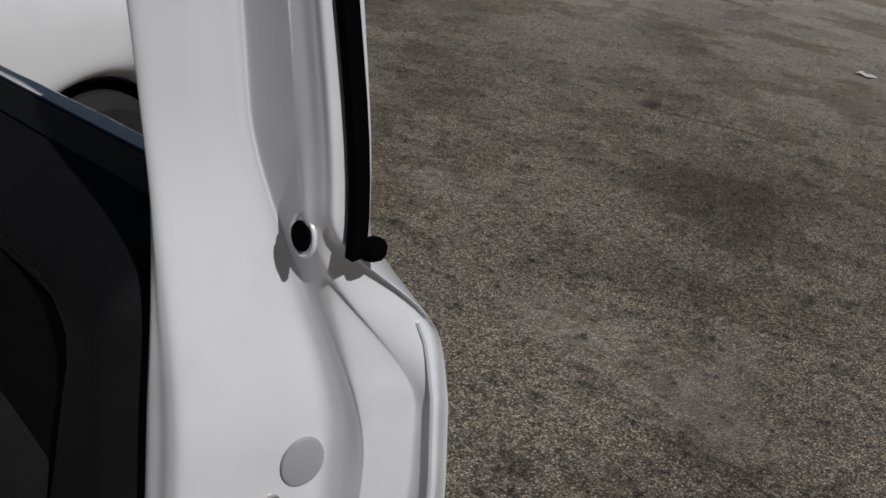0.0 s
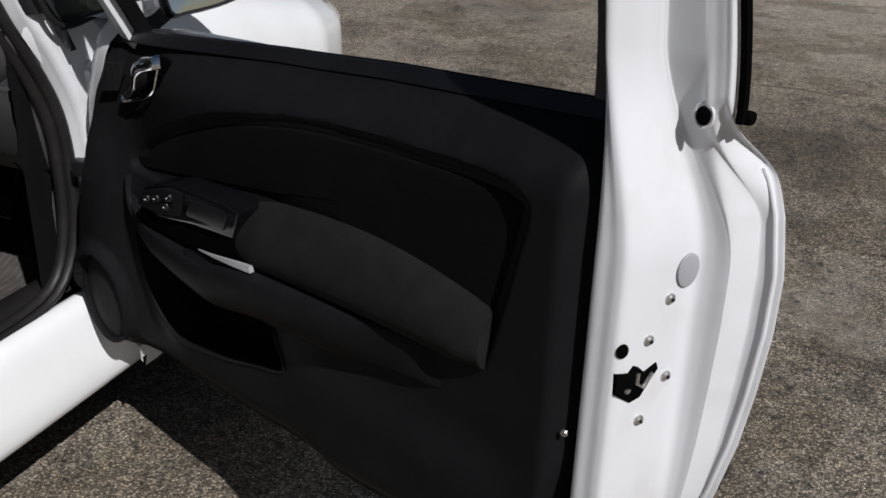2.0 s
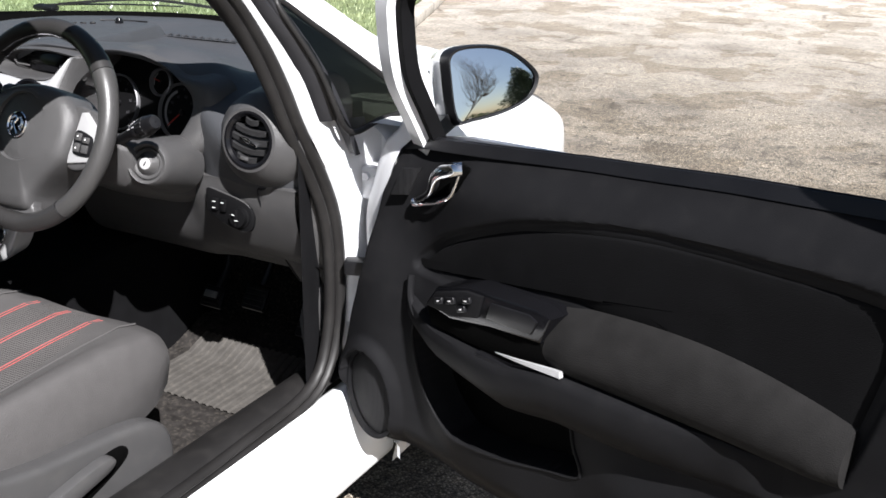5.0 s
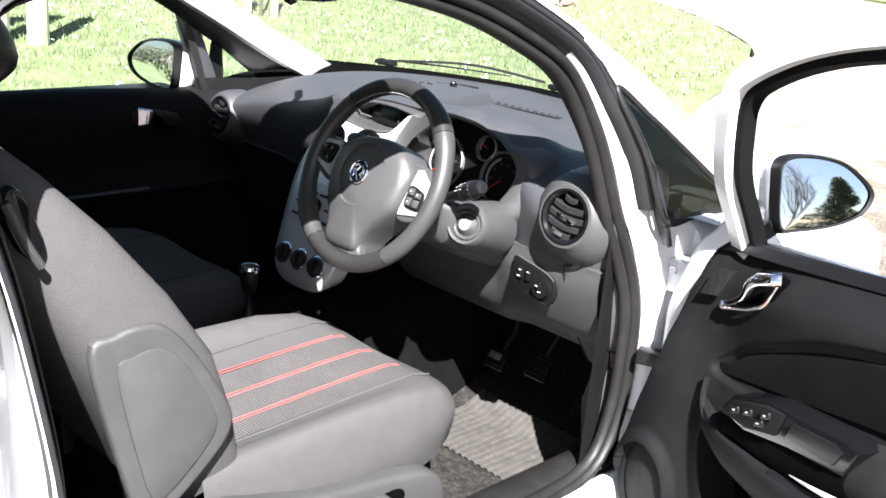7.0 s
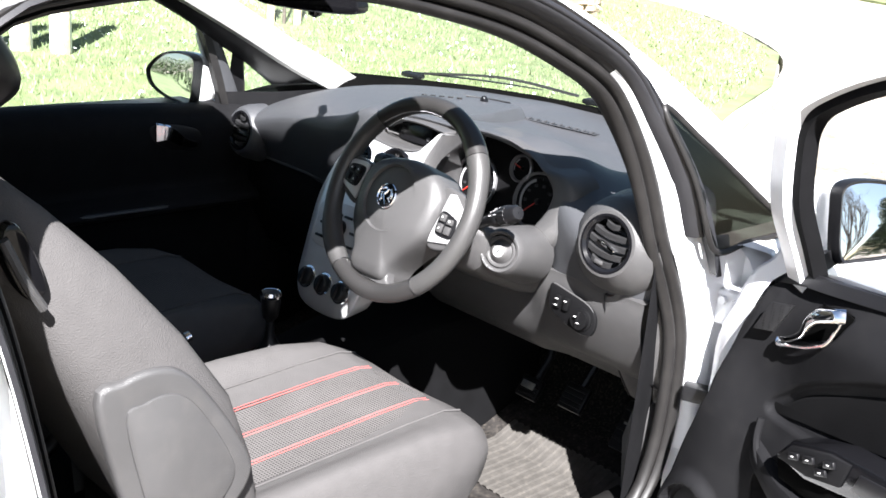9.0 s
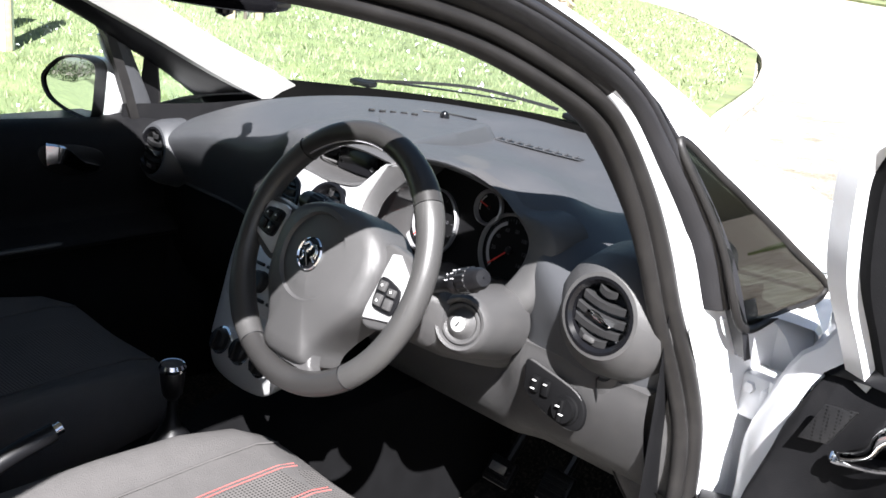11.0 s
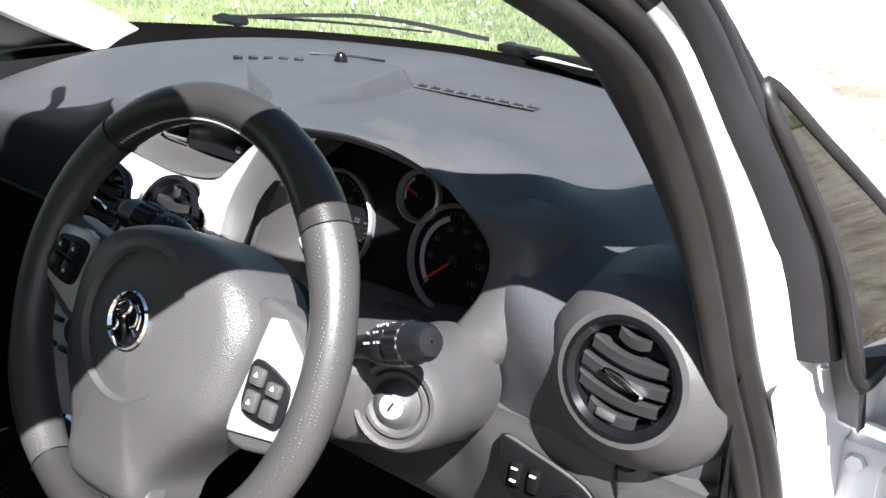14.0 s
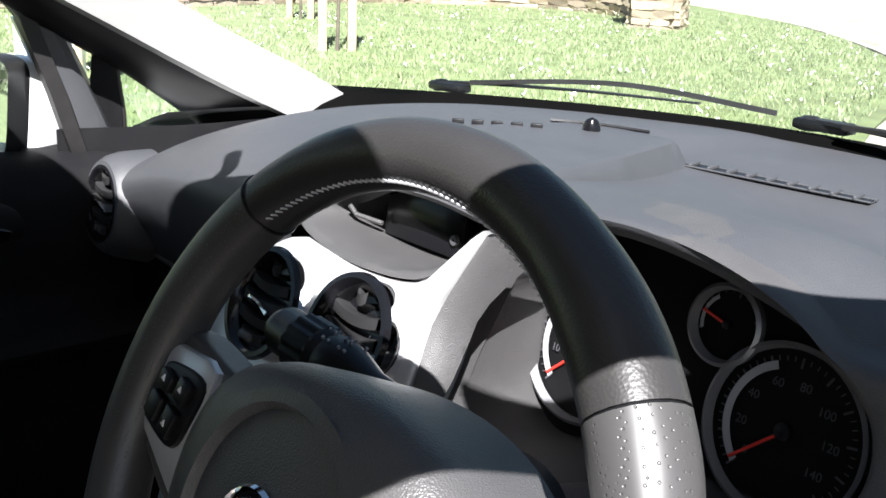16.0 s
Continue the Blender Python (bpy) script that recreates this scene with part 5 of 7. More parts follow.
lathe(bm, [(0.001, 0.002), (0.0035, 0.002), (0.005, 0)], 12, facing((1.108, 0.012, 0.655), (0.2, -1, 0)))
part("trim_screw", bm, STEEL, door)

# painted shell: closing face at the latch end, skin, sill of the window
SKIN = [(0.27, 1.06), (0.30, 1.105), (0.34, 1.135), (0.402, 1.168), (0.465, 1.196), (0.562, 1.230), (0.645, 1.248), (0.72, 1.258), (0.80, 1.265), (0.872, 1.265), (0.937, 1.254), (0.965, 1.244), (0.990, 1.231), (1.010, 1.218), (1.030, 1.206), (1.05, 1.202), (1.07, 1.205)]
# the same profile where the face runs on as the window upright: lit flank, step, shaded recess, outer lip
UPRIGHT = [(1.107, 0.060), (1.107, 0.036), (1.108, 0.026), (1.110, 0.021), (1.113, 0.019), (1.118, 0.022), (1.125, 0.0325), (1.132, 0.044), (1.1385, 0.0570), (1.1425, 0.0640), (1.1455, 0.0690), (1.151, 0.0718), (1.182, 0.0735), (1.194, 0.0745), (1.202, 0.0765), (1.211, 0.0775), (1.219, 0.081), (1.212, 0.11)]


def closing_row(z):
    """The latch end of the door at one height, from the trim round to the outer skin."""
    e = lerp(SKIN, z)
    base = min(1.117, e - 0.09) if z < 0.6 else 1.117
    bend = smooth(0.62, 0.30, z)
    shelf = base + 0.060 - 0.02 * bend
    wide = max(0.01, e - shelf - 0.017)
    inner = [(base - 0.006, 0.036), (base + 0.004, 0.019), (base + 0.012, 0.015), (base + 0.024, 0.0165), (base + 0.036, 0.017), (base + 0.045, 0.021), (shelf - 0.009, 0.034), (shelf - 0.001, 0.062),
             (shelf + 0.007, 0.092), (shelf + 0.012, 0.112), (shelf + 0.018 + 0.10 * wide, 0.1190), (shelf + 0.017 + 0.37 * wide, 0.1210), (shelf + 0.017 + 0.43 * wide, 0.124), (shelf + 0.017 + 0.60 * wide, 0.145), (shelf + 0.017 + 0.68 * wide, 0.151), (e - 0.006, 0.153), (e, 0.158), (e - 0.05, 0.172)]
    k0, k1 = smooth(0.88, 1.12, z), smooth(0.975, 1.07, z)
    up = smooth(1.04, 1.30, z)
    row = []
    for i, ((x, y), (p, r2)) in enumerate(zip(inner, UPRIGHT)):
        k = k0 if i < 13 else (smooth(0.92, 1.07, z) if i < 15 else k1)
        row.append((x + (p - x) * k - 0.014 * up * (i > 12), y + (r2 - y) * k - 0.026 * up, z))
    return row


bm = bmesh.new()
heights = np.r_[np.linspace(0.275, 0.88, 50), np.linspace(0.89, 1.11, 34), np.linspace(1.125, 1.30, 8)]
loft(bm, [[r[0]] + spline(r, 120)[1:] for r in (closing_row(z) for z in heights)])
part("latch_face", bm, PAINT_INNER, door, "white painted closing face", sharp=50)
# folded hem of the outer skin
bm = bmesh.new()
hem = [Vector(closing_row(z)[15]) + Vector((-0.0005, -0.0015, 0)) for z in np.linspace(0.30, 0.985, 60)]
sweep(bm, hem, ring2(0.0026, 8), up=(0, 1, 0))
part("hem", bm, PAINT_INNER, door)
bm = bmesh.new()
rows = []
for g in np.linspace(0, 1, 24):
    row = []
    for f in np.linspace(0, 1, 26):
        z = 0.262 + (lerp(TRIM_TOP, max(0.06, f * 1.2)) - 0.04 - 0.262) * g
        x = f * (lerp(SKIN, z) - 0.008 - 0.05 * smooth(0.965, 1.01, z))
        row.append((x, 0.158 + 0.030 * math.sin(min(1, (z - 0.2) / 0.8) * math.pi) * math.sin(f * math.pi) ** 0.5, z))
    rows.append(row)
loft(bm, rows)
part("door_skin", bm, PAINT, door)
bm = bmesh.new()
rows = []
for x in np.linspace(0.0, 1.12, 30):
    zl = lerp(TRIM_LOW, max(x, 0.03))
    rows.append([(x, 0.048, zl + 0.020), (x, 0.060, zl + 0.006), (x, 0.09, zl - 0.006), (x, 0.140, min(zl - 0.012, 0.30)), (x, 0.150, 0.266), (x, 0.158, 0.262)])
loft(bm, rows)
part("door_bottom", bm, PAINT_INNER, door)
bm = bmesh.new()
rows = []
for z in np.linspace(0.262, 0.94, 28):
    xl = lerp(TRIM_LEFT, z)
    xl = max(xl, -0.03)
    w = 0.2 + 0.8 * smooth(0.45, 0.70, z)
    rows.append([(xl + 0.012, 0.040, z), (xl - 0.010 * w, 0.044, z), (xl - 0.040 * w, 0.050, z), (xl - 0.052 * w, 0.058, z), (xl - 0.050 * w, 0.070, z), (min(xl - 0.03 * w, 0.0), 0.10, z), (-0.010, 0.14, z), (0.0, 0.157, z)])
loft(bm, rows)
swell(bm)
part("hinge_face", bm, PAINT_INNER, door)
# window channel along the waist
bm = bmesh.new()
rows = []
for x in np.linspace(0.03, 1.12, 40):
    t = lerp(TRIM_TOP, x)
    d = 0.047 * (1 - smooth(0.15, 0.55, x))
    rows.append([(x, 0.062 - d, t - 0.020), (x, 0.072 - d, t - 0.002), (x, 0.078 - d, t + 0.000), (x, 0.084, t - 0.008), (x, 0.086, t - 0.03)])
loft(bm, rows)
part("waist_seal", bm, BLACK, door)
bm = bmesh.new()
rows = []
for x in np.linspace(0.03, 1.14, 40):
    t = lerp(TRIM_TOP, x)
    rows.append([(x, 0.094, t - 0.035), (x, 0.096, t - 0.014), (x, 0.112, t - 0.012), (x, 0.150, t - 0.035), (x, 0.166, t - 0.06)])
loft(bm, rows)
part("outer_waist", bm, PAINT, door)

# window frame: front upright, rail and rear upright in one run
FRAME = [(0.115, 0.085, 0.830), (0.135, 0.050, 0.900), (0.142, 0.012, 0.970), (0.146, -0.030, 1.050), (0.146, -0.042, 1.130), (0.152, -0.045, 1.178), (0.185, -0.045, 1.218), (0.29, -0.040, 1.272), (0.42, -0.026, 1.310), (0.60, -0.006, 1.338), (0.78, 0.014, 1.350), (0.95, 0.028, 1.350), (1.08, 0.036, 1.325), (1.135, 0.042, 1.27)]
bm = bmesh.new()
sweep(bm, spline(FRAME, 60), [(-0.018, -0.018), (0.016, -0.020), (0.022, -0.006), (0.019, 0.016), (0.0, 0.022), (-0.019, 0.013)], up=(0, 1, 0))
part("window_frame", bm, PAINT_INNER, door, "white window frame")
bm = bmesh.new()
cin = Vector((0.55, 0.05, 1.10))
run = spline(FRAME[:13], 56)
sweep(bm, [p + (cin - p).normalized() * 0.027 for p in run], [(-0.012, -0.012), (0.012, -0.012), (0.012, 0.012), (-0.012, 0.012)], up=(0, 1, 0))
part("glass_channel", bm, INSERT, door)
bm = bmesh.new()
sweep(bm, [(1.225 - 0.014 * smooth(0, 1, f), 0.090 - 0.03 * smooth(0, 1, f), 1.045 + 0.26 * f) for f in np.linspace(0, 1, 12)], [(-0.004, -0.005), (0.003, -0.005), (0.004, 0.005), (-0.003, 0.006)], up=(0, 1, 0))
box(bm, (1.226, 0.102, 1.048), (0.014, 0.016, 0.014), 0.005)
part("frame_seal", bm, HOLE, door)
bm = bmesh.new()
sweep(bm, [(1.098, 0.044 - 0.028 * smooth(0, 1, f), 1.050 + 0.26 * f) for f in np.linspace(0, 1, 10)], [(-0.009, -0.012), (0.007, -0.012), (0.007, 0.012), (-0.009, 0.012)], up=(0, 1, 0))
part("glass_channel_rear", bm, RUBBER, door)

# fittings on the closing face
OUT = (1, -0.32, 0)


def disc(name, x, y, z, r, mat, nor=OUT, dome=0.002, sy=1.0, label=""):
    bm = bmesh.new()
    prism(bm, [(r * math.cos(a), r * sy * math.sin(a)) for a in np.linspace(0, math.tau, 24, endpoint=False)], 0.0025 if dome else 0.0015, facing((x, y, z), nor), 0.001, 2, dome)
    return part(name, bm, mat, door, label)


def on_face(y, z):
    """Place and slope on the closing face at this distance from the trim."""
    row = spline(closing_row(z), 120)
    i = min((k for k in range(30, 80)), key=lambda k: abs(row[k].y - y))
    t = (row[i + 1] - row[i - 1]).normalized()
    return row[i], Vector((t.y, -t.x, 0))


def fitting(name, y, z, r, mat, dome=0.002, sy=1.0, label="", lift=0.0005):
    p, n = on_face(y, z)
    q = p + n * lift
    return disc(name, q.x, q.y, q.z, r, mat, tuple(n), dome, sy, label=label), q, n


fitting("plug", 0.100, 0.868, 0.016, PLUG, 0.0015, 1.25, "grey oval blanking plug")
hole = closing_row(1.047)
hy = lerp([(p[0], p[1]) for p in hole[10:14]], 1.192)
disc("top_hole", 1.192, hy - 0.0045, 1.047, 0.0080, HOLE, (0.12, -1, 0.0), 0.0, 1.25)
bm = bmesh.new()
sweep(bm, [(1.192 + 0.0108 * math.cos(a), hy - 0.003, 1.047 + 0.0130 * math.sin(a)) for a in np.linspace(0, math.tau, 28, endpoint=False)], ring2(0.0016, 8), True, (0, 1, 0))
part("hole_rim", bm, PAINT_INNER, door)
fitting("latch_hole", 0.026, 0.786, 0.0075, HOLE, 0.0, 1.2)
for y, z in ((0.056, 0.792), (0.088, 0.738), (0.056, 0.688), (0.080, 0.838)):
    s, q, n = fitting("latch_screw", y, z, 0.0062, STEEL, 0.002)
    bm = bmesh.new()
    lathe(bm, [(0.001, 0.0055), (0.0024, 0.0055), (0.0026, 0.003)], 6, facing(q, n))
    part("screw_socket", bm, BLACK, s)
bm = bmesh.new()
q, n = on_face(0.044, 0.742)
LM = facing(q - n * 0.0035, n)
prism(bm, [(-0.027, 0.016), (-0.010, 0.014), (-0.004, 0.022), (0.004, 0.018), (0.012, 0.010), (0.028, 0.018), (0.031, 0.010), (0.010, -0.022), (-0.004, -0.026), (-0.026, -0.010)], 0.006, LM, 0.002)
latch = part("latch", bm, HOLE, door, "dark door latch opening")
bm = bmesh.new()
sweep(bm, [LM @ Vector(p) for p in ((0.002, 0.012, 0.007), (0.001, 0.000, 0.008), (0.010, -0.008, 0.008), (0.022, 0.008, 0.007))], ring2(0.0026, 8))
box(bm, LM @ Vector((-0.010, -0.008, 0.006)), (0.006, 0.008, 0.005), 0.002)
part("latch_claw", bm, STEEL, latch)

MIRROR_POSE = DOOR.inverted() @ facing((0.985, 0.100, 1.003), (0.83, -0.556, 0.215))
wing_mirror(door, MIRROR_POSE, 1, "white door mirror in a black frame, reflecting sky and trees")
# ---------- dashboard ----------
# upper pad: sections across the car, each from the windscreen back over the brow and down the face: (y, z)
PAD_SECTIONS = [
    (-0.690, [(0.26, 0.89), (0.2, 0.886), (0.12, 0.872), (0.05, 0.858), (0, 0.848), (-0.03, 0.835), (-0.035, 0.812), (-0.03, 0.79)]),
    (-0.600, [(0.32, 0.942), (0.24, 0.940), (0.14, 0.934), (0.05, 0.920), (-0.005, 0.906), (-0.058, 0.882), (-0.066, 0.848), (-0.030, 0.780)]),
    (-0.400, [(0.47, 0.962), (0.34, 0.977), (0.20, 0.985), (0.09, 0.981), (0.00, 0.966), (-0.070, 0.938), (-0.086, 0.900), (-0.035, 0.780)]),
    (-0.200, [(0.56, 0.965), (0.36, 0.984), (0.22, 0.995), (0.10, 0.996), (0.01, 0.987), (-0.070, 0.966), (-0.100, 0.925), (-0.060, 0.785)]),
    (-0.100, [(0.58, 0.966), (0.40, 0.984), (0.27, 0.996), (0.15, 1.003), (0.02, 1.007), (-0.065, 1.004), (-0.095, 0.990), (-0.100, 0.950)]),
    (-0.030, [(0.585, 0.966), (0.38, 0.969), (0.30, 0.972), (0.20, 0.981), (0.05, 0.995), (-0.05, 1.002), (-0.085, 0.998), (-0.08, 0.97)]),
    (0.050, [(0.59, 0.966), (0.36, 0.966), (0.295, 0.964), (0.19, 0.976), (0.05, 0.998), (-0.05, 1.012), (-0.085, 1.012), (-0.08, 1)]),
    (0.160, [(0.57, 0.966), (0.36, 0.966), (0.283, 0.956), (0.18, 0.973), (0.03, 1.0075), (-0.04, 1.014), (-0.072, 1.01), (-0.066, 1)]),
    (0.260, [(0.54, 0.965), (0.34, 0.965), (0.263, 0.954), (0.16, 0.974), (0.035, 1.0125), (-0.03, 1.016), (-0.066, 1.016), (-0.06, 1.004)]),
    (0.340, [(0.51, 0.964), (0.31, 0.964), (0.236, 0.953), (0.14, 0.974), (0.042, 1.01), (-0.02, 1.01), (-0.06, 1.004), (-0.056, 0.992)]),
    (0.410, [(0.46, 0.962), (0.27, 0.962), (0.193, 0.952), (0.115, 0.967), (0.035, 0.995), (-0.02, 0.99), (-0.05, 0.98), (-0.052, 0.966)]),
    (0.440, [(0.44, 0.961), (0.26, 0.961), (0.178, 0.952), (0.105, 0.962), (0.03, 0.983), (-0.03, 0.974), (-0.06, 0.955), (-0.062, 0.93)]),
    (0.475, [(0.42, 0.960), (0.29, 0.961), (0.160, 0.959), (0.10, 0.962), (0.02, 0.969), (-0.04, 0.956), (-0.092, 0.918), (-0.088, 0.80)]),
    (0.540, [(0.37, 0.957), (0.26, 0.960), (0.120, 0.956), (0.07, 0.954), (0.00, 0.950), (-0.06, 0.936), (-0.120, 0.890), (-0.088, 0.785)]),
    (0.620, [(0.31, 0.954), (0.22, 0.958), (0.090, 0.958), (0.04, 0.957), (-0.01, 0.952), (-0.06, 0.938), (-0.122, 0.888), (-0.088, 0.785)]),
    (0.690, [(0.25, 0.946), (0.17, 0.952), (0.080, 0.956), (0.04, 0.954), (0.00, 0.948), (-0.05, 0.932), (-0.075, 0.885), (-0.070, 0.79)]),
]
rows = [[Vector((x, y, z)) for y, z in [tuple(q)[:2] for q in spline([(a, b, 0) for a, b in sec], 34)]] for x, sec in PAD_SECTIONS]
cols = [spline([r[j] for r in rows], 90) for j in range(34)]
bm = bmesh.new()
loft(bm, cols)
dash = part("dashboard", bm, DASH, car, "dark grey grained dashboard, sunlit on top", sharp=60)

# raised centre platform whose edge falls to the instrument hood, demister grille, slots and sensor
PLAT = [(-0.10, [(0.42, 0.982), (0.31, 0.994), (0.15, 1.003), (0.02, 1.008), (-0.065, 1.005)]), (0.13, [(0.42, 0.980), (0.31, 0.9925), (0.15, 1.001), (0.02, 1.012), (-0.065, 1.016)])]


def platform_z(x, y):
    a, b = (lerp(sorted(q), y) for x0, q in PLAT)
    return a + (b - a) * (x + 0.10) / 0.23


bm = bmesh.new()
rows = []
for f in np.linspace(0, 1, 26):
    y = -0.045 + 0.352 * f
    xr = 0.126 - 0.134 * f
    drop = 0.006 + 0.019 * f
    xl = 0.095 - 0.225 * smooth(0.0, 0.55, f)
    xs = np.linspace(xl, xr, 12)
    row = [(xl - 0.02, y, platform_z(xl, y) - 0.012)] + [(x, y, platform_z(x, y) + 0.0012) for x in xs]
    row += [(xr + 0.003 + 0.003 * f, y - 0.004 * f, platform_z(xr, y) - 0.001), (xr + 0.006 + 0.012 * f, y - 0.014 * f, platform_z(xr, y) - drop * 0.7), (xr + 0.008 + 0.018 * f, y - 0.020 * f, platform_z(xr, y) - drop - 0.006)]
    rows.append(row)
rows.append([(p[0], p[1] + 0.010, p[2] - 0.006) for p in rows[-1]])
rows.append([(p[0], p[1] + 0.018, p[2] - 0.022) for p in rows[-1]])
loft(bm, rows)
part("dash_platform", bm, DASH, dash, sharp=30)
bm = bmesh.new()
G0, G1 = Vector((0.000, 0.330, 0.9675)), Vector((0.205, 0.345, 0.9675))
d = G1 - G0
side = Vector((-d.y, d.x, 0)).normalized()
loft(bm, [[G0 + side * 0.010, G1 + side * 0.006], [G0 - side * 0.010, G1 - side * 0.008]])
gr = part("demister_vent", bm, BLACK, dash, "long slotted demister vent")
for k in range(9):
    bm = bmesh.new()
    p = G0.lerp(G1, (k + 0.3) / 9)
    box(bm, p + Vector((0, 0, 0.0015)), (0.0035, 0.022, 0.004), 0.001, Matrix.Rotation(0.12, 4, "Z"))
    part("slat", bm, DASH, gr)
bm = bmesh.new()
sweep(bm, [G0 + side * 0.011, G1 + side * 0.007, G1 - side * 0.009, G0 - side * 0.011], ring2(0.0012, 6), True)
part("vent_edge", bm, DASH, gr)
for k in range(5):
    bm = bmesh.new()
    box(bm, (-0.172 + 0.017 * k, 0.148 + 0.013 * k, 1.0025 + 0.0002 * k), (0.013, 0.0045, 0.005), 0.001, Matrix.Rotation(0.75, 4, "Z"))
    part("heater_slot", bm, BLACK, dash)
bm = bmesh.new()
lathe(bm, [(0.010, -0.004), (0.0095, 0.004), (0.006, 0.010), (0.001, 0.012)], 18, Matrix.Translation((-0.076, 0.255, 1.000)))
part("sun_sensor", bm, GLOSSBLACK, dash, "small black domed sensor")
bm = bmesh.new()
sweep(bm, [(-0.145, 0.262, 0.9985), (-0.10, 0.30, 0.997), (-0.048, 0.318, 0.9955)], ring2(0.002, 5))
part("dash_seam", bm, BLACK, dash)

# lower passenger side, glovebox
bm = bmesh.new()
rows = []
for x in np.linspace(-0.68, -0.045, 22):
    k = 0.03 * math.sin((x + 0.68) / 0.61 * math.pi)
    k = 0.5 * k
    rows.append([(x, 0.04 - k, 0.79), (x, -0.010 - k, 0.780), (x, -0.016 - k, 0.770), (x, -0.010 - k, 0.70), (x, 0.01 - k, 0.60), (x, 0.05, 0.52), (x, 0.25, 0.48)])
loft(bm, rows)
part("glovebox", bm, TRIM, car, "dark glovebox lid")
bm = bmesh.new()
sweep(bm, spline([(-0.66, -0.030, 0.782), (-0.5, -0.036, 0.783), (-0.35, -0.042, 0.785), (-0.19, -0.064, 0.790)], 20), ring2(0.003, 6))
part("dash_strip", bm, GREYTRIM, dash)


def air_vent(c, nor, r, mat_ring, label, ring_w=0.018, depth=0.05, roll=0.0, skirt=0.012, well=0.034):
    """A round outlet: ring, well, curved slats, thumb tab and wheel."""
    m = facing(c, nor) @ Matrix.Rotation(roll, 4, "Z")
    bm = bmesh.new()
    lathe(bm, [(r + ring_w + skirt, -depth), (r + ring_w + skirt * 0.5, -0.022 if skirt else -0.010), (r + ring_w, -0.006), (r + ring_w * 0.6, 0.003), (r + 0.004, 0.004), (r, -0.002)], 48)
    v = part("air_vent", bm, mat_ring, dash, label, m)
    bm = bmesh.new()
    lathe(bm, [(r + 0.0065, 0.000), (r + 0.005, 0.0048), (r + 0.001, 0.0050), (r - 0.004, 0.001), (r - 0.006, -0.35 * well), (r - 0.007, -0.88 * well), (0.001, -well)], 44)
    part("vent_well", bm, GLOSSBLACK, v)
    for k in range(5):
        y = (k - 2) * r * 0.36 + 0.002
        w = math.sqrt(max(0.0, (r - 0.0085) ** 2 - y * y))
        bm = bmesh.new()
        rows = []
        for f in np.linspace(-1, 1, 9):
            bow = -0.10 * r * (1 - f * f)
            rows.append([(f * w, y + bow + 0.105 * r, -0.018), (f * w, y + bow + 0.115 * r, -0.002), (f * w, y + bow + 0.08 * r, 0.002 * (1 - f * f)), (f * w, y + bow - 0.115 * r, -0.001), (f * w, y + bow - 0.14 * r, -0.016)])
        loft(bm, rows)
        part("slat", bm, SLAT, v)
    bm = bmesh.new()
    prism(bm, [tuple(q)[:2] for q in spline([(-0.40 * r, 0.07 * r, 0), (-0.2 * r, 0.10 * r, 0), (0.1 * r, 0.05 * r, 0), (0.46 * r, -0.10 * r, 0), (0.2 * r, -0.10 * r, 0), (-0.1 * r, -0.06 * r, 0)], 24, True)], 0.006, Matrix.Translation((0, -0.002, 0.0)), 0.0025)
    part("thumb_tab", bm, CHROME, v, "bright thumb tab")
    bm = bmesh.new()
    box(bm, (-0.004, -r * 0.74, 0.001), (0.018, 0.007, 0.006), 0.002)
    part("thumb_wheel", bm, GREYTRIM, v)
    return v


air_vent((0.619, -0.128, 0.898), (0.04, -0.97, 0.16), 0.0475, GREYTRIM, "round air vent in a grey ring at the dash end", depth=0.085, roll=-0.12, skirt=0.034)
air_vent((-0.608, -0.080, 0.846), (-0.02, -0.97, 0.16), 0.0455, DASH, "round air vent at the passenger end", depth=0.06)

# side demister
bm = bmesh.new()
SD = facing((0.640, -0.058, 0.953), (-0.34, -0.57, 0.74), (0, 0.3, 1))
SD_RIM = [tuple(SD.inverted() @ Vector(q))[:2] for q in ((0.613, -0.054, 0.943), (0.634, -0.030, 0.966), (0.646, -0.030, 0.969), (0.666, -0.075, 0.950), (0.660, -0.086, 0.938), (0.650, -0.080, 0.936))]
prism(bm, SD_RIM, 0.008, SD @ Matrix.Translation((0, 0, -0.004)), 0.003)
sd = part("side_demister", bm, DASH, dash)
bm = bmesh.new()
sc = sum((Vector((*q, 0)) for q in SD_RIM), Vector()) / len(SD_RIM)
prism(bm, [(sc.x + (q[0] - sc.x) * 0.74, sc.y + (q[1] - sc.y) * 0.74) for q in SD_RIM], 0.0012, SD @ Matrix.Translation((0, 0, 0.0038)))
part("vent_well", bm, HOLE, sd)
for k in range(3):
    bm = bmesh.new()
    a, b = Vector((*SD_RIM[0], 0)).lerp(Vector((*SD_RIM[1], 0)), 0.30 + 0.28 * k), Vector((*SD_RIM[4], 0)).lerp(Vector((*SD_RIM[3], 0)), 0.1 + 0.42 * k)
    a, b = a.lerp(b, 0.14), b.lerp(a, 0.14)
    tube(bm, [SD @ (a + Vector((0, 0, 0.005))), SD @ (b + Vector((0, 0, 0.005)))], 0.0010, 5)
    part("slat", bm, DASH, sd)

# instrument binnacle
LIP = [(0.165, 0.985), (0.190, 1.004), (0.245, 1.012), (0.316, 1.008), (0.382, 0.990), (0.425, 0.958), (0.443, 0.925), (0.438, 0.890), (0.408, 0.850), (0.350, 0.834), (0.278, 0.829), (0.20, 0.832), (0.160, 0.848), (0.152, 0.89), (0.155, 0.945)]
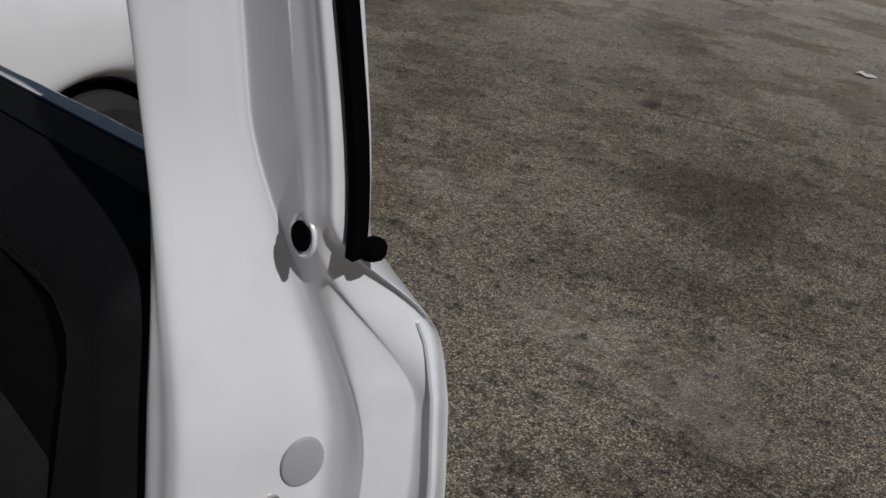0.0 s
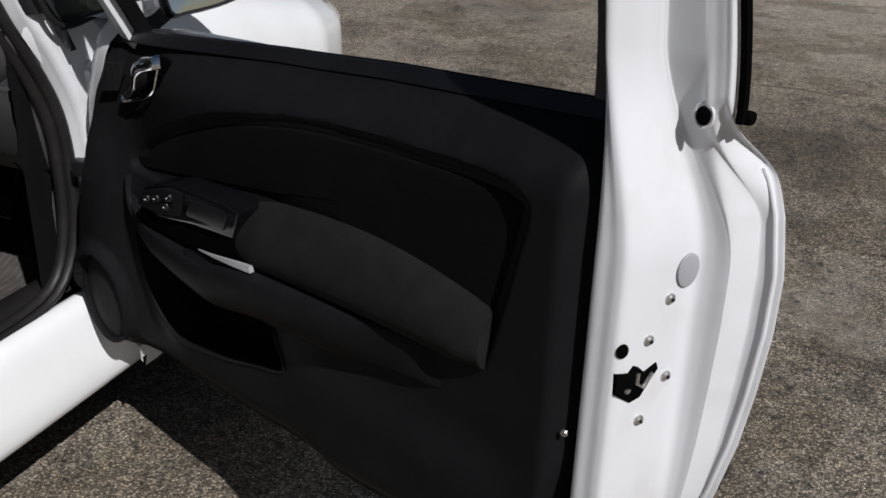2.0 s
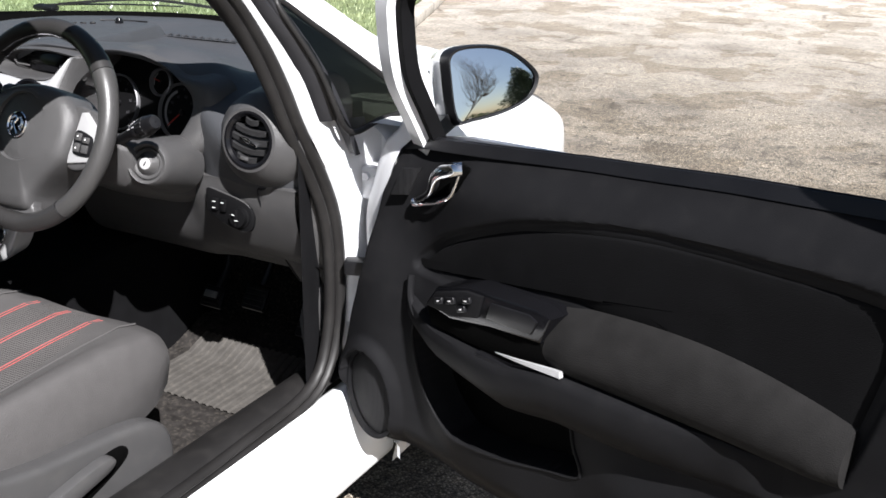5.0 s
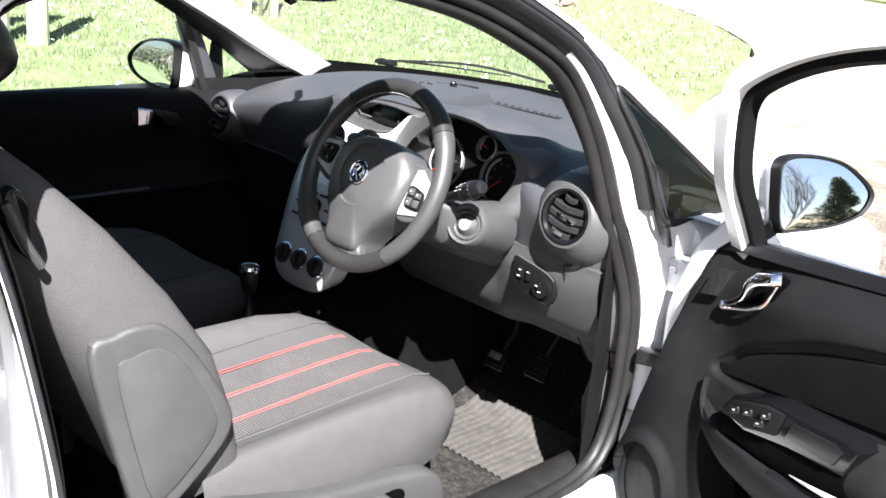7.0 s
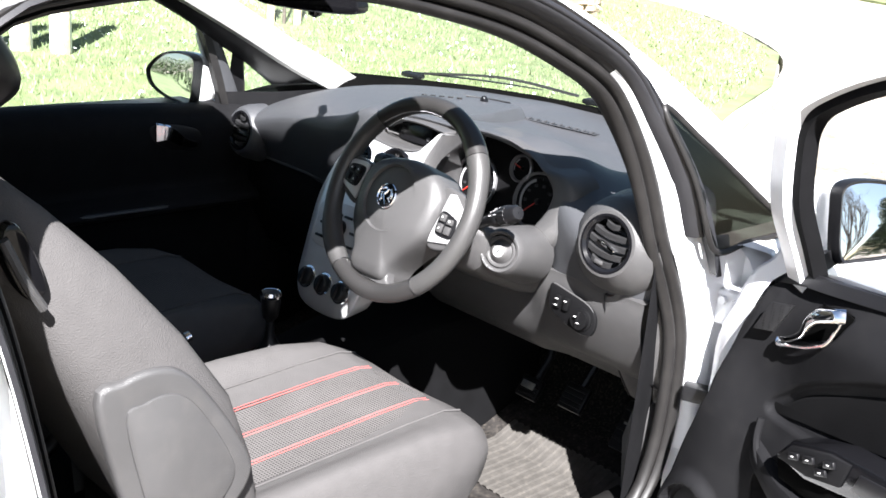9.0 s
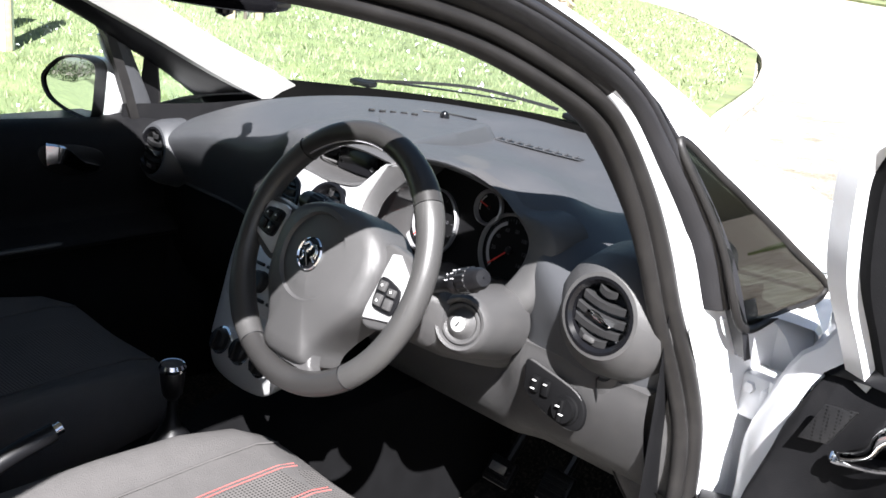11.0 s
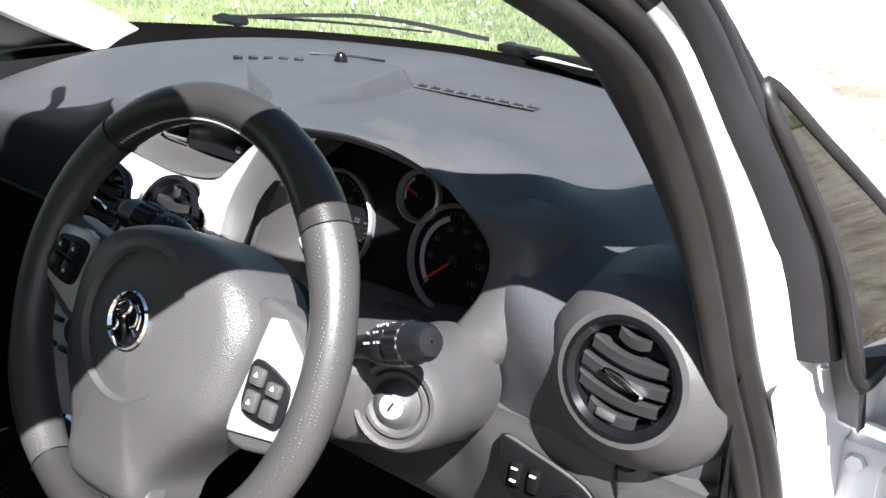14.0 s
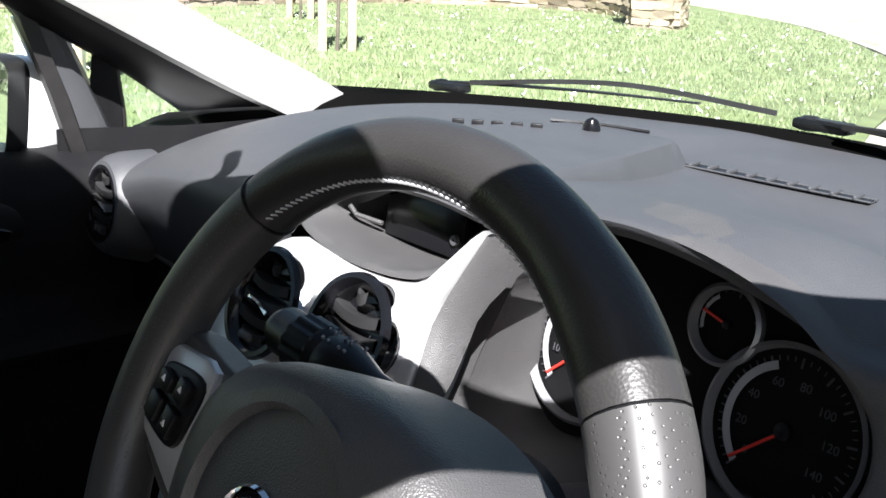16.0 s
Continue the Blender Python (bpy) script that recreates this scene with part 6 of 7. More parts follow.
lip = [tuple(q)[:2] for q in spline([(a, b, 0) for a, b in LIP], 96, True)]
cx, cz = 0.285, 0.915


def lip_ring(width):
    """The hood's rim moved outward by a width that differs from side to side."""
    out = []
    n = len(lip)
    for i, (x, z) in enumerate(lip):
        t = Vector((lip[(i + 1) % n][0] - lip[i - 1][0], lip[(i + 1) % n][1] - lip[i - 1][1])).normalized()
        o = Vector((t.y, -t.x))
        if o.dot(Vector((x - cx, z - cz))) < 0:
            o = -o
        w = width(x, z)
        out.append((x + o.x * w, z + o.y * w))
    return out


def lip_y(x, z):
    return -0.070 - 0.045 * smooth(0.96, 0.85, z) + 0.010 * smooth(0.97, 1.02, z) - 0.055 * smooth(0.23, 0.15, x) * smooth(1.0, 0.94, z)


def rim_width(x, z):
    """Broad and rounded at the right and below, thin at the top."""
    return 0.004 + 0.050 * smooth(0.36, 0.44, x) * smooth(0.985, 0.93, z) + 0.028 * smooth(0.87, 0.83, z)


def flare(x, z):
    return -0.010 + 0.040 * smooth(0.24, 0.16, x) * smooth(0.985, 0.93, z)


bm = bmesh.new()
rows = []
for k, dy in ((1.25, 0.060), (1.10, 0.026), (1.0, 0.008), (0.9, 0.000), (0.5, -0.005), (0.12, -0.003), (0.0, 0.004)):
    rows.append([(q[0], lip_y(*p) + dy, q[1]) for p, q in zip(lip, lip_ring(lambda x, z: k * rim_width(x, z)))])
for f in (0.06, 0.35, 0.7, 1.0):
    rows.append([(q[0], (lip_y(*p) + 0.004) * (1 - f) + 0.034 * f, q[1]) for p, q in zip(lip, lip_ring(lambda x, z: f * flare(x, z) - 0.002))])
loft(bm, rows, closed=True)
bin_ = part("instrument_binnacle", bm, GREYTRIM, car, "hooded instrument binnacle", sharp=60)
board = lip_ring(lambda x, z: 0.95 * flare(x, z) - 0.001)
DIAL = facing((cx, 0.0, cz), (0, -0.97, 0.24))
bm = bmesh.new()
prism(bm, [(x - cx, (z - cz) * 1.03) for x, z in board], 0.004, DIAL)
part("dial_board", bm, DIALFACE, bin_)


def text_mesh(word, size):
    c = bpy.data.curves.new("t", "FONT")
    c.body, c.size, c.align_x, c.align_y, c.extrude = word, size, "CENTER", "CENTER", 0.0002
    o = bpy.data.objects.new("t", c)
    me = bpy.data.meshes.new_from_object(o)
    bpy.data.objects.remove(o)
    g = bmesh.new()
    g.from_mesh(me)
    bpy.data.meshes.remove(me)
    return g


def dial(x, z, r, words, needle, start, stop, name):
    m = DIAL @ Matrix.Translation((x - cx, (z - cz) / 0.97, 0.006))
    bm = bmesh.new()
    lathe(bm, [(r, -0.004), (r + 0.0015, 0.006), (r - 0.0012, 0.008), (r - 0.0035, 0.0)], 56)
    g = part(name, bm, DIALRING, bin_, "dial in a bright ring", m)
    bm = bmesh.new()
    n = 41 if r > 0.04 else 13
    for i in range(n):
        a = radians(start + (stop - start) * i / (n - 1))
        long = 0.12 if i % 4 == 0 else 0.06
        box(bm, (r * (0.86 - long / 2) * math.cos(a), r * (0.86 - long / 2) * math.sin(a), 0.0002), (r * long, 0.0008 if i % 4 else 0.0016, 0.0004), 0, Matrix.Rotation(a, 4, "Z"))
    for w, a in words:
        join(bm, text_mesh(w, r * 0.15), Matrix.Translation((r * 0.56 * math.cos(radians(a)), r * 0.56 * math.sin(radians(a)), 0.0004)))
    tagged(part("scale_print", bm, DIALGREY, g), kind="stuff")
    bm = bmesh.new()
    rows = []
    for a in np.linspace(radians(start), radians(start - 0.42 * abs(stop - start)), 24):
        rows.append([(r * k * math.cos(a), r * k * math.sin(a), 0.0006) for k in (0.70, 0.80)])
    loft(bm, rows)
    part("scale", bm, DIALSCALE, g)
    bm = bmesh.new()
    a = radians(needle)
    sweep(bm, [(-0.1 * r * math.cos(a), -0.1 * r * math.sin(a), 0.002), (0.78 * r * math.cos(a), 0.78 * r * math.sin(a), 0.002)], [(-0.0012, -0.0006), (0.0012, -0.0006), (0.0008, 0.0006), (-0.0008, 0.0006)])
    part("needle", bm, RED, g)
    bm = bmesh.new()
    lathe(bm, [(0.0001, 0.005), (r * 0.10, 0.004), (r * 0.11, 0)], 20)
    part("needle_cap", bm, BLACK, g)


dial(0.353, 0.890, 0.0575, [("0", 222), ("20", 186), ("40", 150), ("60", 114), ("80", 78), ("100", 40), ("120", 2), ("140", -36)], 222, 226, -46, "speedometer")
dial(0.180, 0.890, 0.0575, [("10", 196), ("20", 150), ("30", 104), ("40", 58), ("50", 12), ("60", -34)], 222, 226, -46, "rev_counter")
dial(0.293, 0.942, 0.0275, [], 165, 200, 20, "fuel_gauge")

# lit cheek between the binnacle and the centre
bm = bmesh.new()
rows = []
for f in np.linspace(0, 1, 16):
    z = 1.000 - 0.19 * f
    xf = lerp([(0.80, 0.150), (0.85, 0.157), (0.895, 0.165), (0.935, 0.163), (0.965, 0.171), (1.0, 0.184)], z)
    yf = lerp([(0.58, -0.285), (0.66, -0.268), (0.80, -0.215), (0.88, -0.178), (0.95, -0.150), (1.0, -0.128)], z)
    yl = lip_y(0.153, z)
    rows.append([(xf - 0.004, yf + 0.03, z), (xf, yf + 0.004, z), (xf + 0.003, yf - 0.001, z), (xf + 0.006, yf + 0.002, z), (xf + 0.012, (yf + yl) / 2 - 0.004, z), (xf + 0.016, yl + 0.003, z)])
loft(bm, rows)
part("cheek_panel", bm, GREYTRIM, car, sharp=50)

# centre stack
def stack_y(z):
    return lerp([(0.58, -0.285), (0.66, -0.268), (0.80, -0.215), (0.88, -0.178), (0.95, -0.150), (1.0, -0.128)], z)


STACK = [(-0.095, 0.85), (-0.075, 0.915), (-0.03, 0.950), (0.012, 0.953), (0.07, 0.949), (0.127, 0.954), (0.162, 0.974), (0.184, 1.004), (0.172, 0.968), (0.163, 0.940), (0.165, 0.900), (0.158, 0.85), (0.146, 0.80), (0.135, 0.70), (0.120, 0.635), (0.09, 0.606), (0.02, 0.598), (-0.045, 0.606), (-0.072, 0.64), (-0.085, 0.72), (-0.095, 0.80)]
so = [tuple(q)[:2] for q in spline([(a, b, 0) for a, b in STACK], 80, True)]
scx, scz = 0.025, 0.79
bm = bmesh.new()
rows = []
for k, dy in ((0.96, 0.05), (0.995, 0.008), (1.0, 0.0), (0.975, -0.005), (0.80, -0.010), (0.5, -0.012), (0.2, -0.012), (0.02, -0.012)):
    row = []
    for x, z in so:
        px, pz = scx + (x - scx) * k, scz + (z - scz) * k
        row.append((px, stack_y(pz) + dy, pz))
    rows.append(row)
loft(bm, rows, closed=True, cap=True)
stack = part("centre_console", bm, SILVER, car, "silver centre console panel with round vents and dials", sharp=60)
NS = (0.0, -0.90, 0.42)


def stack_vent(x, z, r):
    v = air_vent((x, stack_y(z) - 0.026, z), NS, r, CHROME, "round centre air vent", 0.004, 0.026, skirt=0.0, well=0.014)
    return v


stack_vent(0.111, 0.919, 0.0395)
stack_vent(0.000, 0.911, 0.0395)
bm = bmesh.new()
prism(bm, [tuple(q)[:2] for q in spline([(-0.075, 0.045, 0), (0.075, 0.050, 0), (0.082, 0.0, 0), (0.070, -0.045, 0), (-0.068, -0.045, 0), (-0.08, 0.0, 0)], 34, True)], 0.008, facing((0.025, stack_y(0.775) - 0.012, 0.775), NS), 0.003)
radio = part("radio", bm, SILVER_DULL, stack, "silver radio panel with dark keys")
RM = facing((0.025, stack_y(0.775) - 0.012, 0.775), NS)
for i in range(4):
    for j in range(3):
        if 0 < i < 3 and j == 1:
            continue
        bm = bmesh.new()
        box(bm, RM @ Vector((-0.050 + 0.033 * i, -0.028 + 0.028 * j, 0.010)), (0.022, 0.006, 0.009), 0.002, RM.to_3x3().to_4x4())
        part("radio_key", bm, BLACK, radio)
bm = bmesh.new()
lathe(bm, [(0.019, 0.006), (0.018, 0.020), (0.015, 0.023), (0.001, 0.023)], 24, RM)
part("radio_knob", bm, BLACK, radio)
for x in (-0.026, 0.030, 0.088):
    m = facing((x, stack_y(0.664) - 0.013, 0.664), NS)
    bm = bmesh.new()
    lathe(bm, [(0.0245, 0.0), (0.0245, 0.005), (0.0205, 0.006), (0.0200, 0.002)], 30)
    k = part("heater_dial", bm, CHROME, stack, "black heater dial in a bright ring", m)
    bm = bmesh.new()
    lathe(bm, [(0.020, 0.001), (0.0195, 0.014), (0.016, 0.017), (0.001, 0.016)], 26)
    box(bm, (0, 0, 0.019), (0.007, 0.032, 0.008), 0.002)
    part("dial_knob", bm, BLACK, k)

# display pod above the stack: a framed recess
POD = [tuple(q)[:2] for q in spline([(a, b, 0) for a, b in ((-0.036, 0.970), (-0.02, 0.961), (0.02, 0.955), (0.07, 0.953), (0.125, 0.958), (0.155, 0.974), (0.172, 0.996), (0.150, 1.000), (0.10, 1.003), (0.05, 1.002), (0.0, 0.997), (-0.03, 0.985))], 60, True)]
pcx, pcz = 0.066, 0.980
bm = bmesh.new()
rows = []
for kx, kz, dy in ((1.02, 1.10, 0.03), (1.06, 1.18, 0.004), (1.03, 1.08, -0.004), (0.97, 0.93, -0.002), (0.955, 0.89, 0.004), (0.95, 0.88, 0.03), (0.93, 0.86, 0.075), (0.5, 0.4, 0.078), (0.01, 0.01, 0.078)):
    rows.append([(pcx + (x - pcx) * kx, lerp([(0.945, -0.150), (1.02, -0.086)], z) + dy, pcz + (z - pcz) * kz - 0.12 * max(0.0, dy - 0.004) * (kx < 0.96)) for x, z in POD])
loft(bm, rows, closed=True)
pod = part("display_hood", bm, GREYTRIM, car, "grey hooded frame round the centre display", sharp=50)
bm = bmesh.new()
box(bm, (0.058, -0.073, 0.974), (0.100, 0.014, 0.044), 0.004, Matrix.Rotation(-0.15, 4, "X"))
part("display", bm, GLOSSBLACK, pod, "dark switched-off display")
bm = bmesh.new()
sweep(bm, [(x, y, z) for x, y, z in ((-0.018, -0.098, 0.974), (-0.014, -0.094, 0.966), (0.012, -0.086, 0.963))], ring2(0.0022, 6))
part("tray_edge", bm, GREYTRIM, pod)
bm = bmesh.new()
lathe(bm, [(0.001, 0.003), (0.004, 0.003), (0.0045, 0)], 12, facing((0.100, -0.081, 0.969), (0, -1, 0.1)))
part("display_key", bm, DIALGREY, pod)

# knee panel, fuse cover, light switches
bm = bmesh.new()
rows = []
for x in np.linspace(0.10, 0.690, 28):
    k = smooth(0.40, 0.46, x)
    top = 0.790 + 0.008 * k
    d = 0.02 * (1 - k)
    rows.append([(x, 0.02, top + 0.004), (x, -0.082 + d, top + 0.004), (x, -0.094 + d, top - 0.004), (x, -0.092 + d, 0.74), (x, -0.062, 0.66), (x, -0.02, 0.605 + 0.02 * k), (x, 0.05, 0.585), (x, 0.25, 0.60)])
loft(bm, [spline(r, 30) for r in rows])
knee = part("knee_panel", bm, GREYTRIM, car, "grey plastic panel below the dash", sharp=60)
bm = bmesh.new()
rows = []
for f in np.linspace(0, 1, 14):
    x = 0.609 + 0.103 * f
    top = 0.798 + max(0.0, x - 0.622) * 1.30
    back = 0.05 * f * f
    row = [(x, 0.0, top + 0.004), (x, -0.084 + back, top + 0.004), (x, -0.099 + back, top - 0.004)]
    for g in np.linspace(0.06, 1, 10):
        z = top - (top - 0.575) * g
        row.append((x + 0.012 * g * (1 - f), -0.099 + back + 0.105 * g ** 1.6 * (1 - 0.35 * f), z))
    rows.append(row)
loft(bm, rows)
fuse = part("fuse_cover", bm, GREYTRIM, car, sharp=50)
bm = bmesh.new()
sweep(bm, [Vector(q) + Vector((-0.001, -0.001, 0)) for q in rows[0][1:]], ring2(0.0016, 6))
part("seam", bm, BLACK, fuse)
bm = bmesh.new()
SW = facing((0.551, -0.104, 0.747), (0.02, -0.985, 0.17))
prism(bm, [tuple(q)[:2] for q in spline([(-0.062, 0.034, 0), (-0.03, 0.031, 0), (0.030, 0.018, 0), (0.052, -0.004, 0), (0.046, -0.034, 0), (0.005, -0.034, 0), (-0.05, -0.014, 0), (-0.060, 0.01, 0)], 36, True)], 0.007, SW, 0.003)
sw = part("light_switch_panel", bm, DIALFACE, knee, "black light switch panel")
bm = bmesh.new()
sweep(bm, [SW @ Vector((x * 0.94, y * 0.98, 0.004)) for x, y in [tuple(q)[:2] for q in spline([(-0.062, 0.034, 0), (-0.03, 0.031, 0), (0.030, 0.018, 0), (0.052, -0.004, 0), (0.046, -0.034, 0), (0.005, -0.034, 0), (-0.05, -0.014, 0), (-0.060, 0.01, 0)], 36, True)]], ring2(0.0018, 8), True)
part("panel_rim", bm, GREYTRIM, sw)
bm = bmesh.new()
lathe(bm, [(0.021, 0.006), (0.021, 0.010), (0.0185, 0.011), (0.018, 0.020), (0.001, 0.021)], 26, SW @ Matrix.Translation((0.024, -0.010, 0)))
box(bm, SW @ Vector((0.024, -0.010, 0.022)), (0.007, 0.032, 0.008), 0.002, SW.to_3x3().to_4x4())
part("light_switch", bm, DIALFACE, sw, "round light switch")
for x in (-0.036, -0.016):
    bm = bmesh.new()
    box(bm, SW @ Vector((x, 0.006, 0.009)), (0.013, 0.024, 0.009), 0.003, SW.to_3x3().to_4x4())
    part("dimmer", bm, DIALFACE, sw)
bm = bmesh.new()
for x, y in ((-0.036, 0.012), (-0.036, 0.0), (-0.016, 0.012), (0.020, -0.004), (0.028, -0.014)):
    box(bm, SW @ Vector((x, y, 0.0145 if x < 0 else 0.0265)), (0.006, 0.0012, 0.003), 0, SW.to_3x3().to_4x4())
tagged(part("switch_marks", bm, DIALINK, sw), kind="stuff")

# steering column, ignition, stalks
bm = bmesh.new()
rows = []
for y, w, hi, lo in ((-0.02, 0.10, 0.03, -0.09), (-0.10, 0.098, 0.035, -0.09), (-0.19, 0.092, 0.038, -0.080), (-0.245, 0.086, 0.035, -0.065), (-0.255, 0.07, 0.025, -0.05)):
    cz2 = 0.870 - (y + 0.255) * 0.30
    ring = []
    for a in np.linspace(0, math.tau, 28, endpoint=False):
        c, s = math.cos(a), math.sin(a)
        ring.append((0.360 + w * math.copysign(abs(c) ** 0.6, c), y, cz2 + (hi if s > 0 else -lo) * math.copysign(abs(s) ** 0.7, s)))
    rows.append(ring)
loft(bm, rows, closed=True, cap=True)
col = part("column_shroud", bm, GREYTRIM, car, "grey steering column shroud")
IG = facing((0.469, -0.236, 0.858), (0.30, -0.90, 0.28))
bm = bmesh.new()
lathe(bm, [(0.056, -0.13), (0.050, -0.06), (0.043, -0.016), (0.0395, -0.004), (0.036, 0.0), (0.032, -0.001), (0.030, -0.006)], 40, IG)
part("ignition_housing", bm, GREYTRIM, col)
bm = bmesh.new()
lathe(bm, [(0.0305, -0.008), (0.0275, -0.004), (0.0245, -0.004), (0.0215, -0.007), (0.0165, -0.001), (0.013, 0.004), (0.0105, 0.005)], 36, IG)
part("ignition_bowl", bm, GREYTRIM, col)
bm = bmesh.new()
lathe(bm, [(0.0110, 0.0045), (0.0098, 0.0058), (0.001, 0.0060)], 24, IG)
part("ignition_lock", bm, SILVER_DULL, col, "metal ignition lock with a key slot")
bm = bmesh.new()
box(bm, IG @ Vector((0, 0, 0.0062)), (0.0020, 0.009, 0.001), 0, IG.to_3x3().to_4x4() @ Matrix.Rotation(-0.5, 4, "Z"))
part("key_slot", bm, BLACK, col)


def stalk(root, tip, name):
    r, t = Vector(root), Vector(tip)
    bm = bmesh.new()
    prof = [(0.009, 0.0), (0.010, 0.35), (0.0155, 0.5), (0.0165, 0.62), (0.0150, 0.64), (0.0165, 0.66), (0.0165, 0.84), (0.0148, 0.86), (0.0148, 0.95), (0.011, 1.0), (0.001, 1.005)]
    L = (t - r).length
    lathe(bm, [(a, b * L) for a, b in prof], 22, facing(r, t - r, (0, 0, 1)))
    s = part(name, bm, BLACK, car, "black control stalk with white symbols")
    m = facing(r, t - r, (0, 0, 1))
    bm = bmesh.new()
    for k in range(6):
        z = L * (0.50 + 0.035 * k)
        for a in (radians(70), radians(100), radians(130), radians(160)):
            if (k * 7 + int(a * 9)) % 3:
                box(bm, m @ Vector((0.0164 * math.cos(a), 0.0164 * math.sin(a), z)), (0.002, 0.0016, 0.0012), 0, m.to_3x3().to_4x4() @ Matrix.Rotation(a, 4, "Z"))
    part("stalk_marks", bm, DIALSCALE, s)
    bm = bmesh.new()
    loft(bm, [[m @ Vector(((r2 + 0.0007 * math.cos(14 * a)) * math.cos(a), (r2 + 0.0007 * math.cos(14 * a)) * math.sin(a), L * f)) for a in np.linspace(0, math.tau, 84, endpoint=False)] for r2, f in ((0.0155, 0.675), (0.0172, 0.685), (0.0172, 0.825), (0.0155, 0.835))], closed=True)
    part("stalk_grip", bm, BLACK, s)


stalk((0.415, -0.245, 0.895), (0.532, -0.268, 0.950), "wiper_stalk")
stalk((0.310, -0.272, 0.950), (0.178, -0.282, 0.966), "indicator_stalk")

# pedals and footwell
for x, y, z, w, h, nm in ((0.285, 0.115, 0.425, 0.060, 0.050, "clutch_pedal"), (0.415, 0.110, 0.455, 0.062, 0.060, "brake_pedal"), (0.525, 0.16, 0.42, 0.045, 0.11, "accelerator_pedal")):
    bm = bmesh.new()
    box(bm, (x, y, z), (w, 0.014, h), 0.005, Matrix.Rotation(-0.6, 4, "X"))
    p = part(nm, bm, BLACK, car, "black ribbed rubber pedal")
    for k in range(4):
        bm = bmesh.new()
        box(bm, Vector((x, y, z)) + Matrix.Rotation(-0.6, 3, "X") @ Vector((0, -0.009, (k - 1.5) * h * 0.2)), (w * 0.8, 0.006, 0.004), 0.001, Matrix.Rotation(-0.6, 4, "X"))
        part("pedal_rib", bm, RUBBER, p)
    bm = bmesh.new()
    tube(bm, [(x, y + 0.008, z), (x, y + 0.06, z + 0.06), (x, y + 0.09, z + 0.22)], 0.009, 8)
    part("pedal_arm", bm, BLACK, p)

    if nm != "brake_pedal":
        bm = bmesh.new()
        k = 1.0 if nm == "clutch_pedal" else 0.3
        box(bm, Vector((x, y, z)) + Matrix.Rotation(-0.6, 3, "X") @ Vector((0, -0.013, 0.004)), (0.036 * k, 0.003, 0.016 * k), 0.001, Matrix.Rotation(-0.6, 4, "X"))
        part("pedal_plate", bm, STEEL, p, "worn bright metal plate")

# tunnel, gear lever, handbrake
bm = bmesh.new()
rows = []
for y, w, h in ((0.30, 0.14, 0.56), (0.0, 0.13, 0.56), (-0.25, 0.11, 0.53), (-0.40, 0.10, 0.50), (-0.60, 0.09, 0.46), (-1.0, 0.09, 0.42), (-1.2, 0.09, 0.40)):
    rows.append([(-w - 0.02, y, 0.25), (-w, y, h - 0.06), (-w + 0.03, y, h), (w - 0.03, y, h), (w, y, h - 0.06), (w + 0.02, y, 0.25)])
loft(bm, [spline(r, 20) for r in rows])
part("tunnel", bm, INSERT, car)
bm = bmesh.new()
lathe(bm, [(0.055, 0.50), (0.045, 0.53), (0.020, 0.57), (0.010, 0.59), (0.008, 0.62), (0.016, 0.63), (0.019, 0.65), (0.021, 0.672), (0.018, 0.682), (0.001, 0.684)], 26, Matrix.Translation((0.003, -0.394, -0.022)))
gl = part("gear_lever", bm, BLACK, car, "black gear lever with a bright-ringed knob")
bm = bmesh.new()
lathe(bm, [(0.0215, 0.650), (0.0225, 0.656), (0.0195, 0.662), (0.0175, 0.661)], 26, Matrix.Translation((0.003, -0.394, 0)))
part("knob_ring", bm, CHROME, gl)
bm = bmesh.new()
tube(bm, spline([(0.03, -0.90, 0.44), (0.025, -0.80, 0.53), (0.02, -0.68, 0.585), (0.02, -0.60, 0.610)], 16), 0.015, 12)
hb = part("handbrake", bm, BLACK, car, "black handbrake lever with a bright button")
bm = bmesh.new()
tube(bm, [(0.02, -0.602, 0.6095), (0.02, -0.588, 0.6145)], 0.010, 12)
part("brake_button", bm, CHROME, hb)
# ---------- steering wheel ----------
# local axes: x right, y up in the wheel's plane, z towards the driver
TILT = 0.409
WHEEL = Matrix.Translation((0.347, -0.367, 0.942)) @ Matrix(((1, 0, 0, 0), (0, math.sin(TILT), -math.cos(TILT), 0), (0, math.cos(TILT), math.sin(TILT), 0), (0, 0, 0, 1)))
RC = 0.170


def rim_arc(a0, a1, r=0.0165, n=40):
    bm = bmesh.new()
    rows = []
    for a in np.linspace(radians(a0), radians(a1), n):
        thumb = 0.0022 * (smooth(18, 34, math.degrees(a) % 180) * smooth(66, 44, math.degrees(a) % 180))
        rows.append([((RC + (r + thumb) * math.cos(b)) * math.cos(a), (RC + (r + thumb) * math.cos(b)) * math.sin(a), (r + thumb) * 1.04 * math.sin(b)) for b in np.linspace(0, math.tau, 18, endpoint=False)])
    loft(bm, rows, closed=True, cap=True)
    return bm


wheel = part("steering_wheel", rim_arc(38, 133), SMOOTH_LEATHER, car, "black leather-bound steering wheel with silver spoke inlays", WHEEL)
for a0, a1, mat in ((-50, 37.6, PERF), (133.4, 241, PERF), (241.4, 309.6, SMOOTH_LEATHER)):
    part("rim_section", rim_arc(a0, a1), mat, wheel)
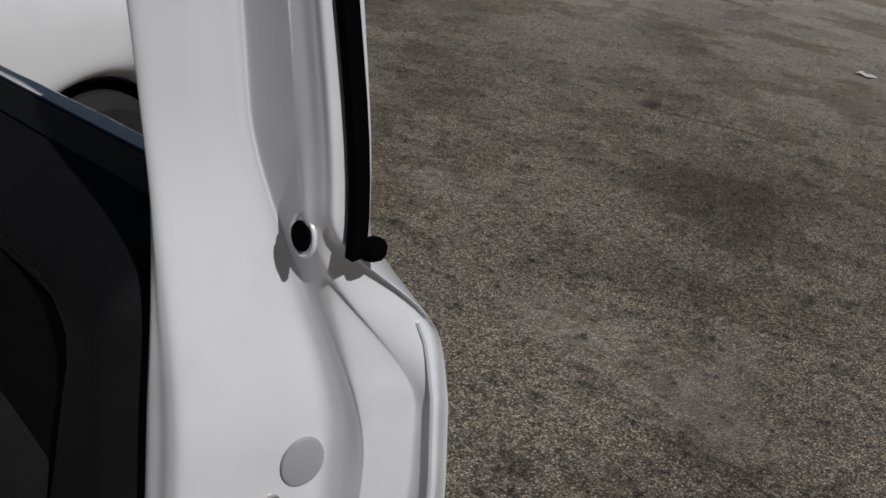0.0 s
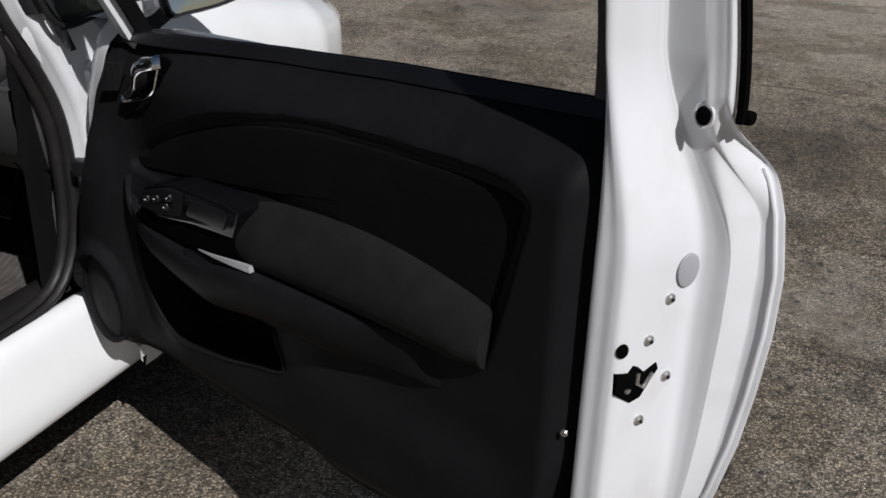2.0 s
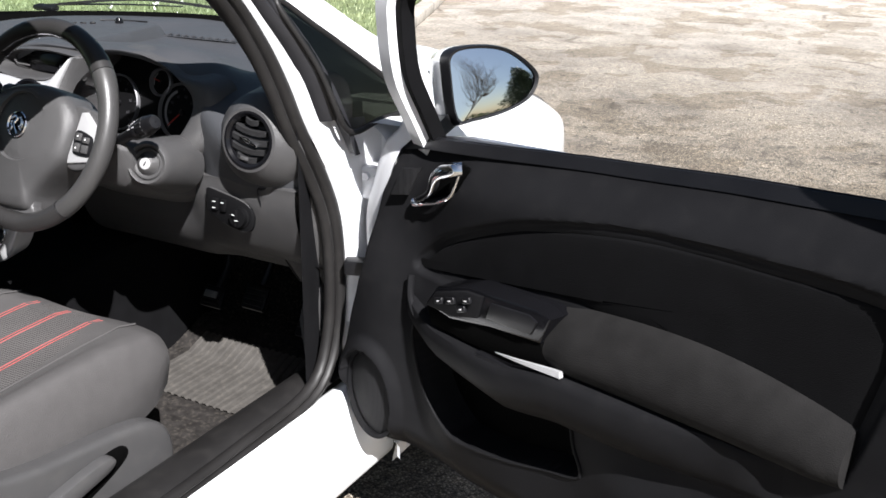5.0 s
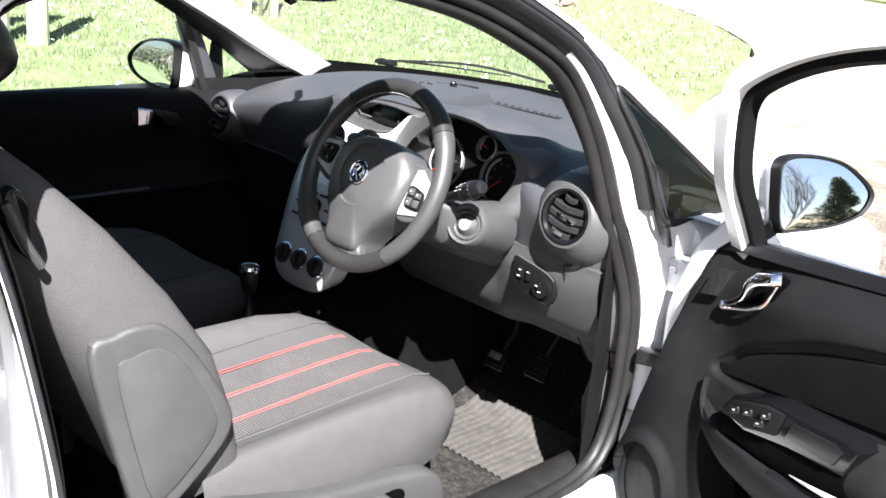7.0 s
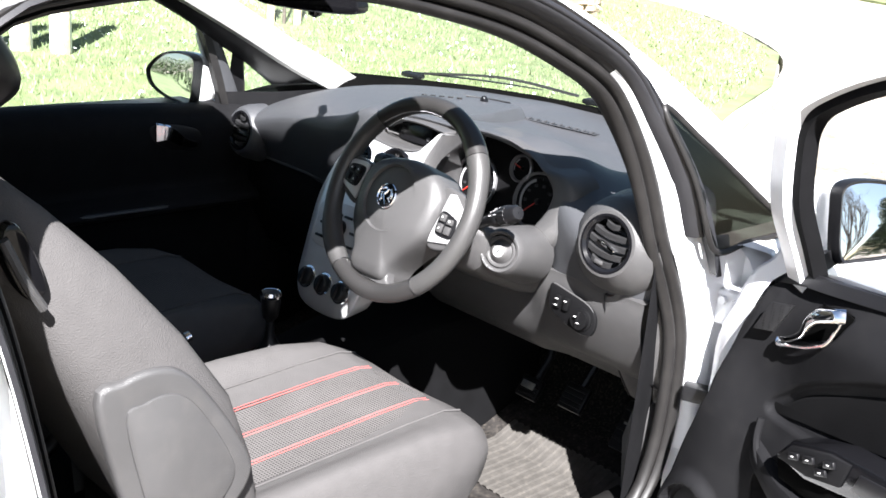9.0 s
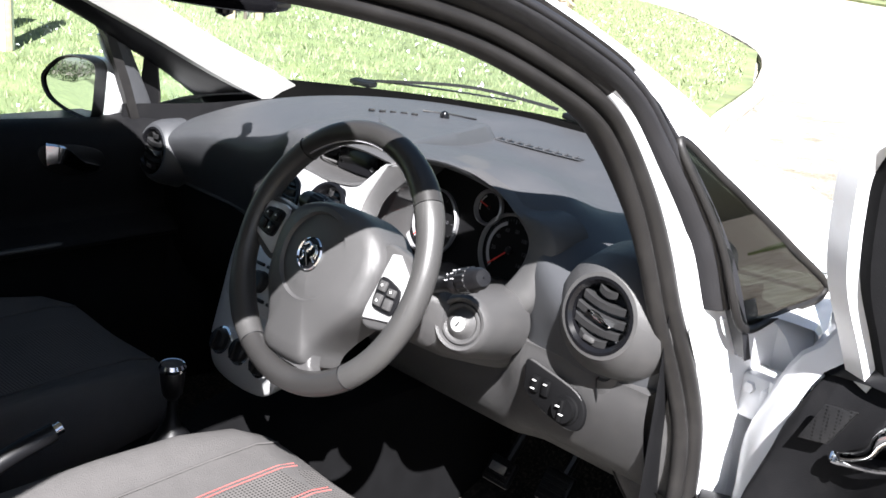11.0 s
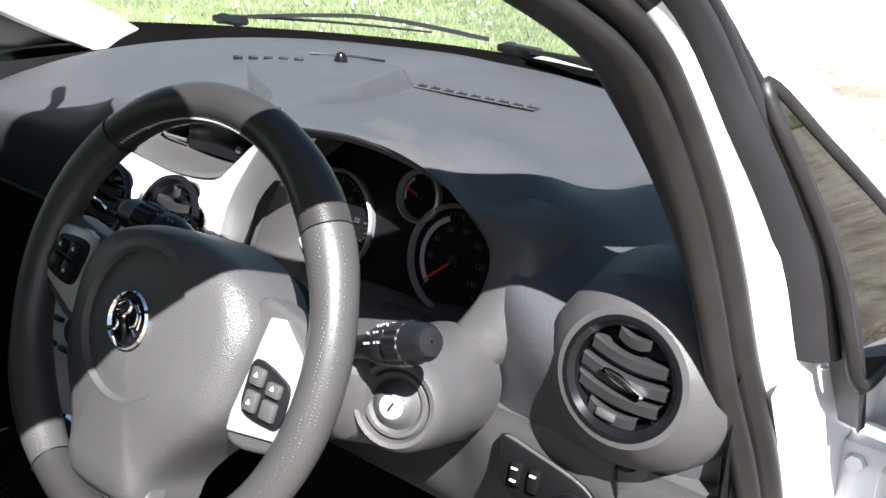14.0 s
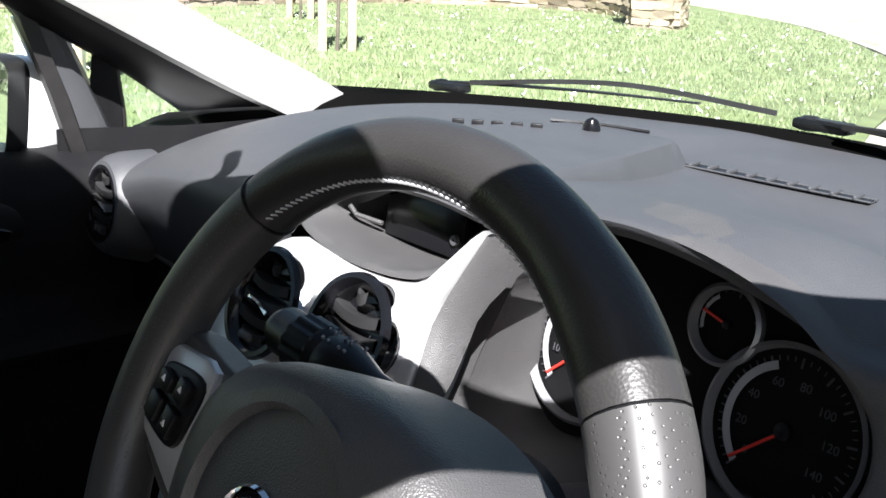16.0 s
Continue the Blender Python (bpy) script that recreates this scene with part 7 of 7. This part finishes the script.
for a in (37.8, 133.2, 241.2, 309.8):
    bm = bmesh.new()
    c, s = math.cos(radians(a)), math.sin(radians(a))
    sweep(bm, [((RC + 0.0168 * math.cos(b)) * c, (RC + 0.0168 * math.cos(b)) * s, 0.0174 * math.sin(b)) for b in np.linspace(0, math.tau, 24, endpoint=False)], ring2(0.0009, 5), True)
    part("seam", bm, BLACK, wheel)
bm = bmesh.new()
for k in range(64):
    a = radians(40 + 92 * k / 64)
    tube(bm, [((RC - 0.0148) * math.cos(a + d), (RC - 0.0148) * math.sin(a + d), 0.0080 + 0.0016 * e) for d, e in ((-0.005, -1), (0.0, 0.2), (0.005, 1))], 0.0006, 4)
tagged(part("stitching", bm, PLUG, wheel), kind="stuff")

# hub cover: airbag pad with the lower spoke, dished
PAD = [(-0.086, 0.040), (-0.060, 0.058), (-0.020, 0.068), (0.025, 0.069), (0.062, 0.060), (0.088, 0.042), (0.102, 0.012), (0.096, -0.040), (0.080, -0.066), (0.050, -0.098), (0.033, -0.122), (0.026, -0.146), (-0.014, -0.150), (-0.054, -0.146), (-0.061, -0.120), (-0.072, -0.092), (-0.086, -0.066), (-0.094, -0.040), (-0.098, 0.005)]
ol = [tuple(q)[:2] for q in spline([(a, b, 0) for a, b in PAD], 72, True)]
bm = bmesh.new()
rows = []
for k, z in ((0.985, -0.055), (1.0, -0.02), (1.0, 0.0), (0.975, 0.010), (0.92, 0.017), (0.80, 0.022), (0.62, 0.026), (0.56, 0.0275), (0.535, 0.0225), (0.42, 0.0250), (0.25, 0.0275), (0.05, 0.028)):
    row = []
    for x, y in ol:
        cx, cy = -0.003, -0.008
        px, py = cx + (x - cx) * k, cy + (y - cy) * k
        if 0.3 < k < 0.63:
            a = math.atan2(y - cy, x - cx)
            rr = 0.066 * k / 0.62
            f = 1.0
            px, py = cx + rr * math.cos(a), cy + rr * math.sin(a)
        row.append((px, py, z - 0.006 * smooth(-0.05, -0.13, py)))
    rows.append(row)
loft(bm, rows, closed=True, cap=True)
pad = part("airbag_cover", bm, HUB, wheel, "dark grey grained airbag cover")
bm = bmesh.new()
lathe(bm, [(0.0205, 0.026), (0.0228, 0.0310), (0.0214, 0.0330), (0.0198, 0.030)], 36, Matrix.Translation((-0.004, -0.006, 0)))
part("emblem_ring", bm, CHROME, pad, "chrome badge ring")
bm = bmesh.new()
lathe(bm, [(0.0199, 0.0300), (0.001, 0.0305)], 30, Matrix.Translation((-0.004, -0.006, 0)))
part("emblem_ground", bm, GLOSSBLACK, pad)
bm = bmesh.new()
for q, r in (([(-0.014, 0.009), (-0.006, 0.014), (0.0, 0.009), (-0.006, 0.002), (-0.002, -0.006), (0.005, -0.016)], 0.0021), ([(0.002, 0.012), (0.009, 0.008), (0.010, 0.0), (0.005, -0.004)], 0.0014), ([(0.006, 0.013), (0.013, 0.006), (0.013, -0.004)], 0.0012), ([(-0.014, 0.0), (-0.010, -0.006), (-0.013, -0.011)], 0.0015), ([(0.008, -0.006), (0.013, -0.010)], 0.0013), ([(-0.010, 0.004), (-0.015, 0.003)], 0.0013)):
    tube(bm, spline([(x - 0.004, y - 0.006, 0.0312) for x, y in q], 12), r, 6)
part("emblem_shape", bm, CHROME, pad, "chrome badge relief")

# side spokes with silver inlays and switch pads
for s in (1, -1):
    turn = Matrix.Rotation(0 if s > 0 else -0.227, 4, "Z")   # the wheel stands turned a little to the right
    bm = bmesh.new()
    lift = 1.0 if s > 0 else 0.35
    arm = [(s * 0.088, 0.040 * lift), (s * 0.120, 0.042 * lift), (s * 0.160, 0.030 * lift), (s * 0.170, 0.0), (s * 0.164, -0.040), (s * 0.145, -0.056), (s * 0.098, -0.062), (s * 0.090, -0.02)]
    prism(bm, [tuple(q)[:2] for q in spline([(a, b, 0) for a, b in arm], 40, True)], 0.022, turn @ Matrix.Translation((0, 0, -0.022)), 0.005, 3)
    spoke = part("spoke", bm, HUB, wheel)
    bm = bmesh.new()
    inl = [(s * 0.110, 0.034 * lift), (s * 0.122, 0.036 * lift), (s * 0.152, 0.012 * lift), (s * 0.160, -0.006), (s * 0.158, -0.036), (s * 0.146, -0.046), (s * 0.100, -0.054), (s * 0.098, -0.040), (s * 0.104, -0.006)]
    prism(bm, inl, 0.008, turn @ Matrix.Translation((0, 0, -0.003)), 0.003)
    part("spoke_inlay", bm, SILVER, spoke, "silver painted inlay")
    bm = bmesh.new()
    prism(bm, [tuple(q)[:2] for q in spline([(s * a, b, 0) for a, b in ((0.112, 0.004), (0.142, -0.002), (0.150, -0.010), (0.149, -0.034), (0.138, -0.038), (0.112, -0.035), (0.108, -0.016))], 28, True)], 0.005, turn @ Matrix.Translation((0, 0, 0.003)), 0.0015)
    part("switch_pad", bm, BLACK, spoke)
    for x, y, w, h in ((0.120, -0.007, 0.012, 0.013), (0.120, -0.025, 0.012, 0.015), (0.138, -0.011, 0.013, 0.010), (0.138, -0.026, 0.013, 0.014)):
        bm = bmesh.new()
        box(bm, turn @ Vector((s * x, y, 0.009)), (w, h, 0.006), 0.0016, turn)
        b = part("switch_key", bm, BLACK if s < 0 else GREYTRIM, spoke)
    bm = bmesh.new()
    for x, y in ((0.120, -0.006), (0.120, -0.026), (0.138, -0.010)):
        prism(bm, [(s * x - 0.0018, y - 0.0012), (s * x + 0.0018, y - 0.0012), (s * x, y + 0.002)], 0.0006, turn @ Matrix.Translation((0, 0, 0.0121)))
    part("key_mark", bm, DIALINK, spoke)
# lower fork joining the pad to the rim
bm = bmesh.new()
fork = [tuple(q)[:2] for q in spline([(a, b, 0) for a, b in ((-0.058, -0.118), (-0.064, -0.140), (-0.088, -0.150), (-0.060, -0.163), (-0.013, -0.172), (0.034, -0.168), (0.066, -0.156), (0.036, -0.142), (0.026, -0.118), (-0.013, -0.110))], 44, True)]
prism(bm, fork, 0.020, Matrix.Translation((0, 0, -0.022)), 0.006, 4)
part("lower_spoke", bm, HUB, wheel)
bm = bmesh.new()
lathe(bm, [(0.050, -0.12), (0.056, -0.08), (0.058, -0.045), (0.04, -0.03), (0.001, -0.03)], 28)
part("hub_back", bm, BLACK, wheel)
# ---------- seats ----------
def seat_build(cx, name, label, worn):
    """cx: the middle of the seat; the cushion is the thing's own mesh."""
    bm = bmesh.new()
    rows = []
    for y, w, z, bol, drop in ((-0.292, 0.185, 0.520, 0.0, 0.02), (-0.296, 0.205, 0.548, 0.0, 0.05), (-0.315, 0.225, 0.573, 0.0, 0.10), (-0.36, 0.240, 0.584, 0.006, 0.13), (-0.45, 0.248, 0.582, 0.018, 0.15), (-0.58, 0.250, 0.574, 0.026, 0.15), (-0.72, 0.250, 0.566, 0.028, 0.15), (-0.86, 0.245, 0.560, 0.024, 0.15)):
        q = [(-w + 0.012, z - drop), (-w, z - drop * 0.45), (-w + 0.014, z + bol - 0.012), (-w + 0.045, z + bol), (-w * 0.56, z + 0.002), (0, z - 0.004), (w * 0.56, z + 0.002), (w - 0.045, z + bol), (w - 0.014, z + bol - 0.012), (w, z - drop * 0.45), (w - 0.012, z - drop)]
        rows.append([(cx + a.x, y, a.y) for a in spline([(u, v, 0) for u, v in q], 44)])
    loft(bm, rows)
    bm.faces.new([v for v in bm.verts[:44]][::-1])
    seat = part(name, bm, FABRIC, car, label, sharp=60)
    # pale mesh centre and piping laid on it
    bm = bmesh.new()
    def top(x, y):
        z = lerp([(-0.86, 0.5605), (-0.72, 0.5665), (-0.58, 0.574), (-0.45, 0.581), (-0.36, 0.583), (-0.315, 0.572), (-0.296, 0.548)], y)
        return z - 0.004 * (1 - (min(abs(x - cx), 0.14) / 0.14) ** 2)
    mesh_rows = []
    for y in np.linspace(-0.86, -0.318, 22):
        mesh_rows.append([(cx - 0.075 + 0.215 * f, y, top(cx - 0.075 + 0.215 * f, y) + 0.0025) for f in np.linspace(0, 1, 14)])
    loft(bm, mesh_rows)
    part("seat_mesh", bm, MESHFAB, seat, "grey ribbed mesh cloth")
    for x in (-0.082, 0.0, 0.082) if worn else ():
        for d in (-0.004, 0.004):
            bm = bmesh.new()
            tube(bm, [(cx + x + d, y, top(cx + x + d, y) + 0.0032) for y in np.linspace(-0.86, -0.335, 18)], 0.0009, 5)
            part("red_stripe", bm, REDTHREAD, seat, "red piping")
    for s in (-1, 1):
        bm = bmesh.new()
        tube(bm, [(cx + s * 0.150, y, top(cx + s * 0.14, y) + 0.006) for y in np.linspace(-0.86, -0.318, 14)], 0.0022, 5)
        part("seam", bm, FABRIC, seat)
    # backrest, leaning back
    B0, B1 = Vector((cx, -0.80, 0.585)), Vector((cx, -1.135, 1.12))
    ax = (B1 - B0).normalized()
    fw = Vector((0, ax.z, -ax.y)).normalized()
    bm = bmesh.new()
    rows = []
    for f, w, bol in ((0.0, 0.225, 0.02), (0.12, 0.240, 0.045), (0.30, 0.252, 0.065), (0.50, 0.252, 0.060), (0.70, 0.235, 0.045), (0.86, 0.205, 0.025), (0.96, 0.175, 0.008), (1.0, 0.14, 0.0)):
        p = B0.lerp(B1, f)
        t = 0.115 - 0.04 * f
        q = [(0, -t), (w * 0.7, -t), (w - 0.01, -t * 0.7), (w, -t * 0.1), (w - 0.012, bol * 0.7), (w - 0.04, bol), (w * 0.55, 0.004), (0, 0.0), (-w * 0.55, 0.004), (-w + 0.04, bol), (-w + 0.012, bol * 0.7), (-w, -t * 0.1), (-w + 0.01, -t * 0.7), (-w * 0.7, -t)]
        rows.append([p + Vector((a.x, 0, 0)) + fw * a.y for a in spline([(u, v, 0) for u, v in q], 56, True)])
    loft(bm, rows, closed=True, cap=True)
    back = part("backrest", bm, FABRIC, seat, "grey cloth backrest with side bolsters", sharp=60)
    bm = bmesh.new()
    rows = []
    for f in np.linspace(0.05, 0.93, 14):
        p = B0.lerp(B1, f)
        rows.append([p + Vector((-0.13 + 0.26 * g, 0, 0)) + fw * 0.006 for g in np.linspace(0, 1, 10)])
    loft(bm, rows)
    part("back_mesh", bm, MESHFAB, back)
    bm = bmesh.new()
    H = B1 + ax * 0.075 + fw * 0.075
    rows = []
    for f in np.linspace(-1, 1, 12):
        k = math.sqrt(max(0.0, 1 - abs(f) ** 3.2))
        rows.append([H + ax * (f * 0.09) + Vector((a.x * k, 0, 0)) + fw * (a.y * (0.4 + 0.6 * k)) for a in spline([(0.125, 0, 0), (0.10, 0.04, 0), (0, 0.05, 0), (-0.10, 0.04, 0), (-0.125, 0, 0), (-0.10, -0.04, 0), (0, -0.05, 0), (0.10, -0.04, 0)], 28, True)])
    loft(bm, rows, closed=True, cap=True)
    for s in (-0.05, 0.05):
        tube(bm, [B1 + Vector((s, 0, 0)) - ax * 0.05 - fw * 0.02, H + Vector((s, 0, 0))], 0.006, 8)
    part("headrest", bm, BLACK, seat, "black headrest")
    return seat, B0, B1, ax, fw


seat, B0, B1, ax, fw = seat_build(0.338, "driver_seat", "grey cloth driver's seat with red piping and side bolsters", True)
# plastic side shell of the backrest and the base trim, towards the door
XS = 0.597
SIDE = Matrix(((0, 0, 1, XS), (1, 0, 0, 0), (0, 1, 0, 0), (0, 0, 0, 1)))
shell = [(-1.045, 0.832), (-1.01, 0.856), (-0.965, 0.862), (-0.925, 0.845), (-0.880, 0.79), (-0.835, 0.715), (-0.826, 0.675), (-0.850, 0.635), (-0.925, 0.570), (-0.97, 0.56), (-1.005, 0.66)]
bm = bmesh.new()
prism(bm, [tuple(q)[:2] for q in spline([(a, b, 0) for a, b in shell], 46, True)], 0.014, Matrix.Translation((-0.014, 0, 0)) @ SIDE, 0.008, 4, 0.002)
part("side_shell", bm, GREYTRIM, seat, "grey plastic side shell")
inner = [(-0.93 + (a + 0.93) * 0.70, 0.715 + (b - 0.715) * 0.76) for a, b in (tuple(q)[:2] for q in spline([(a, b, 0) for a, b in shell], 46, True))]
bm = bmesh.new()
prism(bm, inner, 0.004, Matrix.Translation((0.0005, 0, 0)) @ SIDE, 0.002)
part("shell_panel", bm, GREYTRIM, seat)
bm = bmesh.new()
prism(bm, [tuple(q)[:2] for q in spline([(a, b, 0) for a, b in ((-1.135, 1.062), (-1.118, 1.060), (-1.100, 1.02), (-1.092, 0.985), (-1.105, 0.972), (-1.122, 0.985), (-1.140, 1.03))], 28, True)], 0.018, Matrix.Translation((-0.035, 0, 0)) @ SIDE, 0.006)
part("tilt_catch", bm, GLOSSBLACK, seat, "black seat tilt catch")
bm = bmesh.new()
tube(bm, spline([(XS - 0.012, -1.14, 1.05), (XS - 0.008, -1.12, 1.00), (XS - 0.012, -1.10, 0.965)], 12), 0.006, 8)
part("catch_edge", bm, GREYTRIM, seat)
base = [(-0.94, 0.30), (-0.96, 0.44), (-0.93, 0.53), (-0.86, 0.555), (-0.78, 0.535), (-0.66, 0.505), (-0.50, 0.485), (-0.42, 0.465), (-0.385, 0.43), (-0.38, 0.37), (-0.42, 0.335), (-0.55, 0.30)]
bm = bmesh.new()
prism(bm, [tuple(q)[:2] for q in spline([(a, b, 0) for a, b in base], 50, True)], 0.034, Matrix.Translation((-0.010, 0, 0)) @ SIDE, 0.012, 4, 0.003)
part("base_trim", bm, GREYTRIM, seat, "grey plastic seat base trim")
m = Matrix.Translation((0.026, 0, 0)) @ SIDE @ Matrix.Translation((-0.865, 0.495, 0))
bm = bmesh.new()
lathe(bm, [(0.050, -0.01), (0.050, 0.004), (0.046, 0.010), (0.034, 0.010), (0.030, 0.020), (0.026, 0.023), (0.001, 0.022)], 34, m)
for k in range(3):
    a = math.tau * k / 3
    box(bm, m @ Vector((0.017 * math.cos(a), 0.017 * math.sin(a), 0.022)), (0.010, 0.020, 0.008), 0.003)
part("recline_wheel", bm, GREYTRIM, seat, "round recline wheel")
# thin near-black plate on the trim, standing for shade round the lever
bm = bmesh.new()
prism(bm, [tuple(q)[:2] for q in spline([(a, b, 0) for a, b in ((-0.80, 0.420), (-0.70, 0.438), (-0.56, 0.462), (-0.50, 0.462), (-0.495, 0.435), (-0.58, 0.402), (-0.72, 0.375), (-0.79, 0.378))], 34, True)], 0.004, Matrix.Translation((0.024, 0, 0)) @ SIDE, 0.002)
part("lever_shade", bm, HOLE, seat)
bm = bmesh.new()
prism(bm, [tuple(q)[:2] for q in spline([(a, b, 0) for a, b in ((-0.80, 0.428), (-0.70, 0.446), (-0.58, 0.466), (-0.535, 0.464), (-0.54, 0.444), (-0.62, 0.426), (-0.72, 0.402), (-0.79, 0.396))], 34, True)], 0.020, Matrix.Translation((0.027, 0, 0)) @ SIDE, 0.007)
part("height_lever", bm, GREYTRIM, seat, "grey height lever")
bm = bmesh.new()
box(bm, (0.338, -0.62, 0.36), (0.42, 0.48, 0.20), 0.02)
part("seat_frame", bm, BLACK, seat)
pseat = seat_build(-0.338, "passenger_seat", "grey cloth passenger seat in shade", False)[0]
bm = bmesh.new()
box(bm, (-0.338, -0.62, 0.36), (0.42, 0.48, 0.20), 0.02)
part("seat_frame", bm, BLACK, pseat)

# loose floor mat with a ribbed heel pad
mat_ob = tagged(new("floor_mat"), label="grey carpet mat with ribbed heel pad in the driver's footwell", category="mat")
mat_ob.location = (0, 0, 0)


def floor_z(y):
    return lerp([(-1.2, 0.26), (0.10, 0.255), (0.30, 0.33), (0.44, 0.52)], y)


def mat_rows(x0, x1, y0, y1, lift, nx, ny, skew=0.0):
    return [[(x0 + (x1 - x0) * f + skew * g, y0 + (y1 - y0) * g, floor_z(y0 + (y1 - y0) * g) + lift) for f in np.linspace(0, 1, nx)] for g in np.linspace(0, 1, ny)]


bm = bmesh.new()
a = mat_rows(0.15, 0.585, -0.55, 0.225, 0.012, 10, 24)
loft(bm, a)
r = bmesh.ops.extrude_face_region(bm, geom=bm.faces[:])
bmesh.ops.translate(bm, vec=(0, 0, -0.010), verts=[q for q in r["geom"] if isinstance(q, bmesh.types.BMVert)])
part("mat", bm, MAT, mat_ob, sharp=50)
bm = bmesh.new()
rows = []
for f in np.linspace(0, 1, 170):
    x = 0.205 + 0.335 * f
    h = 0.0035 if (f * 17) % 1 < 0.6 else 0.0
    rows.append([(x, y, floor_z(y) + 0.0145 + h) for y in np.linspace(-0.075, 0.168, 12)])
loft(bm, rows)
part("heel_pad", bm, MATRUBBER, mat_ob, "ribbed grey rubber heel pad")
# ---------- stone wall ----------
WALL_LINE = [(-9.55, 11.95), (-10.6, 12.9), (-11.9, 13.5), (-13.3, 13.5), (-14.5, 12.6), (-15.2, 11.0), (-15.2, 9.0), (-14.9, 7.0), (-14.8, 4.0), (-15.0, 0.0)]
wall = tagged(new("stone_wall"), label="rough dry-stone wall ending in a squared pillar", category="wall", kind="structure")
rg = random.Random(11)
shapes = []
for k in range(10):
    bm = bmesh.new()
    g = bmesh.new()
    bmesh.ops.create_cube(g, size=1)
    bmesh.ops.subdivide_edges(g, edges=g.edges[:], cuts=1)
    for v in g.verts:
        v.co += Vector((rg.uniform(-0.07, 0.07), rg.uniform(-0.09, 0.09), rg.uniform(-0.09, 0.09)))
        v.co *= 1 - 0.10 * (v.co.length - 0.5)
    join(bm, g)
    shapes.append(mesh_of("stone", bm, STONE, 40))


def stone(p, turn, size):
    o = new("stone", rg.choice(shapes))
    o.parent = wall
    o.matrix_basis = Matrix.LocRotScale(p, Euler((rg.uniform(-0.06, 0.06), rg.uniform(-0.06, 0.06), turn + rg.uniform(-0.08, 0.08))), size)


# pillar
count = 0
z = 0.05
while z < 1.55:
    h = rg.uniform(0.07, 0.13)
    for s in range(4):
        a = s * math.pi / 2 + 0.5
        off = Matrix.Rotation(a, 3, "Z") @ Vector((0.30, 0, 0))
        for q in (-0.17, 0.13):
            w = rg.uniform(0.24, 0.34)
            t = Matrix.Rotation(a, 3, "Z") @ Vector((0, q + rg.uniform(-0.04, 0.04), 0))
            stone(Vector((-9.55, 11.95, z + h / 2)) + off + t, a + math.pi / 2, (w, 0.22, h * 0.97))
            count += 1
    z += h
core = bmesh.new()
box(core, (-9.55, 11.95, 0.78), (0.5, 0.5, 1.5), 0.02, Matrix.Rotation(0.5, 4, "Z"))
line = spline([(*p, 0) for p in WALL_LINE], 200)
loft(core, [[(p.x, p.y, 0.0), (p.x, p.y, 0.95)] for p in line])
part("wall_core", core, STONE, wall)
bm = bmesh.new()
dist = 0.0
near = 0
for course in range(9):
    z, h = 0.05 + course * 0.115, 0.115
    i = 0.0
    p = line[0]
    acc = 0.0
    want = rg.uniform(0.2, 0.5)
    start = p
    for a, b in zip(line, line[1:]):
        acc += (b - a).length
        if acc >= want:
            d = b - start
            c = (start + b) / 2
            turn = math.atan2(d.y, d.x)
            pos = Vector((c.x, c.y, z + h / 2)) + Vector((d.y, -d.x, 0)).normalized() * 0.02
            size = (d.length * 0.98, 0.34, h * rg.uniform(0.85, 1.0))
            if c.y > 11.2 and near < 170:
                stone(pos, turn, size)
                near += 1
            else:
                g = bmesh.new()
                g.from_mesh(rg.choice(shapes))
                join(bm, g, Matrix.LocRotScale(pos, Euler((0, 0, turn)), size))
            start, acc, want = b, 0.0, rg.uniform(0.2, 0.5)
tagged(part("wall_stones", bm, STONE, wall), kind="stuff")
